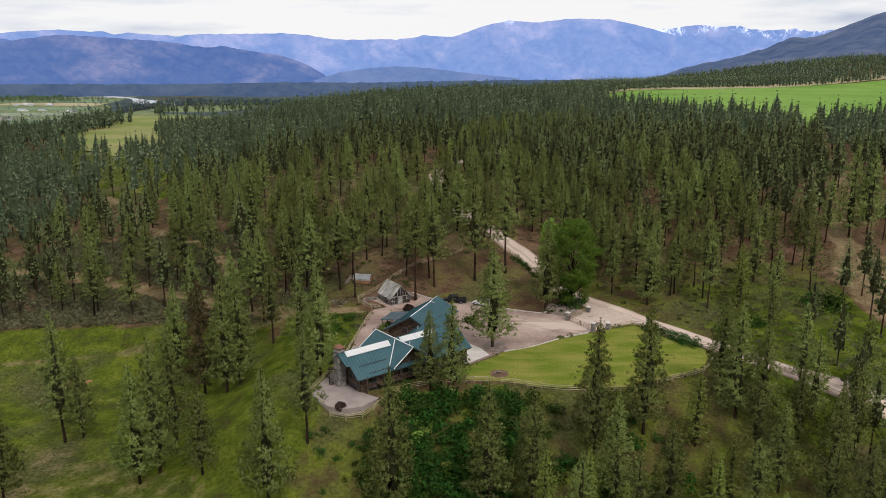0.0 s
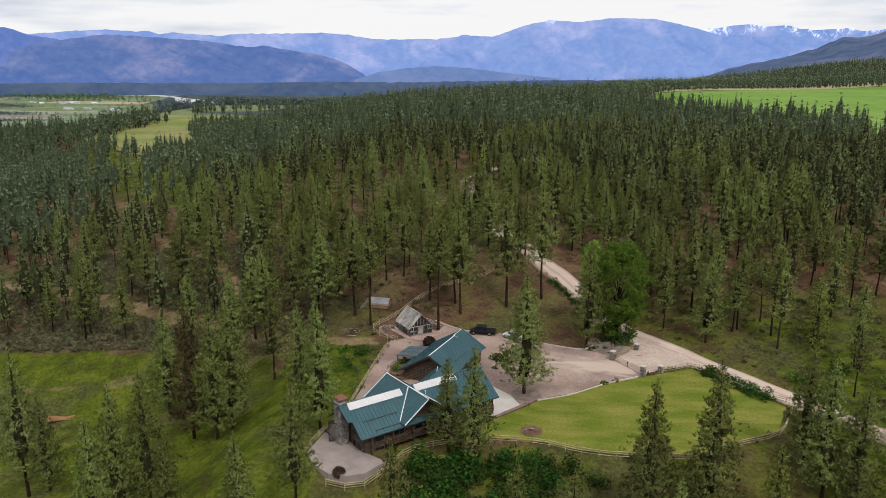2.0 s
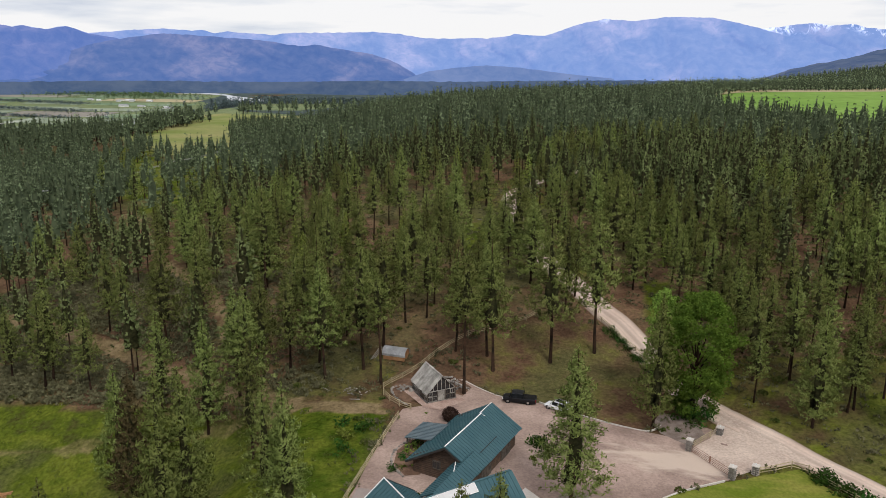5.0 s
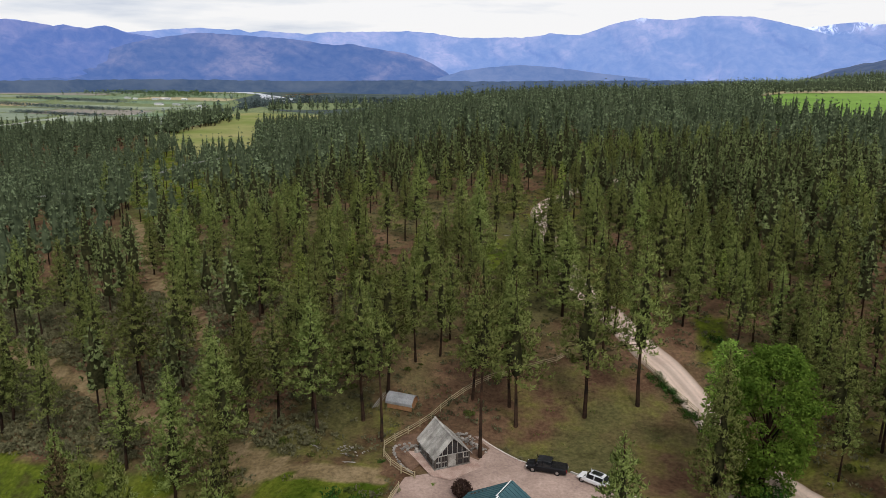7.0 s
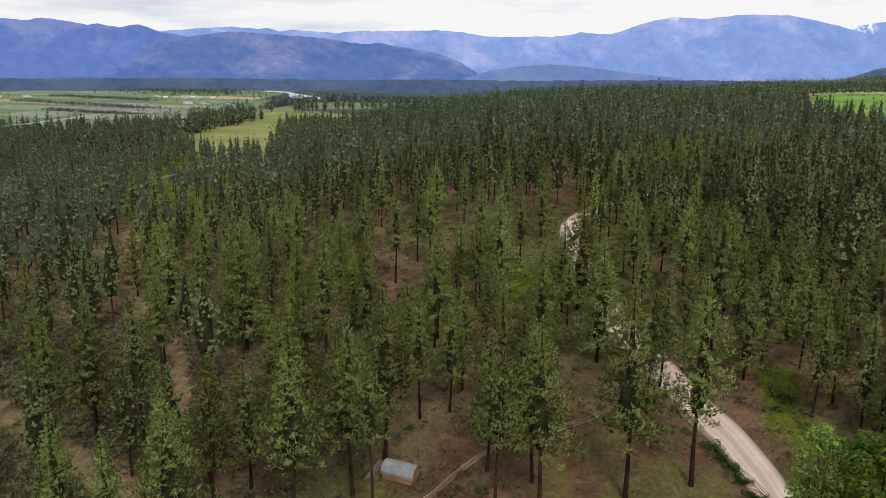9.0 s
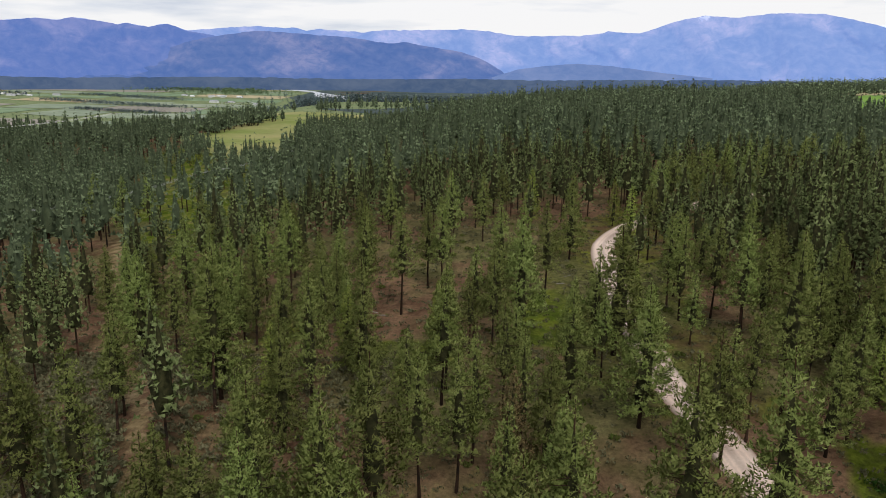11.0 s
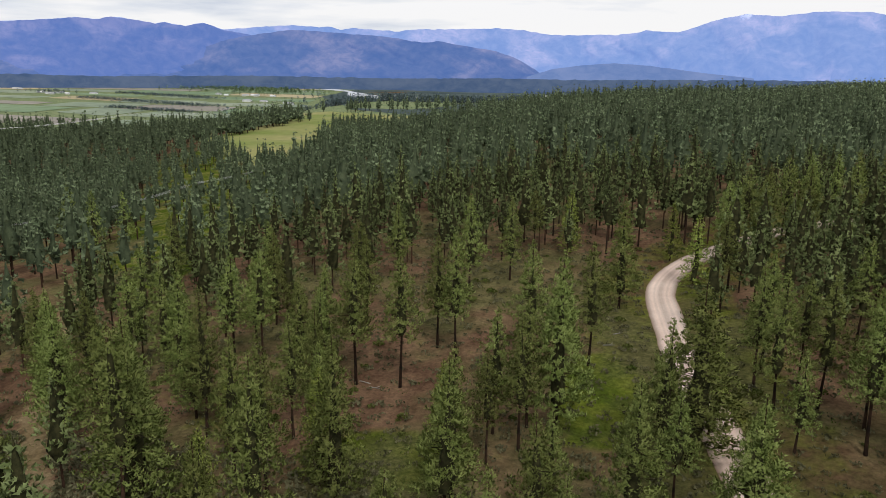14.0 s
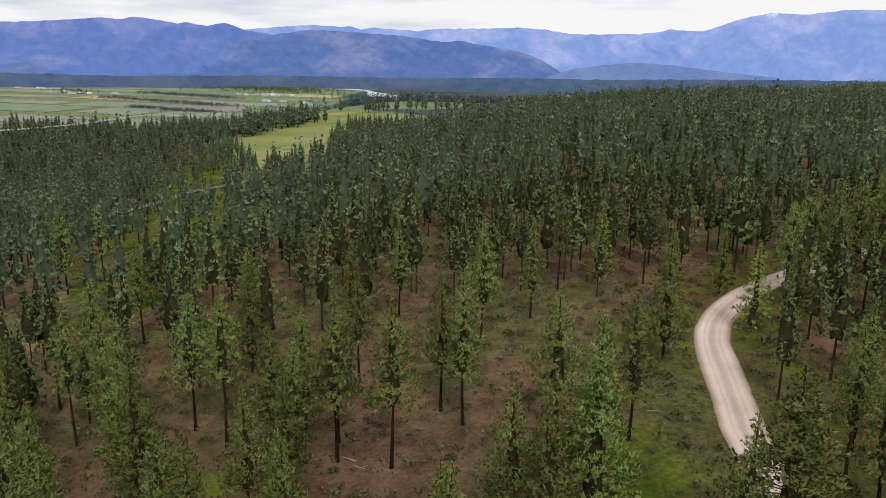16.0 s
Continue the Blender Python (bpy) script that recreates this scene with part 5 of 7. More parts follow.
MID, MID_FINE, MID_FAR, FAR = [], [], [], []
for i, (foot_, reach_) in enumerate(((0.26, 2.7), (0.32, 2.5), (0.20, 2.8), (0.28, 2.4), (0.36, 2.3))):
    MID.append((cone_pine(90 + i, 26, foot_ * 0.9, reach_ * 1.1, 0.88, 5, 0.38, 0.5, 4, 4), stem_triangles(16.5, 0.24)))
    MID_FINE.append((cone_pine(70 + i, 80, foot_, reach_ * 1.05, 0.54, 6, 0.34, 0.42, 5, 5), stem_triangles(16.5, 0.22)))
    MID_FAR.append((cone_pine(150 + i, 18, foot_ * 0.6, reach_ * 1.15, 1.2, 4, 0.42, 0.55, 3, 4), stem_triangles(16, 0.26)))
    FAR.append((cone_pine(120 + i, 6, foot_ * 0.4, reach_ * 1.15, 1.8, 3, 0.45, 0.6, 2, 3), stem_triangles(15, 0.3)))

rest = order[70:950]
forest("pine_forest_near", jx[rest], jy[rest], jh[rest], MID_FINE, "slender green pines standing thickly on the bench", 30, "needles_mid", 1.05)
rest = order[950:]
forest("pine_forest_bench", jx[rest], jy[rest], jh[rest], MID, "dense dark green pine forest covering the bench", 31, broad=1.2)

# far woods
GRID = 12.0
cells_x, cells_y = np.meshgrid(np.arange(-760, 1500, GRID), np.arange(700, 2100, GRID))
fx = cells_x + rng.uniform(-5, 5, cells_x.shape)
fy = cells_y + rng.uniform(-5, 5, cells_x.shape)
ex, ey = np.meshgrid(np.arange(330, 700, 11.0), np.arange(330, 700, 11.0))
fx = np.concatenate([fx.ravel(), (ex + rng.uniform(-4, 4, ex.shape)).ravel()])
fy = np.concatenate([fy.ravel(), (ey + rng.uniform(-4, 4, ey.shape)).ravel()])
keep = (rng.random(fx.shape) < tree_room(fx, fy) * 0.86) & (fx > -0.95 * fy - 30) & (fx < 0.72 * fy + 80)
fx, fy = fx[keep], fy[keep]
near = np.hypot(fx, fy - 200) < 820
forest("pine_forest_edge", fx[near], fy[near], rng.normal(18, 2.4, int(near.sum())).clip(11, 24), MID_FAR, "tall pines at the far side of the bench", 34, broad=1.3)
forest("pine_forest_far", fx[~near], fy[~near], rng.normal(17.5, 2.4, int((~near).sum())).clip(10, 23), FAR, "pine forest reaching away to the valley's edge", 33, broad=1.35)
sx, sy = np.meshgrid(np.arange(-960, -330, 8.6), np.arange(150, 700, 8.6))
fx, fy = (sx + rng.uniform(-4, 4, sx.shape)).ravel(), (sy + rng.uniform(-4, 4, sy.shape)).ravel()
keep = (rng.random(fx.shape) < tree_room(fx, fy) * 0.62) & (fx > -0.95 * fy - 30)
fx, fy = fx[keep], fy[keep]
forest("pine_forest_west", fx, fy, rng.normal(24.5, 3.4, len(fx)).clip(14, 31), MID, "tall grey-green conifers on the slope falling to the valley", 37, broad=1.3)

# tree rows and river woods on the valley floor
bx, by = [], []
for (x0, y0), (x1, y1), n_, wide in (
                                     ((-2150, 2420), (-2400, 2560), 50, 40), ((-380, 735), (-420, 945), 110, 8), ((-470, 700), (-620, 900), 60, 30), ((-480, 1200), (-316, 1400), 42, 14), ((-300, 1330), (-60, 1250), 60, 30),
                                     ((-700, 2200), (-1050, 2900), 420, 160), ((-300, 2300), (-700, 2800), 420, 200), ((200, 2300), (-300, 2700), 300, 200), ((-900, 1900), (-200, 1700), 500, 160), ((-100, 1700), (300, 2300), 400, 160), ((-640, 760), (-900, 1000), 110, 90), ((-800, 1150), (-1300, 1300), 70, 40)):
    t = rng.random(n_)
    bx.append(x0 + (x1 - x0) * t + rng.normal(0, wide, n_))
    by.append(y0 + (y1 - y0) * t + rng.normal(0, wide, n_))
bx, by = np.concatenate(bx), np.concatenate(by)
firs = by < 1420
forest("tree_rows", bx[firs], by[firs], rng.normal(22, 3.2, int(firs.sum())).clip(12, 29), MID_FAR, "rows of tall dark conifers along the pasture", 36, broad=1.5)
bx, by = bx[~firs], by[~firs]
BROAD = []
for i in range(3):
    rb = np.random.default_rng(140 + i)
    up_ = unit(rb.normal(0, 1, (9, 3)) + np.array([0, 0, 0.4]))
    BROAD.append((clump_leaves(rb, up_ * np.array([3.6, 3.6, 6.0]) + np.array([0, 0, 9.5]), up_, np.full(9, 2.8), 3, 0.42) + (0,), stem_triangles(9, 0.4)))
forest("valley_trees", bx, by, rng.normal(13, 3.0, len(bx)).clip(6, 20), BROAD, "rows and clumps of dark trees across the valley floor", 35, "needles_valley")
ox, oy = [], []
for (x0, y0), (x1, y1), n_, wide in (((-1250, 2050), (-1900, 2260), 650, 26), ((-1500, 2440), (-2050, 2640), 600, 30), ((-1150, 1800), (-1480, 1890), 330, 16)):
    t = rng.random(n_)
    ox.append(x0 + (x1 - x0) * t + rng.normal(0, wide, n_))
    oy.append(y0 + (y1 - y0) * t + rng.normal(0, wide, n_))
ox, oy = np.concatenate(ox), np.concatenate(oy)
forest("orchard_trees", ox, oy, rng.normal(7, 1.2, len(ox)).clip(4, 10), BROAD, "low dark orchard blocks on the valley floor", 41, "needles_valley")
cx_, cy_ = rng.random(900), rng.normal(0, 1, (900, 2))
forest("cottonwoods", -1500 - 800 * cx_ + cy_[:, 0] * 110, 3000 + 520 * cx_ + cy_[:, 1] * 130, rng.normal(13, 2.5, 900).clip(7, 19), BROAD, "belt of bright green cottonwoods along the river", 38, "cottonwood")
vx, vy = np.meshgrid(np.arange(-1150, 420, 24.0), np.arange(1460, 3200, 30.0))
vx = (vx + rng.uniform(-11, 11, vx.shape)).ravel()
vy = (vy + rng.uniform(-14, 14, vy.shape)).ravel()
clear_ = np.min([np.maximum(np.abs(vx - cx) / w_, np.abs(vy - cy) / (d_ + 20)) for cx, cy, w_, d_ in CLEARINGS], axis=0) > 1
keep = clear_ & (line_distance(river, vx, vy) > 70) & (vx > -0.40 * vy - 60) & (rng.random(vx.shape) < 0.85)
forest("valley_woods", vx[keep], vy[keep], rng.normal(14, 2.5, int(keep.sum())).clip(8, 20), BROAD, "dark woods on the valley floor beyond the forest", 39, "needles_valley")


# ---- the log house ----
def seam_geo(verts, faces):
    g = Geo()
    g.add(verts, faces)
    return g


def roof_plane(name, parent, corners, down, mat, thick=0.16, pitch=0.62, label=""):
    """A sheet-metal slope with standing seams that run down it. corners: in turn round the slope, the first two along the eave."""
    sheet = part(name, Geo().slab(corners, thick), mat, parent, label)
    c = [Vector(p) for p in corners]
    along = (c[1] - c[0]).normalized()
    fall = Vector(down).normalized()
    nrm = along.cross(fall)
    nrm = nrm if nrm.z > 0 else -nrm
    lo, hi = min((p - c[0]).dot(along) for p in c), max((p - c[0]).dot(along) for p in c)
    s = lo + 0.06
    while s < hi:
        # clip the seam's line against the slope's outline
        cuts = []
        for a, b in zip(c, c[1:] + c[:1]):
            da, db = (a - c[0]).dot(along) - s, (b - c[0]).dot(along) - s
            if da * db < 0:
                cuts.append((a + (b - a) * (da / (da - db)) - c[0]).dot(-fall))
        if len(cuts) >= 2:
            p = c[0] + along * s - fall * min(cuts)
            q = c[0] + along * s - fall * max(cuts)
            w, u = along * 0.022, nrm * 0.05
            part("seam", seam_geo([tuple(v) for v in (p - w, p + w, p + w + u, p - w + u, q - w, q + w, q + w + u, q - w + u)], [(0, 1, 2, 3), (7, 6, 5, 4), (2, 6, 7, 3), (1, 5, 6, 2), (0, 3, 7, 4)]), mat, sheet)
        s += pitch
    return sheet


def log_wall(name, parent, a, b, z0, z1, apex=None, mat=None):
    """A wall of stacked round logs from plan point a to b; with apex (share of the length, height) it ends in a gable."""
    a, b = Vector((*a, 0)), Vector((*b, 0))
    core = [(a.x, a.y, z0), (b.x, b.y, z0), (b.x, b.y, z1)] + ([((a + (b - a) * apex[0]).x, (a + (b - a) * apex[0]).y, apex[1])] if apex else []) + [(a.x, a.y, z1)]
    side = Vector((-(b - a).y, (b - a).x, 0)).normalized() * 0.05
    k_ = len(core)
    geo = Geo()
    geo.add([tuple(Vector(p) + side) for p in core] + [tuple(Vector(p) - side) for p in core], [tuple(range(k_)), tuple(range(2 * k_ - 1, k_ - 1, -1))] + [(i, i + k_, (i + 1) % k_ + k_, (i + 1) % k_) for i in range(k_)])
    wall = part(name, geo, mat or M["logs"], parent, "dark-stained log wall")
    z = z0 + 0.15
    top = apex[1] if apex else z1
    while z < top - 0.1:
        f0, f1 = 0.0, 1.0
        if apex and z > z1:
            k = (z - z1) / (apex[1] - z1)
            f0, f1 = apex[0] * k, 1 - (1 - apex[0]) * k
        p, q = a + (b - a) * f0, a + (b - a) * f1
        part("log", Geo().tube((p.x, p.y, z), (q.x, q.y, z), 0.165, 0.165, 6), mat or M["logs"], wall)
        z += 0.29
    return wall


def window(parent, c, along, w, h, panes=2):
    """A framed window on a wall: c its centre, along the wall's direction."""
    m = Matrix.Rotation(math.atan2(along[1], along[0]), 3, "Z")
    fr = Geo()
    t = 0.09
    for dx, dz, sx, sz in ((0, h / 2, w + t, t), (0, -h / 2, w + t, t), (-w / 2, 0, t, h), (w / 2, 0, t, h)):
        fr.box(Vector(c) + m @ Vector((dx, 0, dz)), (sx, 0.2, sz), m)
    for i in range(1, panes):
        fr.box(Vector(c) + m @ Vector((-w / 2 + w * i / panes, 0, 0)), (0.06, 0.16, h - t), m)
    f = part("window", fr, M["frame_wood"], parent, "dark timber window frame")
    for i in range(panes):
        pw = w / panes
        part("pane", Geo().box(Vector(c) + m @ Vector((-w / 2 + pw * (i + 0.5), 0.02, 0)), (pw - 0.06, 0.05, h - t), m), M["dark_glass"], f)
    return f


house = thing("log_house", (-17.5, 121.5, 0), 38.5, "two-storey log house with teal standing-seam metal roof", "house")
U0, U1, RZ, SL = -0.3, 25.4, 5.6, 0.72
EZ = RZ - SL * 5
part("foundation", Geo().prism([(0.6, -4.2), (24.8, -4.2), (24.8, 4.2), (0.6, 4.2)], -4.2, -1.5), M["stone"], house, "grey stone foundation")
log_wall("wall", house, (0.8, 4.0), (0.8, -4.0), -1.5, 2.4, (0.5, 5.2))
log_wall("wall", house, (24.6, -4.0), (24.6, 4.0), -1.5, 2.4, (0.5, 5.2))
log_wall("wall", house, (0.8, -4.0), (24.6, -4.0), -1.5, 2.5)
log_wall("wall", house, (0.8, 4.0), (24.6, 4.0), -1.5, 2.5)
log_wall("wall", house, (8.0, 5.8), (14.0, 5.8), -1.5, 3.0, (0.5, 5.1))
log_wall("wall", house, (8.0, 4.0), (8.0, 5.8), -1.5, 3.0)
log_wall("wall", house, (14.0, 4.0), (14.0, 5.8), -1.5, 3.0)
log_wall("gable_wall", house, (7.6, -4.35), (14.4, -4.35), 2.5, 2.7, (0.5, 5.1))
south = [(U0, -5, EZ), (U1, -5, EZ), (U1, 0, RZ), (-1.3, 0, RZ), (-1.0, -2.4, RZ - SL * 2.4), (U0, -2.5, RZ - SL * 2.5)]
north = [(U1, 5, EZ), (U0, 5, EZ), (U0, 2.5, RZ - SL * 2.5), (-1.0, 2.4, RZ - SL * 2.4), (-1.3, 0, RZ), (U1, 0, RZ)]
roof_plane("roof_slope", house, south, (0, -1, -SL), M["roof"])
roof_plane("roof_slope", house, north, (0, 1, -SL), M["roof"])
GU, GH = 11.0, 4.3
for sgn in (-1, 1):
    e = GU + sgn * GH
    roof_plane("cross_roof_slope", house, [(e, -5.7, RZ - 0.02 - SL * GH), (e, 6.5, RZ - 0.02 - SL * GH), (GU, 6.5, RZ - 0.02), (GU, -5.7, RZ - 0.02)], (sgn, 0, -SL), M["roof"])
    # white valley and rake flashings
    for v0, v1, dz in ((0.0, -4.25, 0.06), (0.0, 4.25, 0.06)):
        part("valley_flashing", Geo().tube((GU, v0, RZ + dz), (GU + sgn * 4.25, v1, RZ - SL * 4.25 + dz), 0.085, 0.085, 4), M["flashing"], house, "white metal flashing")
    for v in (-5.72, 6.52):
        part("rake_trim", Geo().slab([(GU, v - 0.05, RZ + 0.06), (e, v - 0.05, RZ + 0.05 - SL * GH), (e, v + 0.09, RZ + 0.05 - SL * GH), (GU, v + 0.09, RZ + 0.06)], 0.1), M["flashing"] if sgn < 0 else M["trim"], house)
part("cross_ridge_cap", Geo().tube((GU, -5.75, RZ + 0.06), (GU, 6.55, RZ + 0.06), 0.10, 0.10, 4), M["flashing"], house, "white ridge flashing")
# glazed ridge lights along the south side of the ridge
for a, n_ in ((0.1, 3), (11.9, 3)):
    w_ = 3.05 if a < 5 else 2.6
    light = part("ridge_light", Geo().box((a + w_ * n_ / 2, -0.55, RZ - 0.30), (w_ * n_ + 0.1, 1.22, 0.2), Matrix.Rotation(math.atan(SL), 3, "X")), M["flashing"], house, "long white ridge skylight")
    for i in range(n_):
        part("pane", Geo().box((a + w_ * (i + 0.5), -0.58, RZ - 0.215), (w_ - 0.08, 1.1, 0.06), Matrix.Rotation(math.atan(SL), 3, "X")), M["skylight"], light)
part("ridge_cap", Geo().box((12.0, 0.1, RZ + 0.05), (26.4, 0.3, 0.08)), M["roof"], house)
for v in (-5.02, 5.02):
    part("fascia", Geo().box(((U0 + U1) / 2, v, EZ - 0.12), (U1 - U0, 0.08, 0.26)), M["trim"], house)
    part("gutter", Geo().tube((U0, v * 1.012, EZ - 0.02), (U1, v * 1.012, EZ - 0.02), 0.07, 0.07, 6), M["roof"], house)
for u in (U0, U1):
    for sgn in (-1, 1):
        part("barge_board", Geo().slab([(u - 0.05, 0, RZ - 0.12), (u - 0.05, sgn * 5, EZ - 0.12), (u + 0.05, sgn * 5, EZ - 0.12), (u + 0.05, 0, RZ - 0.12)], 0.26), M["trim"], house)
part("snow_guard", Geo().tube((1.2, -3.0, RZ - SL * 3.0 + 0.12), (7.0, -3.0, RZ - SL * 3.0 + 0.12), 0.05, 0.05, 4), M["iron"], house)
part("snow_guard", Geo().tube((2.4, -4.5, RZ - SL * 4.5 + 0.12), (8.2, -4.5, RZ - SL * 4.5 + 0.12), 0.05, 0.05, 4), M["iron"], house)
part("vent_pipe", Geo().tube((13.2, -1.6, RZ - SL * 1.6 - 0.1), (13.2, -1.6, RZ - SL * 1.6 + 0.5), 0.08, 0.08, 8), M["flashing"], house, "white vent pipe")
# chimney of fieldstones
rs = random.Random(9)
chim = part("chimney", Geo().box((-0.35, 0.9, 1.4), (1.35, 1.7, 9.0)), M["stone"], house, "tall fieldstone chimney")
stones = Geo()
for k in range(26):
    z = -3.0 + 0.35 * k
    for side in range(4):
        n_ = 4
        for i in range(n_):
            f = -0.5 + (i + 0.5 + rs.uniform(-0.15, 0.15)) / n_
            x, y = ((-0.7, 1.7 * f), (0.7, 1.7 * f), (1.35 * f, -0.87), (1.35 * f, 0.87))[side]
            stones.rock((-0.35 + x, 0.9 + y, z + rs.uniform(-0.05, 0.05)), rs.uniform(0.42, 0.56), rs)
tagged(part("stone_facing", stones, M["stone"], chim), kind="stuff")
for x, y in ((-0.85, 0.25), (0.15, 0.25), (-0.85, 1.55), (0.15, 1.55)):
    part("cap_post", Geo().box((-0.35 + (x + 0.35), y, 6.15), (0.12, 0.12, 0.6)), M["rust"], chim)
cap = Geo()
for q_ in (((-1.15, 0.0), (0.45, 0.0)), ((0.45, 0.0), (0.45, 1.8)), ((0.45, 1.8), (-1.15, 1.8)), ((-1.15, 1.8), (-1.15, 0.0))):
    cap.slab([(*q_[0], 6.4), (*q_[1], 6.4), (-0.35, 0.9, 7.05)], 0.05)
part("chimney_cap", cap, M["rust"], chim, "rusty hipped metal chimney cap")
# west face glazing on two floors
for z, h in ((-0.55, 1.9), (2.0, 1.7)):
    window(house, (0.60, -2.3, z), (0, -1), 2.5, h, 3)
window(house, (0.60, 2.9, 0.1), (0, -1), 1.3, 1.5, 2)
# south face: posts, balcony, windows
for u in (1.6, 5.2, 8.8, 12.9, 16.6, 20.4, 24.2):
    part("porch_post", Geo().tube((u, -4.85, -4.0), (u, -4.85, 2.1), 0.16, 0.14, 8), M["logs"], house)
deck = part("balcony", Geo().box((14.0, -4.7, 0.02), (20.0, 1.5, 0.18)), M["logs"], house, "dark timber balcony along the front")
part("rail", Geo().tube((4.0, -5.4, 1.02), (24.0, -5.4, 1.02), 0.05, 0.05, 6), M["logs"], deck)
part("rail", Geo().tube((4.0, -5.4, 0.30), (24.0, -5.4, 0.30), 0.04, 0.04, 6), M["logs"], deck)
for i in range(41):
    part("baluster", Geo().box((4.0 + 0.5 * i, -5.4, 0.58), (0.06, 0.06, 0.9)), M["logs"], deck)
for u, w_ in ((3.2, 1.6), (6.6, 1.8), (10.9, 2.6), (15.0, 1.8), (18.4, 1.6), (22.2, 1.6)):
    window(house, (u, -4.19, 1.15), (1, 0), w_, 1.5, 2)
    window(house, (u, -4.19, -1.0), (1, 0), w_, 1.2, 2)
for v_ in (-1.8, 1.8):
    window(house, (24.80, v_, 1.0), (0, 1), 1.5, 1.4, 2)
window(house, (11.0, 5.98, 1.0), (-1, 0), 2.0, 1.6, 2)

# ---- garage wing ----
garage = thing("garage_wing", (-6.75, 143.6, 0), 68.4, "garage wing with dark log walls and teal metal roof", "garage")
GZR = 4.7
part("foundation", Geo().prism([(0.8, -4.2), (14.6, -4.2), (14.6, 5.4), (0.8, 5.4)], -2.0, -0.85), M["stone"], garage)
log_wall("wall", garage, (0.9, 5.3), (0.9, -4.1), -0.9, 1.6, (0.55, 4.4))
log_wall("wall", garage, (14.5, -4.1), (14.5, 5.3), -0.9, 1.6, (0.44, 4.4))
log_wall("wall", garage, (0.9, -4.1), (14.5, -4.1), -0.9, 2.1)
log_wall("wall", garage, (0.9, 5.3), (14.5, 5.3), -0.9, 1.5)
roof_plane("roof_slope", garage, [(15.4, 6.2, GZR - 3.65), (0, 6.2, GZR - 3.65), (0, 0, GZR), (15.4, 0, GZR)], (0, 1, -3.65 / 6.2), M["roof"])
roof_plane("roof_slope", garage, [(0, -4.9, GZR - 2.95), (15.4, -4.9, GZR - 2.95), (15.4, 0, GZR), (0, 0, GZR)], (0, -1, -2.95 / 4.9), M["roof"])
part("ridge_cap", Geo().tube((0, 0, GZR + 0.03), (11.4, 0, GZR + 0.03), 0.10, 0.10, 4), M["flashing"], garage, "white ridge flashing")
part("ridge_cap", Geo().tube((11.4, 0.25, GZR + 0.0), (15.4, 0.25, GZR + 0.0), 0.07, 0.07, 4), M["flashing"], garage)
part("ridge_cap", Geo().tube((11.4, -0.6, GZR - 0.3), (11.4, 0.3, GZR + 0.05), 0.06, 0.06, 4), M["flashing"], garage)
for x in (0, 15.4):
    part("barge_board", Geo().slab([(x - 0.05, 0, GZR - 0.12), (x - 0.05, 6.2, GZR - 3.77), (x + 0.05, 6.2, GZR - 3.77), (x + 0.05, 0, GZR - 0.12)], 0.26), M["trim"], garage)
    part("barge_board", Geo().slab([(x - 0.05, 0, GZR - 0.12), (x - 0.05, -4.9, GZR - 3.07), (x + 0.05, -4.9, GZR - 3.07), (x + 0.05, 0, GZR - 0.12)], 0.26), M["trim"], garage)
part("snow_guard", Geo().tube((4.0, -3.4, GZR - 1.95), (9.5, -3.4, GZR - 1.95), 0.05, 0.05, 4), M["iron"], garage)
for x in (4.2, 10.8):
    part("garage_door", Geo().box((x, -4.30, 0.25), (3.2, 0.1, 2.3)), M["frame_wood"], garage, "dark timber garage door")
window(garage, (0.70, 1.6, 1.2), (0, -1), 1.2, 1.1, 2)
# link between garage and house
roof_plane("link_roof", garage, [(3.0, -0.9, 2.2), (-8.6, -0.9, 2.2), (-8.6, -3.0, 3.4), (3.0, -3.0, 3.4)], (0, 1, -0.57), M["roof"])
roof_plane("link_roof", garage, [(-8.6, -5.1, 2.2), (3.0, -5.1, 2.2), (3.0, -3.0, 3.4), (-8.6, -3.0, 3.4)], (0, -1, -0.57), M["roof"])
part("link_flashing", Geo().tube((0.0, -1.7, 2.95), (-3.0, -3.0, 3.45), 0.07, 0.07, 4), M["flashing"], garage)
log_wall("link_wall", garage, (0.9, -1.3), (-7, -1.3), -0.9, 2.2)
log_wall("link_wall", garage, (0.9, -4.7), (-7, -4.7), -0.9, 2.2)

# lean-to by the garage
leanto = thing("lean_to_porch", (-6.75, 143.6, 0), 68.4, "open lean-to with grey-teal ribbed metal roof on posts", "porch")
roof_plane("roof_slope", leanto, [(5.4, 9.6, 1.15), (11.0, 9.6, 1.15), (11.0, 5.2, 1.8), (5.4, 5.2, 1.8)], (0, 1, -0.15), M["galvanised_teal"], thick=0.1, pitch=0.45)
for x in (5.7, 8.2, 10.7):
    part("post", Geo().box((x, 9.3, 0.0), (0.16, 0.16, 2.25)), M["frame_wood"], leanto)
part("beam", Geo().box((8.2, 9.3, 1.02), (5.4, 0.14, 0.2)), M["frame_wood"], leanto)

# paved terrace west of the house
terrace = thing("terrace", (0, 0, 0), 0, "pinkish concrete terrace round the stone chimney", "terrace", kind="structure")
part("slab", Geo().prism([(-23.0, 118.6), (-21.2, 115.2), (-18.6, 112.9), (-16, 112.4), (-13.6, 113.2), (-11, 116.6), (-14.4, 119.0), (-16.4, 123.6), (-20.5, 128.5), (-21.8, 124)], -2.6, -0.82), M["concrete_pink"], terrace)

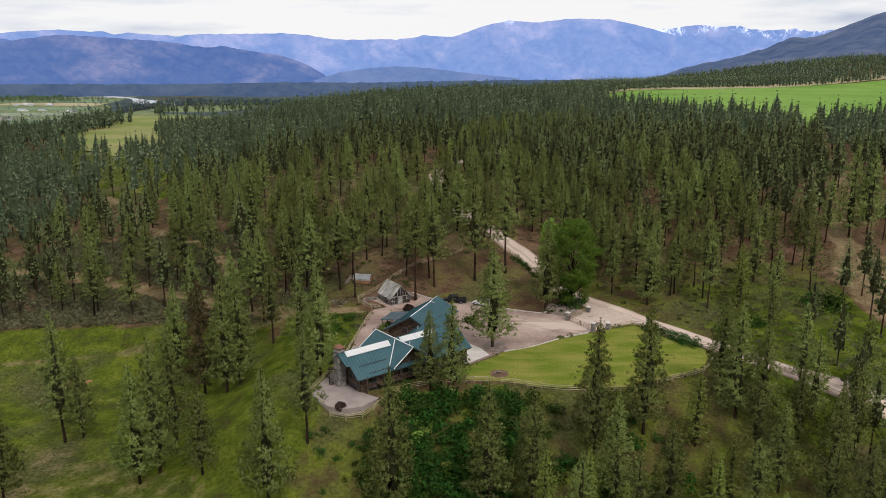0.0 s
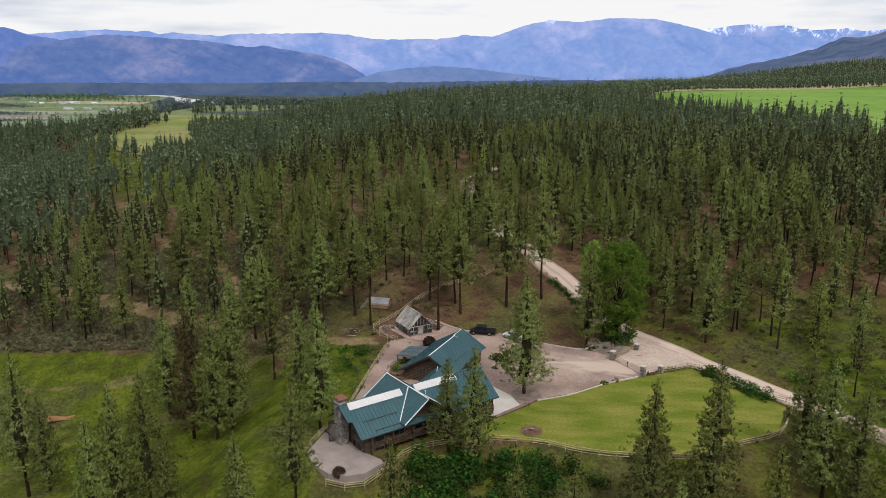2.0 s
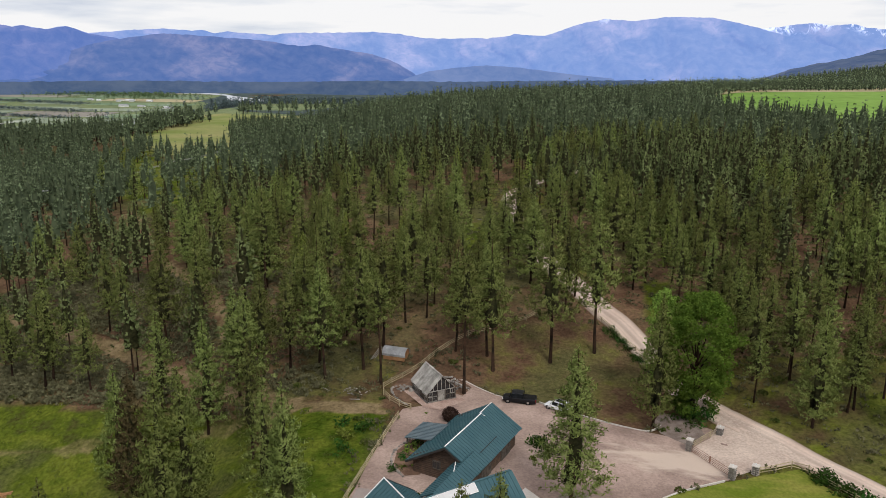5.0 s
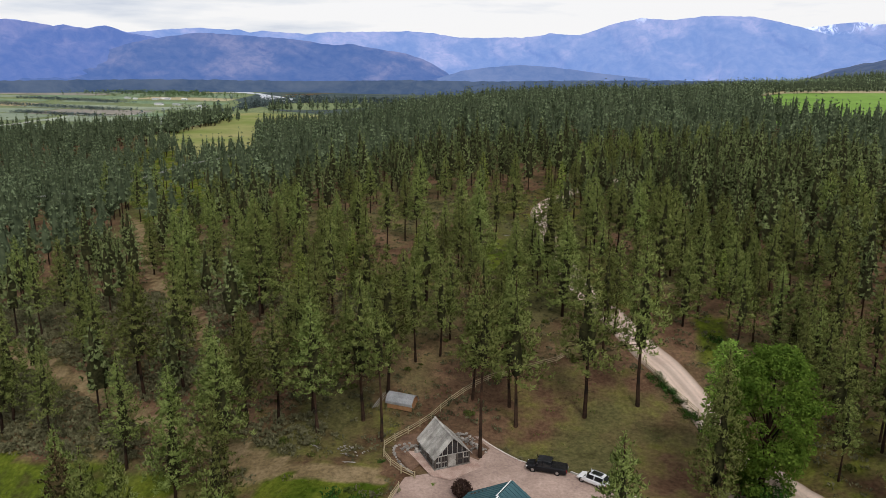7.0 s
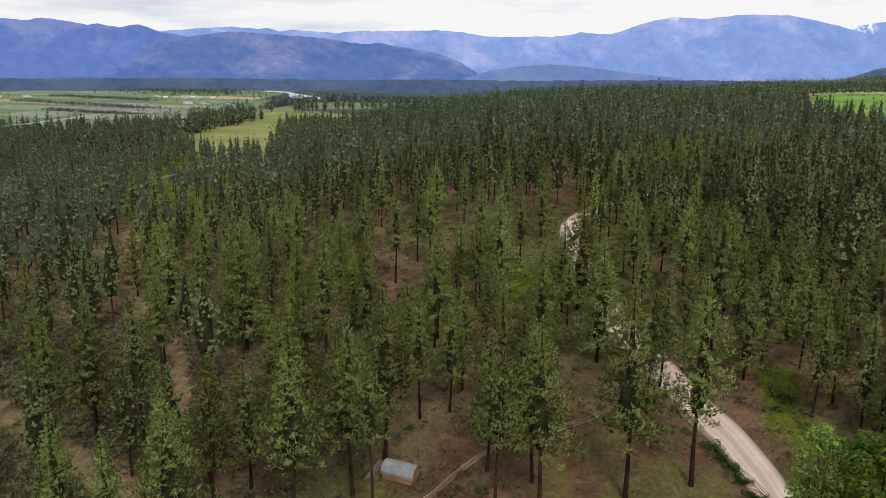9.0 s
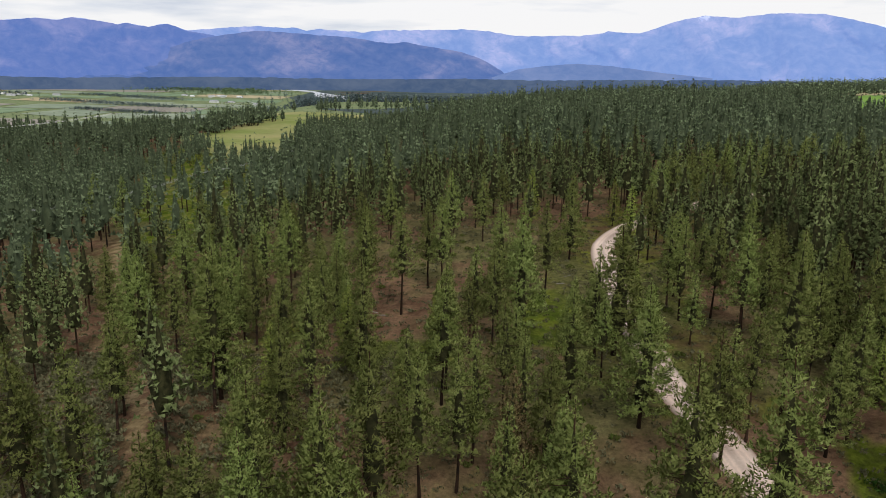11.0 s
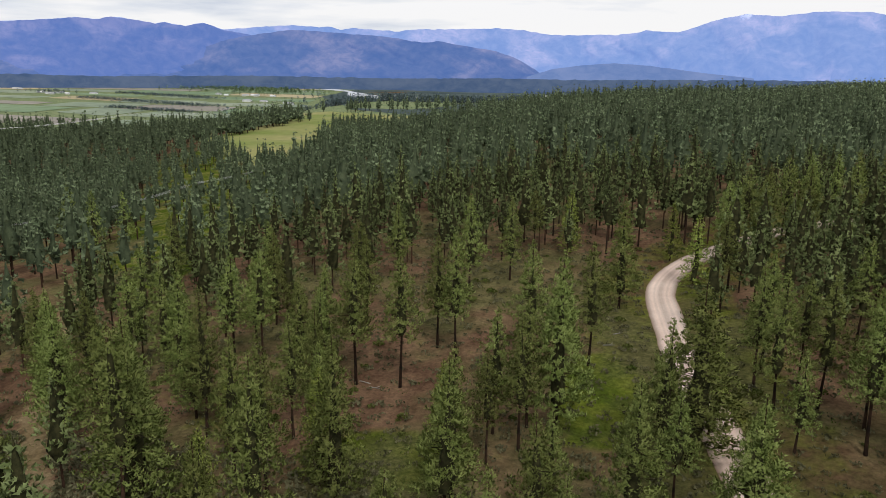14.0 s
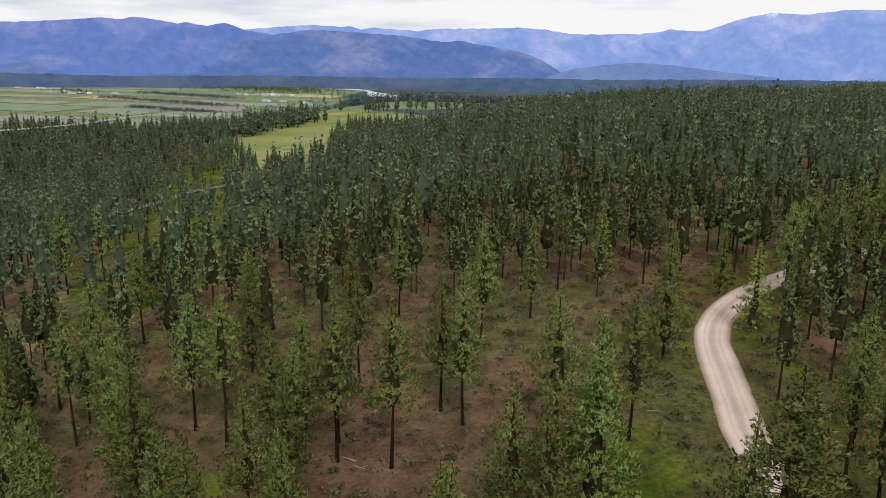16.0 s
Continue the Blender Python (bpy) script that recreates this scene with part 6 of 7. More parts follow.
# iron spiral stair beside the chimney
stair = thing("spiral_stair", (-20.3, 121.9, -0.82), 0, "dark iron spiral stair against the house", "stair")
part("pole", Geo().tube((0, 0, 0), (0, 0, 3.3), 0.06, 0.06, 8), M["iron"], stair)
for i in range(13):
    a = i * 0.45
    part("step", Geo().slab([(0, 0, 0.22 * i + 0.2), (0.75 * math.cos(a - 0.2), 0.75 * math.sin(a - 0.2), 0.22 * i + 0.2), (0.75 * math.cos(a + 0.2), 0.75 * math.sin(a + 0.2), 0.22 * i + 0.2)], 0.04), M["iron"], stair)
part("landing", Geo().box((0.5, 0.3, 3.1), (1.2, 1.0, 0.08)), M["iron"], stair)

# ---- greenhouse of old boards and windows ----
green = thing("greenhouse", (-12.5, 167.8, -0.74), 32.5, "rustic greenhouse of old windows with a grey board roof", "greenhouse")
GW, GL, GE, GR = 5.2, 6.1, 1.9, 4.5
posts = [(0, 0), (GW, 0), (0, GL), (GW, GL), (GW * 0.36, 0), (GW * 0.64, 0)]
for x, y in posts:
    part("post", Geo().box((x, y, GE / 2), (0.16, 0.16, GE)), M["frame_wood"], green)
rs = random.Random(4)


def glazed_wall(a, b, z0, z1, n_):
    """Old window sashes side by side between two plan points."""
    a, b = Vector((*a, 0)), Vector((*b, 0))
    d = (b - a) / n_
    ang = Matrix.Rotation(math.atan2(d.y, d.x), 3, "Z")
    for i in range(n_):
        c = a + d * (i + 0.5)
        w_, h_ = d.length - 0.06, z1 - z0
        for j, (lo, hi) in enumerate(((0.0, 0.48), (0.5, 1.0))):
            zc, hh = z0 + h_ * (lo + hi) / 2, h_ * (hi - lo)
            fr = Geo()
            for dx, dz, sx, sz in ((0, hh / 2 - 0.04, w_, 0.08), (0, -hh / 2 + 0.04, w_, 0.08), (-w_ / 2 + 0.04, 0, 0.08, hh), (w_ / 2 - 0.04, 0, 0.08, hh), (0, 0, 0.05, hh)):
                fr.box(Vector((c.x, c.y, zc)) + ang @ Vector((dx, 0, dz)), (sx, 0.09, sz), ang)
            s_ = part("sash", fr, M["boards"] if rs.random() < 0.55 else M["frame_wood"], green)
            part("pane", Geo().box((c.x, c.y, zc), (w_ - 0.14, 0.02, hh - 0.14), ang), M["dark_glass"], s_)


glazed_wall((0, GL), (0, 0), 0.1, GE, 6)
glazed_wall((0, 0), (GW * 0.36, 0), 0.1, GE, 2)
glazed_wall((GW * 0.64, 0), (GW, 0), 0.1, GE, 2)
glazed_wall((GW, 0), (GW, GL), 0.1, GE, 6)
glazed_wall((GW, GL), (0, GL), 0.1, GE, 5)
door = part("door", Geo().box((GW / 2, 0.02, 0.95), (1.2, 0.07, 1.85)), M["boards"], green, "grey plank door")
part("handle", Geo().box((GW / 2 + 0.45, -0.04, 0.95), (0.05, 0.06, 0.25)), M["iron"], door)
for y in (0, GL):
    gab = Geo()
    for i in range(7):
        x = GW * (i + 0.5) / 7
        h_ = (GR - GE) * (1 - abs(x - GW / 2) / (GW / 2)) * 0.92
        gab.box((x, y, GE + h_ / 2), (0.07, 0.09, h_))
    gab.box((GW / 2, y, GE), (GW, 0.12, 0.12))
    part("gable_frame", gab, M["boards"], green)
    tri_pane = Geo()
    tri_pane.add([(0.15, y, GE + 0.05), (GW - 0.15, y, GE + 0.05), (GW / 2, y, GR - 0.2), (0.15, y + 0.02, GE + 0.05), (GW - 0.15, y + 0.02, GE + 0.05), (GW / 2, y + 0.02, GR - 0.2)], [(0, 1, 2), (5, 4, 3), (0, 3, 4, 1), (1, 4, 5, 2), (2, 5, 3, 0)])
    part("pane", tri_pane, M["dark_glass"], green)
slope = math.atan((GR - GE) / (GW / 2))
for side in (-1, 1):
    for i in range(13):
        y = -0.45 + (GL + 0.9) * (i + 0.5) / 13
        l_ = math.hypot(GR - GE, GW / 2) + 0.45 + rs.uniform(-0.06, 0.1)
        mid_ = l_ / 2
        part("roof_board", Geo().box((GW / 2 + side * mid_ * math.cos(slope), y, GR - mid_ * math.sin(slope) + 0.04 + rs.uniform(0, 0.02)), (l_, (GL + 0.9) / 13 - 0.03, 0.05), Matrix.Rotation(side * slope, 3, "Y")), M["boards"], green)
part("ridge_board", Geo().box((GW / 2, GL / 2, GR + 0.09), (0.3, GL + 0.9, 0.06)), M["boards"], green)
part("stone_footing", Geo().box((GW / 2, GL / 2, -0.05), (GW + 0.35, GL + 0.35, 0.3)), M["stone"], green)

# ---- small shed with a rounded metal roof ----
shed = thing("garden_shed", (-20.9, 184.4, gz(-20.9, 184.4) - 0.1), -12, "small tan shed with a rounded galvanised roof", "shed")
SLN, SW = 4.2, 2.6
wallg = Geo()
for x in (-SLN / 2, SLN / 2):
    arc = [(-SW / 2, 0), (SW / 2, 0)] + [(SW / 2 * math.cos(t), 0.9 + 1.15 * math.sin(t)) for t in np.linspace(0, math.pi, 9)]
    wallg.add([(x, p[0], p[1]) for p in arc] + [(x + 0.08, p[0], p[1]) for p in arc], [tuple(range(11)), tuple(range(21, 10, -1))] + [(i, i + 11, (i + 1) % 11 + 11, (i + 1) % 11) for i in range(11)])
part("end_walls", wallg, M["shed_wood"], shed)
for y in (-SW / 2, SW / 2):
    part("side_wall", Geo().box((0, y, 0.5), (SLN, 0.08, 1.0)), M["shed_wood"], shed)
ts = np.linspace(-0.12, math.pi + 0.12, 11)
for i in range(6):
    sheet = Geo()
    x0 = -SLN / 2 - 0.25 + (SLN + 0.5) * i / 6
    x1 = x0 + (SLN + 0.5) / 6 + 0.01
    arc = []
    for t0 in ts:
        for x_, lift_ in ((x0, 0.0), (x1, 0.0), (x1, -0.03), (x0, -0.03)):
            arc.append((x_, (1.42 + lift_) * math.cos(t0), 0.92 + (1.26 + lift_) * math.sin(t0)))
    sheet.add(arc, [(k * 4 + j, k * 4 + (j + 1) % 4, k * 4 + 4 + (j + 1) % 4, k * 4 + 4 + j) for k in range(len(ts) - 1) for j in range(4)] + [(0, 1, 2, 3), (len(arc) - 1, len(arc) - 2, len(arc) - 3, len(arc) - 4)])
    sheet.box((x0, 0, 2.18), (0.04, 0.6, 0.05))
    part("roof_sheet", sheet, M["galvanised"], shed)
part("door", Geo().box((SLN / 2 + 0.1, 0, 0.85), (0.06, 1.0, 1.6)), M["shed_wood"], shed, "plank shed door")
poles = thing("leaning_poles", (-24.6, 184.2, gz(-24.6, 184.2)), 0, "pale peeled poles leaning together", "poles")
for dx in (-0.3, 0.0, 0.35):
    part("pole", Geo().tube((dx - 0.6, -1.2 + dx, 0), (dx + 0.7, 1.3, 1.6), 0.07, 0.05, 6), M["boards"], poles)

# ---- fences ----
POST = Geo().tube((0, 0, -0.35), (0, 0, 1.25), 0.085, 0.075, 7).mesh("post")
POST.materials.append(M["rail"])
RAIL = Geo().tube((0, 0, 0), (1, 0, 0), 0.058, 0.05, 6).mesh("rail")
RAIL.materials.append(M["rail"])


def rail_fence(line, label, seed, heights=(0.38, 0.74, 1.08), lift=0.0):
    """A split-rail fence: posts 2.4 m apart, rails between them."""
    r = random.Random(seed)
    pts = smooth_line(line, 0.4)
    picked, run = [pts[0]], 0.0
    for a, b in zip(pts, pts[1:]):
        run += math.hypot(b[0] - a[0], b[1] - a[1])
        if run > 2.4:
            picked.append(b)
            run = 0.0
    fence = thing("rail_fence", (picked[0][0], picked[0][1], gz(*picked[0])), 0, label, "fence")
    base = Vector((picked[0][0], picked[0][1], gz(*picked[0])))
    spots = [Vector((x, y, gz(x, y) + lift)) - base for x, y in picked]
    for p in spots:
        ob = part("post", POST, None, fence)
        ob.location = p
        ob.rotation_euler = (r.uniform(-0.03, 0.03), r.uniform(-0.03, 0.03), r.uniform(0, 6))
    for p, q_ in zip(spots, spots[1:]):
        for h in heights:
            a, b = p + Vector((0, 0, h + r.uniform(-0.04, 0.04))), q_ + Vector((0, 0, h + r.uniform(-0.04, 0.04)))
            d = b - a
            ob = part("rail", RAIL, None, fence)
            ob.matrix_local = Matrix.LocRotScale(a - d * 0.03, d.to_track_quat("X", "Z"), (d.length * 1.06, 1, 1))
    return fence


rail_fence([(-18.8, 112.0), (-16.5, 111.6), (-13.4, 112.2), (-10.5, 115.4), (-7.6, 119.6), (-2.4, 122.0), (4.7, 123.6), (11.9, 122.8), (16.7, 121.0), (22, 120.3), (27.7, 120.4), (34.2, 120.9), (41.2, 124.2), (48.6, 127.8), (54.2, 136.6)],
           "pale split-rail fence along the lawn's lower edge", 1)
rail_fence([(36.6, 151.9), (38.8, 152.8), (42.8, 154.2), (44.9, 149.8), (48.0, 145.0), (51.2, 141.4), (55.0, 138.6), (61, 130.6), (68.6, 123.2), (78, 117.0)], "grey split-rail fence beside the road", 2)
rail_fence([(-23.2, 118.4), (-22.2, 123.5), (-19.8, 131.1), (-18.7, 142.1), (-17.1, 157.9), (-16.2, 164.4)], "split-rail fence along the gravel drive", 3)
rail_fence([(-14.9, 165.3), (-18.1, 167.3), (-20.7, 170.8), (-20.9, 173.6), (-18.0, 178.2), (-15.8, 181.4), (-13.0, 186.2), (-8, 191.6), (0.3, 195.9), (3.6, 197.6), (6.0, 200)], "pale split-rail fence curving round the greenhouse", 4)
rail_fence([(14.5, 204.4), (19.4, 196.8), (21.8, 193.1), (25.6, 187.9), (28.6, 181.5), (30.4, 175)], "dark split-rail fence between road and grass", 5)
rail_fence([(28.6, 158.0), (30.4, 160.0), (32.2, 161.9), (34.6, 164.6)], "short split-rail wing fence at the gate", 6)

# gate pillars and gate
for x, y, h in ((28.2, 157.4, 1.9), (32.5, 150.2, 1.9), (36.1, 151.9, 1.35), (33.9, 162.9, 1.35)):
    pil = thing("gate_pillar", (x, y, gz(x, y)), 60, "stone gate pillar with a pale capstone", "pillar", "pillars of the gateway")
    part("core", Geo().box((0, 0, h / 2 - 0.2), (0.72, 0.72, h + 0.4)), M["stone"], pil)
    st = Geo()
    for k in range(int(h / 0.3)):
        for side in range(4):
            for f in (-0.25, 0.08, 0.33):
                px, py = ((-0.36, f), (0.36, f), (f, -0.36), (f, 0.36))[side]
                st.rock((px, py, 0.15 + 0.3 * k), rs.uniform(0.28, 0.4), rs)
    tagged(part("stone_facing", st, M["stone"], pil), kind="stuff")
    part("capstone", Geo().box((0, 0, h + 0.06), (0.98, 0.98, 0.14)), M["concrete"], pil)
    part("lantern", Geo().tube((0, 0, h + 0.13), (0, 0, h + 0.42), 0.1, 0.07, 6), M["flashing"], pil, "small white lantern")
gate = thing("metal_gate", (28.2, 157.4, gz(28.2, 157.4)), math.degrees(math.atan2(-7.2, 4.3)), "rusty brown two-leaf farm gate, closed", "gate")
for x0 in (0.55, 4.25):
    leaf = part("gate_frame", Geo().tube((x0, 0, 0.25), (x0, 0, 1.35), 0.05, 0.05, 6).tube((x0 + 3.55, 0, 0.25), (x0 + 3.55, 0, 1.35), 0.05, 0.05, 6), M["rust"], gate)
    for z in (0.28, 0.5, 0.75, 1.02, 1.32):
        part("bar", Geo().tube((x0, 0, z), (x0 + 3.55, 0, z), 0.03, 0.03, 6), M["rust"], leaf)


# ---- vehicles ----
def loft(sections):
    """A shell through cross-sections; each is x and a ring of (y, z)."""
    geo = Geo()
    k = len(sections[0][1])
    verts = [(x, y, z) for x, ring in sections for y, z in ring]
    faces = [(i * k + j, i * k + (j + 1) % k, (i + 1) * k + (j + 1) % k, (i + 1) * k + j) for i in range(len(sections) - 1) for j in range(k)]
    faces += [tuple(range(k - 1, -1, -1)), tuple(range((len(sections) - 1) * k, len(sections) * k))]
    geo.add(verts, faces)
    return geo


def ring(w, z0, z1, tuck=0.12):
    return [(-w + 0.06, z0), (w - 0.06, z0), (w, z0 + 0.15), (w, z1 - 0.18), (w - tuck, z1), (-w + tuck, z1), (-w, z1 - 0.18), (-w, z0 + 0.15)]


def car(name, place, turn, label, category, length, width, belt, top, cab, paint, bed=None, wheel=0.36):
    """A car that faces +x: lower body, cab with glass all round, wheels, lamps, bumpers."""
    ob = thing(name, place, turn, label, category)
    w, h = width / 2, length / 2
    hood = belt - 0.02
    body = loft([(-h, ring(w - 0.06, 0.42, belt - 0.06)), (-h + 0.2, ring(w, 0.34, belt)), (cab[0], ring(w, 0.32, belt)), (cab[1], ring(w, 0.32, hood + 0.02)),
                 (h - 0.9, ring(w, 0.33, hood - 0.06, 0.2)), (h - 0.2, ring(w - 0.05, 0.36, hood - 0.16, 0.25)), (h, ring(w - 0.16, 0.42, hood - 0.30, 0.2))])
    part("body", body, paint, ob)
    rake0, rake1 = (0.12, 0.55) if bed else (0.45, 0.85)
    c0, c1 = cab
    roof_ring = lambda ww, z: [(-ww, belt - 0.03), (ww, belt - 0.03), (ww - 0.14, z - 0.1), (ww - 0.26, z), (-ww + 0.26, z), (-ww + 0.14, z - 0.1)]
    part("glasshouse", loft([(c0, [(y, belt - 0.03 + (z - belt) * 0.02) for y, z in roof_ring(w - 0.05, top)]), (c0 + rake0, roof_ring(w - 0.05, top - 0.06)), ((c0 + c1) / 2, roof_ring(w - 0.05, top)), (c1 - rake1, roof_ring(w - 0.05, top - 0.05)), (c1, [(y, belt - 0.03 + (z - belt) * 0.02) for y, z in roof_ring(w - 0.05, top)])]), M["dark_glass"], ob, "dark tinted windows")
    part("roof_panel", loft([(c0 + rake0 - 0.03, [(-w + 0.24, top - 0.1), (w - 0.24, top - 0.1), (w - 0.3, top - 0.02), (-w + 0.3, top - 0.02)]), ((c0 + c1) / 2, [(-w + 0.2, top - 0.06), (w - 0.2, top - 0.06), (w - 0.28, top + 0.03), (-w + 0.28, top + 0.03)]), (c1 - rake1 + 0.05, [(-w + 0.24, top - 0.1), (w - 0.24, top - 0.1), (w - 0.3, top - 0.02), (-w + 0.3, top - 0.02)])]), paint, ob)
    for s in (-1, 1):
        for x in (c0 + rake0 * 0.6, (c0 + c1) / 2, c1 - rake1 * 0.5):
            part("pillar", Geo().box((x, s * (w - 0.13), (belt + top) / 2 - 0.03), (0.1, 0.06, top - belt - 0.05), Matrix.Rotation(s * 0.24, 3, "X")), paint, ob)
        part("mirror", Geo().box((c1 - 0.35, s * (w + 0.1), belt + 0.06), (0.14, 0.22, 0.18)), paint, ob)
        part("headlight", Geo().box((h - 0.12, s * (w - 0.28), hood - 0.36), (0.2, 0.36, 0.16)), M["lamp_clear"], ob)
        part("taillight", Geo().box((-h + 0.05, s * (w - 0.12), belt - 0.28), (0.12, 0.16, 0.36)), M["lamp_red"], ob)
        for x in (-h + 0.23 * length, h - 0.17 * length):
            y = s * (w - 0.13)
            wh = part("wheel", Geo().tube((x, y - 0.12, wheel), (x, y + 0.12, wheel), wheel + 0.03, wheel + 0.03, 18), M["tyre"], ob)
            part("rim", Geo().tube((x, y + s * 0.10, wheel), (x, y + s * 0.135, wheel), wheel * 0.62, wheel * 0.55, 10), M["rim"], wh)
    part("bumper", Geo().box((h - 0.02, 0, 0.5), (0.16, width - 0.3, 0.22)), M["chrome"] if bed else paint, ob)
    part("bumper", Geo().box((-h + 0.0, 0, 0.55), (0.16, width - 0.2, 0.2)), M["chrome"] if bed else paint, ob)
    part("grille", Geo().box((h - 0.02, 0, hood - 0.4), (0.1, width * 0.5, 0.22)), M["iron"], ob)
    if bed:
        part("bed_cover", Geo().box(((bed[0] + bed[1]) / 2, 0, belt + 0.02), (bed[1] - bed[0], width - 0.28, 0.05)), M["tyre"], ob, "black bed cover")
        part("tailgate", Geo().box((-h + 0.02, 0, belt - 0.3), (0.06, width - 0.5, 0.5)), paint, ob)
    else:
        part("sunroof", Geo().box(((c0 + c1) / 2 - 0.1, 0, top + 0.035), (1.5, width - 0.9, 0.02)), M["dark_glass"], ob, "dark glass sunroof")
        for s in (-1, 1):
            part("roof_rail", Geo().tube((c0 + 0.6, s * (w - 0.3), top + 0.06), (c1 - 0.9, s * (w - 0.3), top + 0.06), 0.025, 0.025, 5), M["iron"], ob)
    return ob


car("pickup_truck", (2.9, 170.6, gz(2.9, 170.6) + 0.14), 173, "black crew-cab pickup truck parked on the gravel", "truck", 5.7, 2.0, 1.12, 1.92, (-0.75, 1.75), M["black_paint"], bed=(-2.7, -0.8), wheel=0.39)
car("suv", (9.3, 168.5, gz(9.3, 168.5) + 0.14), 150, "white SUV parked on the gravel behind the pickup", "car", 4.4, 1.82, 1.0, 1.62, (-2.0, 1.25), M["white_paint"])


# ---- stones and loose things ----
def rock_heap(x, y, count, reach, label, lo=0.25, hi=0.7):
    heap = thing("rock_pile", (x, y, gz(x, y) + 0.1), 0, label, "rocks")
    for _ in range(count):
        a, d = rs.uniform(0, 6.28), reach * rs.random() ** 0.5
        s_ = rs.uniform(lo, hi)
        part("rock", Geo().rock((d * math.cos(a), d * math.sin(a) * 0.6, max(0.05, 0.45 * (1 - d / reach)) + s_ * 0.2), s_, rs), M["stone"], heap)
    return heap


rock_heap(-16.9, 173.0, 34, 1.9, "heap of pale and reddish fieldstones by the greenhouse")
rock_heap(-8.6, 176.4, 30, 1.7, "heap of pinkish fieldstones behind the greenhouse")
rock_heap(-7.2, 174.4, 22, 1.3, "pile of split rocks at the foot of a pine")
rock_heap(-10.2, 177.6, 30, 1.9, "heap of grey and reddish rocks behind the greenhouse")
rock_heap(-25.4, 171.0, 40, 2.6, "flat ring of grey stones in the grass", 0.15, 0.4)
rock_heap(10.5, 127.1, 10, 1.1, "stump and stones in a mulch ring on the lawn", 0.2, 0.5)


def stone_kerb(line, label, seed):
    r = random.Random(seed)
    kerb = thing("stone_edging", (0, 0, 0), 0, label, "edging")
    for i, (x, y) in enumerate(smooth_line(line, 0.55)):
        part("stone", Geo().rock((x, y, gz(x, y) + 0.24), r.uniform(0.4, 0.6), r), M["stone"], kerb)
    return kerb


stone_kerb([(-15.6, 166.6), (-17.6, 168.6), (-19.2, 171.4), (-19.4, 173.4), (-17.6, 174.6)], "curved stone edging of a garden bed", 1)
def edging(line, label):
    """A thin continuous edging strip let into the ground."""
    pts = smooth_line(line, 0.8)
    v, faces = [], []
    for i, (x, y) in enumerate(pts):
        a, b = pts[max(0, i - 1)], pts[min(len(pts) - 1, i + 1)]
        n = Vector((b[1] - a[1], a[0] - b[0])).normalized() * 0.07
        z = gz(x, y)
        v += [(x - n.x, y - n.y, z - 0.1), (x - n.x, y - n.y, z + 0.27), (x + n.x, y + n.y, z + 0.27), (x + n.x, y + n.y, z - 0.1)]
    for i in range(len(pts) - 1):
        k = i * 4
        faces += [(k + j, k + j + 1, k + j + 5, k + j + 4) for j in range(3)]
    n = len(v)
    faces += [(0, 1, 2, 3), (n - 1, n - 2, n - 3, n - 4)]
    strip = Geo()
    strip.add(v, faces)
    return tagged(part("lawn_edging", strip, M["concrete"]), label, "edging")


edging([(12.2, 138.2), (18.2, 141.0), (25.2, 146.0), (31.4, 149.4)], "thin pale edging between drive and lawn")
edging([(6.2, 170.9), (12, 167.4), (18.4, 164.2), (23, 162.8), (25.4, 165)], "thin pale edging along the back lawn")
stone_kerb([(-13.4, 155.0), (-15.0, 151.6), (-14.8, 147.8), (-12.6, 144.6)], "curved stone edging of the bed beside the garage", 5)
edging([(-7.6, 178.0), (-4.6, 175.4), (-1.0, 172.6), (1.0, 171.9)], "pale timber edging by the parking place")
patch("garden_bed", [(-15.8, 166.9), (-18.8, 171), (-19, 173.4), (-16.6, 174.2), (-14.4, 170.4)], M["soil"], 0.21, "brown garden bed beside the greenhouse", "garden bed", 2)
patch("garden_bed_garage", [(-13.2, 155), (-14.7, 151.6), (-14.5, 147.8), (-12.4, 144.9), (-10.4, 145.4), (-9.4, 149), (-8.6, 153), (-9.5, 156)], M["soil"], 0.22, "brown planted bed along the garage wall", "garden bed", 2)
patch("garden_bed_drive", [(24.8, 162.2), (28.2, 158.9), (31.6, 162.4), (31, 168), (26, 169.5), (24.4, 166)], M["soil_grey"], 0.21, "grey mulched bed round the leafy tree", "garden bed", 2)
patch("garden_bed_pine", [(8.4, 138.2), (10.6, 137.8), (13, 139.6), (12.4, 143.4), (9.4, 143.6), (7.6, 141)], M["soil_grey"], 0.26, "grey mulched island round a pine", "garden bed", 2)
ringv = [(10.5 + 1.75 * math.cos(t), 127.1 + 1.75 * math.sin(t)) for t in np.linspace(0, 6.28, 16)[:-1]]
patch("mulch_ring", ringv, M["soil"], 0.2, "brown mulch circle in the lawn", "garden bed", 2)


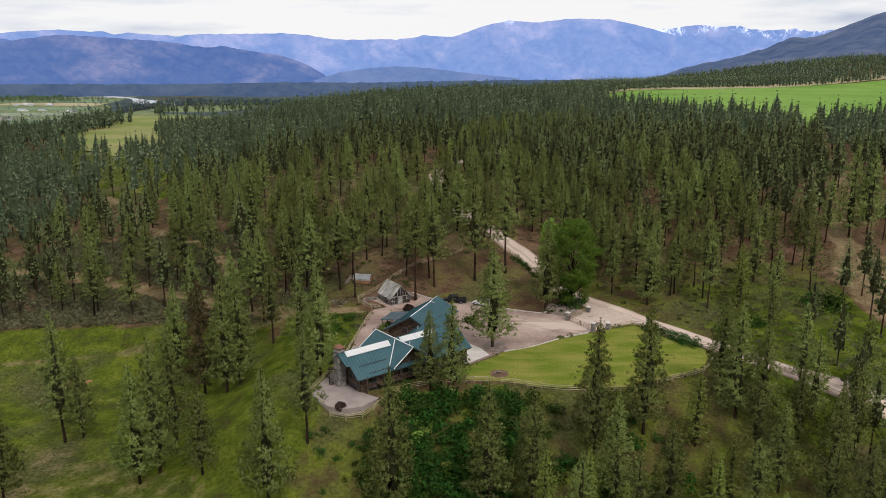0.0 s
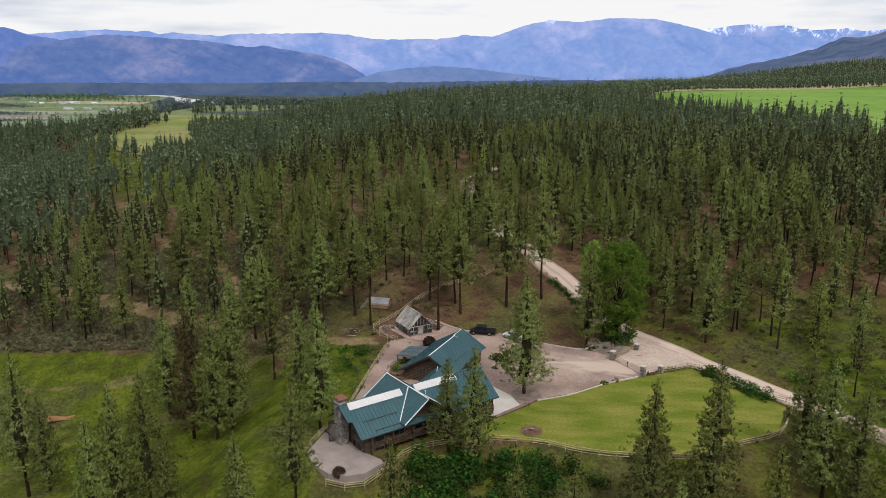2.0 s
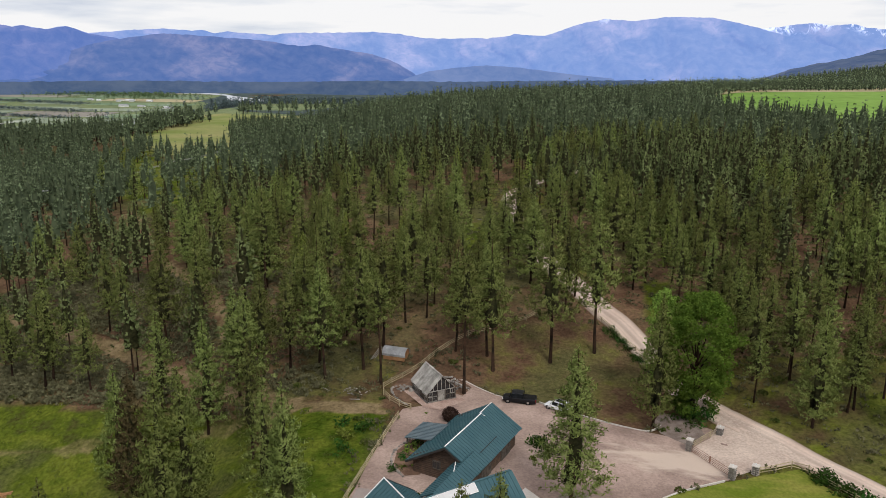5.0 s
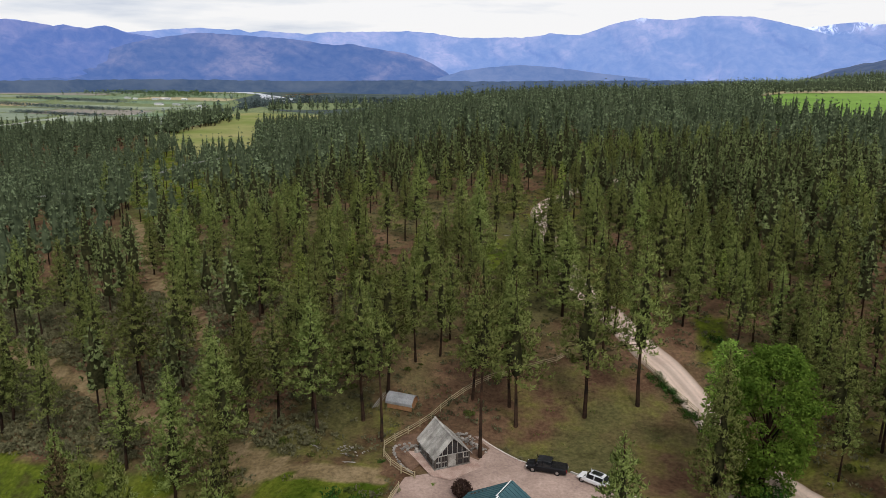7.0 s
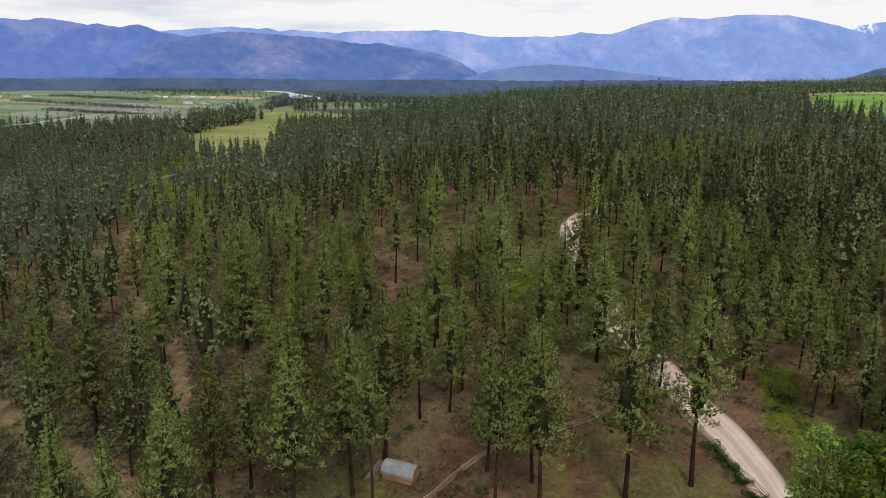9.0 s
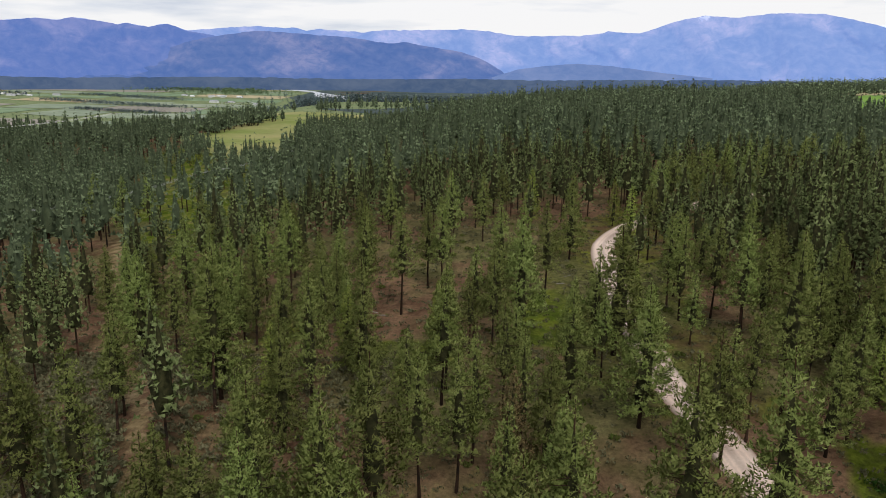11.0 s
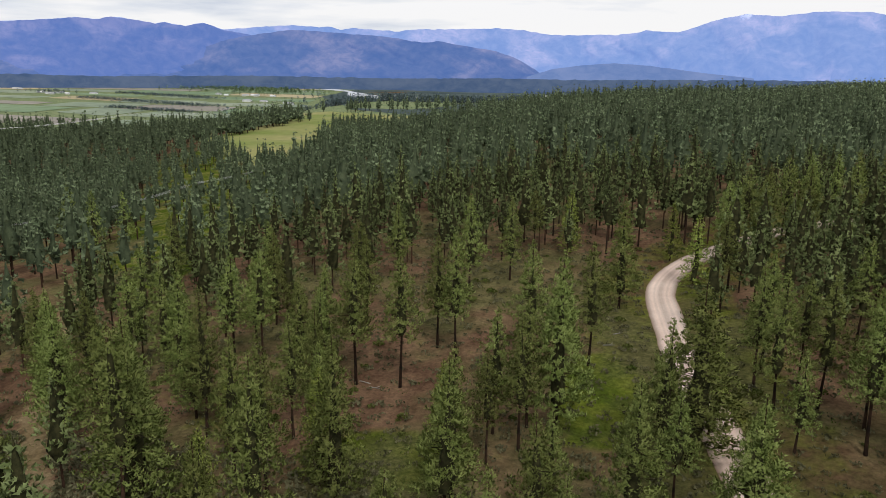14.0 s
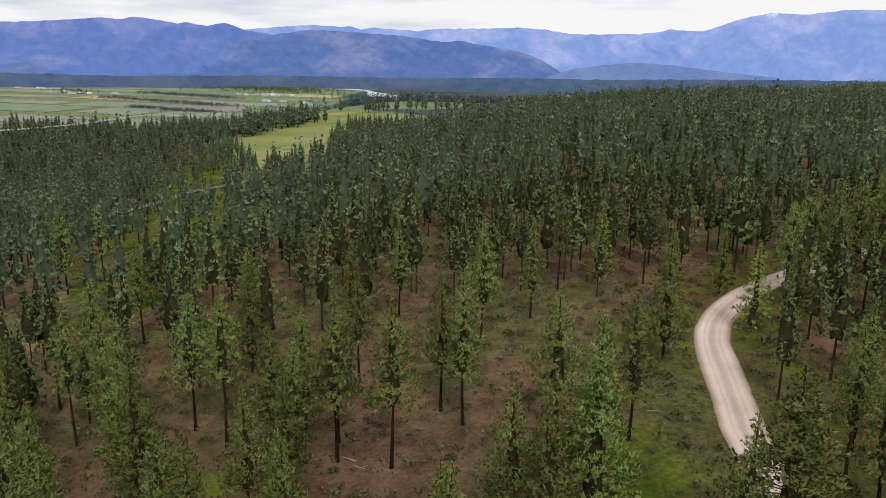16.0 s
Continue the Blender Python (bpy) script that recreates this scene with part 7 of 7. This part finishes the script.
# ---- broad-leaved tree and shrubs ----
def leaf_cloud(r, centres, radii, per, size, squash=0.8):
    """Leaves (two triangles each) scattered through uneven clumps."""
    out = []
    for c, rad in zip(centres, radii):
        n = max(6, int(per * rad * rad))
        d = r.normal(0, 1, (n, 3))
        d /= np.linalg.norm(d, axis=1)[:, None]
        p = np.array(c) + d * (rad * r.uniform(0.55, 1.08, n) ** 0.7)[:, None] * np.array([1, 1, squash])
        nrm = d * 0.6 + r.normal(0, 0.7, (n, 3)) + np.array([0, 0, 0.5])
        nrm /= np.linalg.norm(nrm, axis=1)[:, None]
        a = np.cross(nrm, r.normal(0, 1, (n, 3)))
        a /= np.linalg.norm(a, axis=1)[:, None] + 1e-9
        b = np.cross(nrm, a)
        s = (size * r.uniform(0.6, 1.3, n))[:, None]
        w = s * 0.62
        quad = np.stack([p - a * s, p - b * w, p + a * s, p - a * s, p + a * s, p + b * w], 1)
        out.append(quad.reshape(-1, 3))
    return np.concatenate(out)


r5 = np.random.default_rng(55)
leafy_tree = thing("leafy_tree", (31.1, 170.2, gz(31.1, 170.2)), 0, "broad bright green leafy tree beside the gate", "tree")
wood_ = Geo()
wood_.tube((0, 0, -0.4), (0.1, 0.1, 3.2), 0.5, 0.38, 9)
cc, rr = [], []
for i in range(15):
    a, up = i * 2.4, 3.0 + 0.7 * i
    reach_ = 4.0 * (1 - (i / 15) ** 2.2) + 0.6
    wood_.tube((0.1, 0.1, min(up, 11) * 0.8), (reach_ * math.cos(a), reach_ * math.sin(a), up + 3.2), 0.16, 0.04, 5, caps=False)
# a tall egg-shaped crown of overlapping clumps, ragged at its foot
for i in range(185):
    up = r5.uniform(-0.95, 1.0)
    a, d = i * 2.39996, r5.uniform(0.62, 1.0)
    wide = math.sqrt(max(0.0, 1 - up * up)) * (1.0 - 0.12 * up) * d
    cc.append((6.1 * wide * math.cos(a) + r5.normal(0, 0.25), 6.1 * wide * math.sin(a) + r5.normal(0, 0.25), 12.0 + 8.6 * up * (0.75 + 0.25 * d)))
    rr.append(r5.uniform(0.85, 1.45))
for i in range(20):
    a, d = r5.uniform(0, 6.28), r5.uniform(1.5, 4.6)
    cc.append((d * math.cos(a), d * math.sin(a), r5.uniform(0.9, 2.6)))
    rr.append(r5.uniform(0.9, 1.4))
wood_.tube((0.1, 0.1, 3.2), (0.2, 0.0, 17.5), 0.38, 0.06, 7, caps=False)
part("trunk", wood_, M["bark"], leafy_tree)
lv = leaf_cloud(r5, cc, rr, 90, 0.21)
part("crown", array_mesh("crown", lv, tri_index(len(lv) // 3), M["leaves"]), None, leafy_tree)


# a slimmer, yellower tree grows against its side
slim_tree = thing("leafy_tree", (25.6, 171.4, gz(25.6, 171.4)), 0, "slim yellow-green leafy tree beside the broad one", "tree")
cc = [(1.9 * math.sqrt(max(0.0, 1 - up * up)) * math.cos(i * 2.4), 1.9 * math.sqrt(max(0.0, 1 - up * up)) * math.sin(i * 2.4), 12.6 + 8.0 * up) for i, up in enumerate(np.linspace(-0.95, 0.98, 56))]
part("trunk", Geo().tube((0, 0, -0.4), (0.1, 0.0, 6.0), 0.2, 0.13, 7).tube((0.1, 0.0, 6.0), (0, 0.1, 19.0), 0.13, 0.03, 6), M["bark"], slim_tree)
lv = leaf_cloud(r5, cc, [r5.uniform(0.7, 1.15) for _ in cc], 90, 0.2)
part("crown", array_mesh("crown", lv, tri_index(len(lv) // 3), M["shrub_pale"]), None, slim_tree)


def shrub_mesh(seed, size, leaf, mat, clumps=7, flat=0.75, per=70):
    r = np.random.default_rng(seed)
    c = [(r.normal(0, 0.38 * size), r.normal(0, 0.38 * size), abs(r.normal(0.42 * size * flat, 0.2 * size))) for _ in range(clumps)]
    v = leaf_cloud(r, c, [size * r.uniform(0.32, 0.52) for _ in c], per, leaf, flat)
    v[:, 2] = np.abs(v[:, 2])
    return array_mesh("foliage", v, tri_index(len(v) // 3), mat)


SHRUB_DARK = [shrub_mesh(200 + i, 1.5, 0.15, M["shrub"], 8, 0.8, 84) for i in range(4)]
SHRUB_PALE = [shrub_mesh(210 + i, 1.2, 0.19, M["shrub_pale"], 6, 0.8, 80) for i in range(2)]
round_leaves = leaf_cloud(np.random.default_rng(220), [(0, 0, 0.95)] * 3, [1.0, 0.97, 0.9], 700, 0.11, 0.98)
SHRUB_ROUND = array_mesh("foliage", round_leaves, tri_index(len(round_leaves) // 3), M["shrub_plum"])
STEM = Geo().tube((0, 0, -0.2), (0.05, 0.05, 0.7), 0.06, 0.03, 5).tube((0.1, 0, -0.2), (0.4, 0.2, 0.8), 0.04, 0.02, 5).tube((-0.1, 0, -0.2), (-0.35, -0.2, 0.75), 0.04, 0.02, 5).mesh("stem")
STEM.materials.append(M["bark"])
LEAF_LABEL = {"dark": "dense dark green leafy shrub in the grass", "pale": "fresh yellow-green leafy shrub in the grass", "round": "rounded plum-brown garden shrub"}
rsh = random.Random(66)


def shrub(x, y, scale, kind, lift=0.0, label="", group=""):
    me = SHRUB_ROUND if kind == "round" else rsh.choice(SHRUB_DARK if kind == "dark" else SHRUB_PALE)
    ob = thing("shrub", (x, y, gz(x, y) + lift), rsh.uniform(0, 360), label or LEAF_LABEL[kind], "shrub", group)
    ob.scale = (scale, scale, scale * rsh.uniform(0.85, 1.1))
    part("foliage", me, None, ob)
    part("stem", STEM, None, ob)
    return ob


for i in range(11):
    t = i / 10
    shrub(44.6 + 6.6 * t + rsh.uniform(-0.3, 0.3), 151.7 - 11.0 * t, 1.35, "dark", 0, "dark green hedge shrub along the road fence", "hedge along the road fence")
for i in range(14):
    t = i / 13
    shrub(19.8 + 9.0 * t, 195.4 - 15 * t + rsh.uniform(-0.5, 0.5), 0.9, "dark", 0, "dark green hedge shrub along the road fence", "hedge along the back fence")
for x, y, s, k in ((-8.0, 162.4, 1.35, "round"), (-17.2, 113.4, 1.0, "round"), (-13.4, 112.6, 0.5, "pale"), (-12.6, 152.6, 1.0, "pale"), (-13.4, 149.6, 0.9, "dark"), (-14.2, 146.4, 0.8, "dark"),
                   (-11.6, 147.8, 0.7, "pale"), (-9.8, 139.6, 0.9, "dark"), (-7.9, 138.6, 0.7, "pale"), (5.2, 156.6, 1.15, "dark"), (6.6, 155.6, 1.2, "dark"), (7.9, 154.4, 1.1, "dark"), (6.9, 153.4, 0.9, "dark"), (6.2, 157.2, 0.8, "dark"), (-12.2, 154.2, 0.8, "dark"), (-13.3, 151.4, 0.7, "pale"), (-11.0, 150.2, 0.75, "dark"), (-13.0, 147.2, 0.6, "pale"), (-10.6, 153.4, 0.7, "pale"), (5.2, 151.6, 0.8, "pale"), (88, 161.2, 2.6, "dark"), (84.6, 163.8, 2.0, "dark"), (91, 161, 2.2, "dark"),
                   (86, 158.6, 1.7, "pale"), (29.6, 167.6, 1.8, "dark"), (31.8, 167.4, 1.6, "dark"), (33.4, 169.4, 1.5, "dark"), (27.8, 163.4, 0.5, "dark"), (26.4, 164.0, 0.45, "pale"), (-21, 157.4, 1.3, "dark"), (-23.4, 154.8, 1.5, "pale"), (-24.6, 159, 1.2, "dark"), (-22.4, 150.6, 1.1, "dark"),
                   (-20.4, 168.9, 0.5, "dark"), (-12.2, 164.2, 0.45, "pale"), (60, 148.5, 1.4, "dark"), (69, 152, 1.8, "dark"), (76, 148, 1.5, "pale"), (33, 178, 1.4, "pale"), (37, 187, 1.2, "pale"), (34, 196, 1.3, "pale"), (31, 205, 1.2, "dark"), (26, 214, 1.1, "pale")):
    shrub(x, y, s, k)
# thicket on the bank below the house and lawn
for i in range(300):
    x = rsh.uniform(-13, 12) if i % 3 else rsh.uniform(-22, 40)
    y = 117.5 + 0.13 * max(0, x + 25) * 0.6 - rsh.uniform(0.5, 24)
    if y > 119.5 or (-25 < x < -7.5 and y > 110):
        continue
    low_ = -25 < x < -7.5
    shrub(x, y, rsh.uniform(0.4, 0.9) if low_ else rsh.uniform(1.0, 2.0), "pale" if rsh.random() < 0.08 else "dark", -0.15, "dark green shrub in the thicket below the house", "thicket below the house")

# young and half-grown pines crowding the bank below the lawn
for i in range(105):
    x, y = rsh.uniform(14, 98), rsh.uniform(82, 117)
    if (x > 45 or y < 100) and line_distance(ROAD, np.array([x]), np.array([y]))[0] > 5 and all((x - a) ** 2 + (y - b) ** 2 > 14 for a, b in planted):
        planted.append((x, y))
        h = rsh.uniform(10, 19)
        plant(x, y, h, rsh.choice((6, 7)) if h < 13 else rsh.randrange(6), rsh.uniform(0, 360))

# undergrowth: sage, grass tussocks, fallen sticks
rng = np.random.default_rng(91)


def undergrowth(name, count, box_, keep_fn, make, mat, label):
    """Low plants past counting, in one mesh."""
    x = rng.uniform(box_[0], box_[1], count)
    y = rng.uniform(box_[2], box_[3], count)
    m = keep_fn(x, y)
    x, y = x[m], y[m]
    z = ground_z(x, y)
    k = len(make)
    bag = []
    pick = rng.integers(0, k, len(x))
    sc = rng.uniform(0.6, 1.5, len(x))
    tn = rng.uniform(0, 6.28, len(x))
    for i in range(k):
        s = pick == i
        p = make[i][None]
        c, sn, q_ = np.cos(tn[s])[:, None], np.sin(tn[s])[:, None], sc[s][:, None]
        bag.append(np.stack([(p[..., 0] * c - p[..., 1] * sn) * q_ + x[s][:, None], (p[..., 0] * sn + p[..., 1] * c) * q_ + y[s][:, None], p[..., 2] * q_ + z[s][:, None]], -1).reshape(-1, 3))
    v = np.concatenate(bag)
    ob = thing(name, (0, 0, 0), 0, label, "undergrowth", kind="stuff")
    part("plants", array_mesh("plants", v, tri_index(len(v) // 3), mat), None, ob)


def low_bush(seed, n, size, height, width=0.5):
    """A low mound of short sprays, thickest at its middle."""
    r = np.random.default_rng(seed)
    a, d = r.uniform(0, 6.28, n), np.sqrt(r.random(n)) * size * 0.62
    c = np.stack([d * np.cos(a), d * np.sin(a), height * (0.55 * (1 - (d / size) ** 2) + 0.05) * r.uniform(0.5, 1.1, n)], -1)
    out = unit(np.stack([np.cos(a) * d, np.sin(a) * d, np.full(n, 0.55 * size)], -1))
    return clump_leaves(r, c, out, np.full(n, height * 0.42), 2, width, 0.5, 0.35)[0]


def clear_of(x, y):
    m = line_distance(ROAD, x, y) > 3.6
    for poly in (YARD, LAWN, HOUSE_PLOT, GREENHOUSE_PLOT, EAST_CLEARING, GATE_APRON):
        m &= ~inside(poly, x, y)
    return m


wild = lambda x, y: clear_of(x, y) & (line_distance(WEST_TRAIL, x, y) > 2.4) & (line_distance(RED_TRAIL, x, y) > 2.0)
undergrowth("sagebrush", 11500, (-125, 105, 120, 330), lambda x, y: wild(x, y) & ~inside(BACK_LAWN, x, y) & ~inside(WEST_MEADOW_AREA, x, y) & ~inside(FRONT_AREA, x, y), [low_bush(1, 7, 0.9, 0.65), low_bush(2, 7, 1.2, 0.55), low_bush(3, 6, 0.8, 0.8)], M["sage"], "grey-green sagebrush and dry forbs on the forest floor")
undergrowth("sagebrush_slope", 8500, (-125, -32, 164, 226), lambda x, y: wild(x, y) & (rng.random(x.shape) < 0.35 + 0.65 * (x < -60)) & ~inside(WEST_MEADOW_AREA, x, y), [low_bush(11, 9, 1.1, 0.95), low_bush(12, 9, 1.4, 0.8)], M["sage"], "thick grey-green sagebrush on the slope above the meadow")
undergrowth("meadow_grass", 9000, (-120, 90, 80, 300), lambda x, y: clear_of(x, y) & (inside(WEST_MEADOW_AREA, x, y) | inside(FRONT_AREA, x, y) | (rng.random(x.shape) < 0.25)), [low_bush(4, 6, 0.8, 0.38), low_bush(5, 7, 1.1, 0.32)], M["grass"], "tussocks of green meadow grass")
undergrowth("forest_shrubs", 620, (-110, 100, 130, 330), lambda x, y: wild(x, y) & ~inside(BACK_LAWN, x, y) & ~inside(WEST_MEADOW_AREA, x, y), [low_bush(6, 30, 1.0, 0.7), low_bush(7, 24, 0.8, 0.6)], M["grass"], "low green shrubs scattered under the pines")

# fallen branches and pale rocks on the forest floor
for x, y in ((-43.5, 244.8), (-41.5, 243.2), (-10.4, 262.4), (-9.2, 266.8), (-33, 247.2), (-25, 168), (-31, 171.5)):
    log_ = thing("fallen_branch", (x, y, gz(x, y) + 0.1), rsh.uniform(0, 360), "pale fallen branch on the forest floor", "branch", "fallen branches")
    part("stick", Geo().tube((-0.9, 0, 0), (0.9, 0.2, 0.1), 0.08, 0.04, 5), M["boards"], log_)
    part("twig", Geo().tube((0.1, 0.1, 0.05), (0.6, 0.7, 0.25), 0.04, 0.02, 4), M["boards"], log_)

# a heap of old logs and bark in the meadow
heap_ = thing("log_pile", (-81.1, 151.0, gz(-81.1, 151.0)), 20, "low heap of old reddish logs and bark in the meadow", "logs")
for i in range(14):
    a, l_ = rsh.uniform(-0.35, 0.35), rsh.uniform(1.2, 2.4)
    x, y, z = rsh.uniform(-1.2, 1.2), rsh.uniform(-0.8, 0.8), 0.16 + 0.2 * (i % 3)
    part("log", Geo().tube((x - l_ * math.cos(a), y - l_ * math.sin(a), z), (x + l_ * math.cos(a), y + l_ * math.sin(a), z + rsh.uniform(-0.1, 0.15)), 0.17, 0.13, 7), M["shed_wood"], heap_)

# ---- power line on the western slope ----
LINES = [([(-196, 235), (-182, 305), (-168, 385), (-150, 480), (-136, 590), (-128, 700)], 10.5, 1.1, 0.03, 2.0, "slim timber power pole among the pines"),
         ([(-760, 380), (-560, 540), (-415, 662), (-450, 905), (-640, 1320), (-1050, 1850)], 27, 3.2, 0.05, 6.0, "tall timber power pole with a cross-arm")]
for ends, tall, half, thick_, sag, lab in LINES:
    tops = []
    for i, (x, y) in enumerate(ends):
        a0, b0 = ends[max(i - 1, 0)], ends[min(i + 1, len(ends) - 1)]
        head = math.atan2(b0[1] - a0[1], b0[0] - a0[0])
        pole_ = thing("power_pole", (x, y, gz(x, y)), math.degrees(head), lab, "power pole", "poles of the power lines")
        part("pole", Geo().tube((0, 0, -1), (0, 0, tall), 0.17, 0.12, 8), M["pole"], pole_)
        arm = part("cross_arm", Geo().box((0, 0, tall - 0.6), (0.16, half * 2 + 0.4, 0.2)), M["pole"], pole_)
        for s in (-half, 0, half):
            part("insulator", Geo().tube((0, s, tall - 0.5), (0, s, tall - 0.15), 0.07, 0.05, 6), M["iron"], arm)
        tops.append((Vector((x, y, gz(x, y) + tall - 0.15)), head))
    for (p, a), (q_, b) in zip(tops, tops[1:]):
        for s in (-half, 0, half):
            p0 = p + Vector((-math.sin(a) * s, math.cos(a) * s, 0))
            q0 = q_ + Vector((-math.sin(b) * s, math.cos(b) * s, 0))
            cab = Geo()
            v, faces = [], []
            for k in range(13):
                t = k / 12
                c = p0.lerp(q0, t) - Vector((0, 0, 4 * t * (1 - t) * sag))
                v += [(c.x, c.y, c.z + thick_), (c.x + math.sin(a) * thick_, c.y - math.cos(a) * thick_, c.z - thick_ * 0.6), (c.x - math.sin(a) * thick_, c.y + math.cos(a) * thick_, c.z - thick_ * 0.6)]
            for k in range(12):
                faces += [(k * 3 + j, k * 3 + (j + 1) % 3, k * 3 + 3 + (j + 1) % 3, k * 3 + 3 + j) for j in range(3)]
            cab.add(v, faces)
            tagged(part("power_cable", cab, M["cable"]), "pale sagging power cable between poles", "cable", "cables of the power lines")
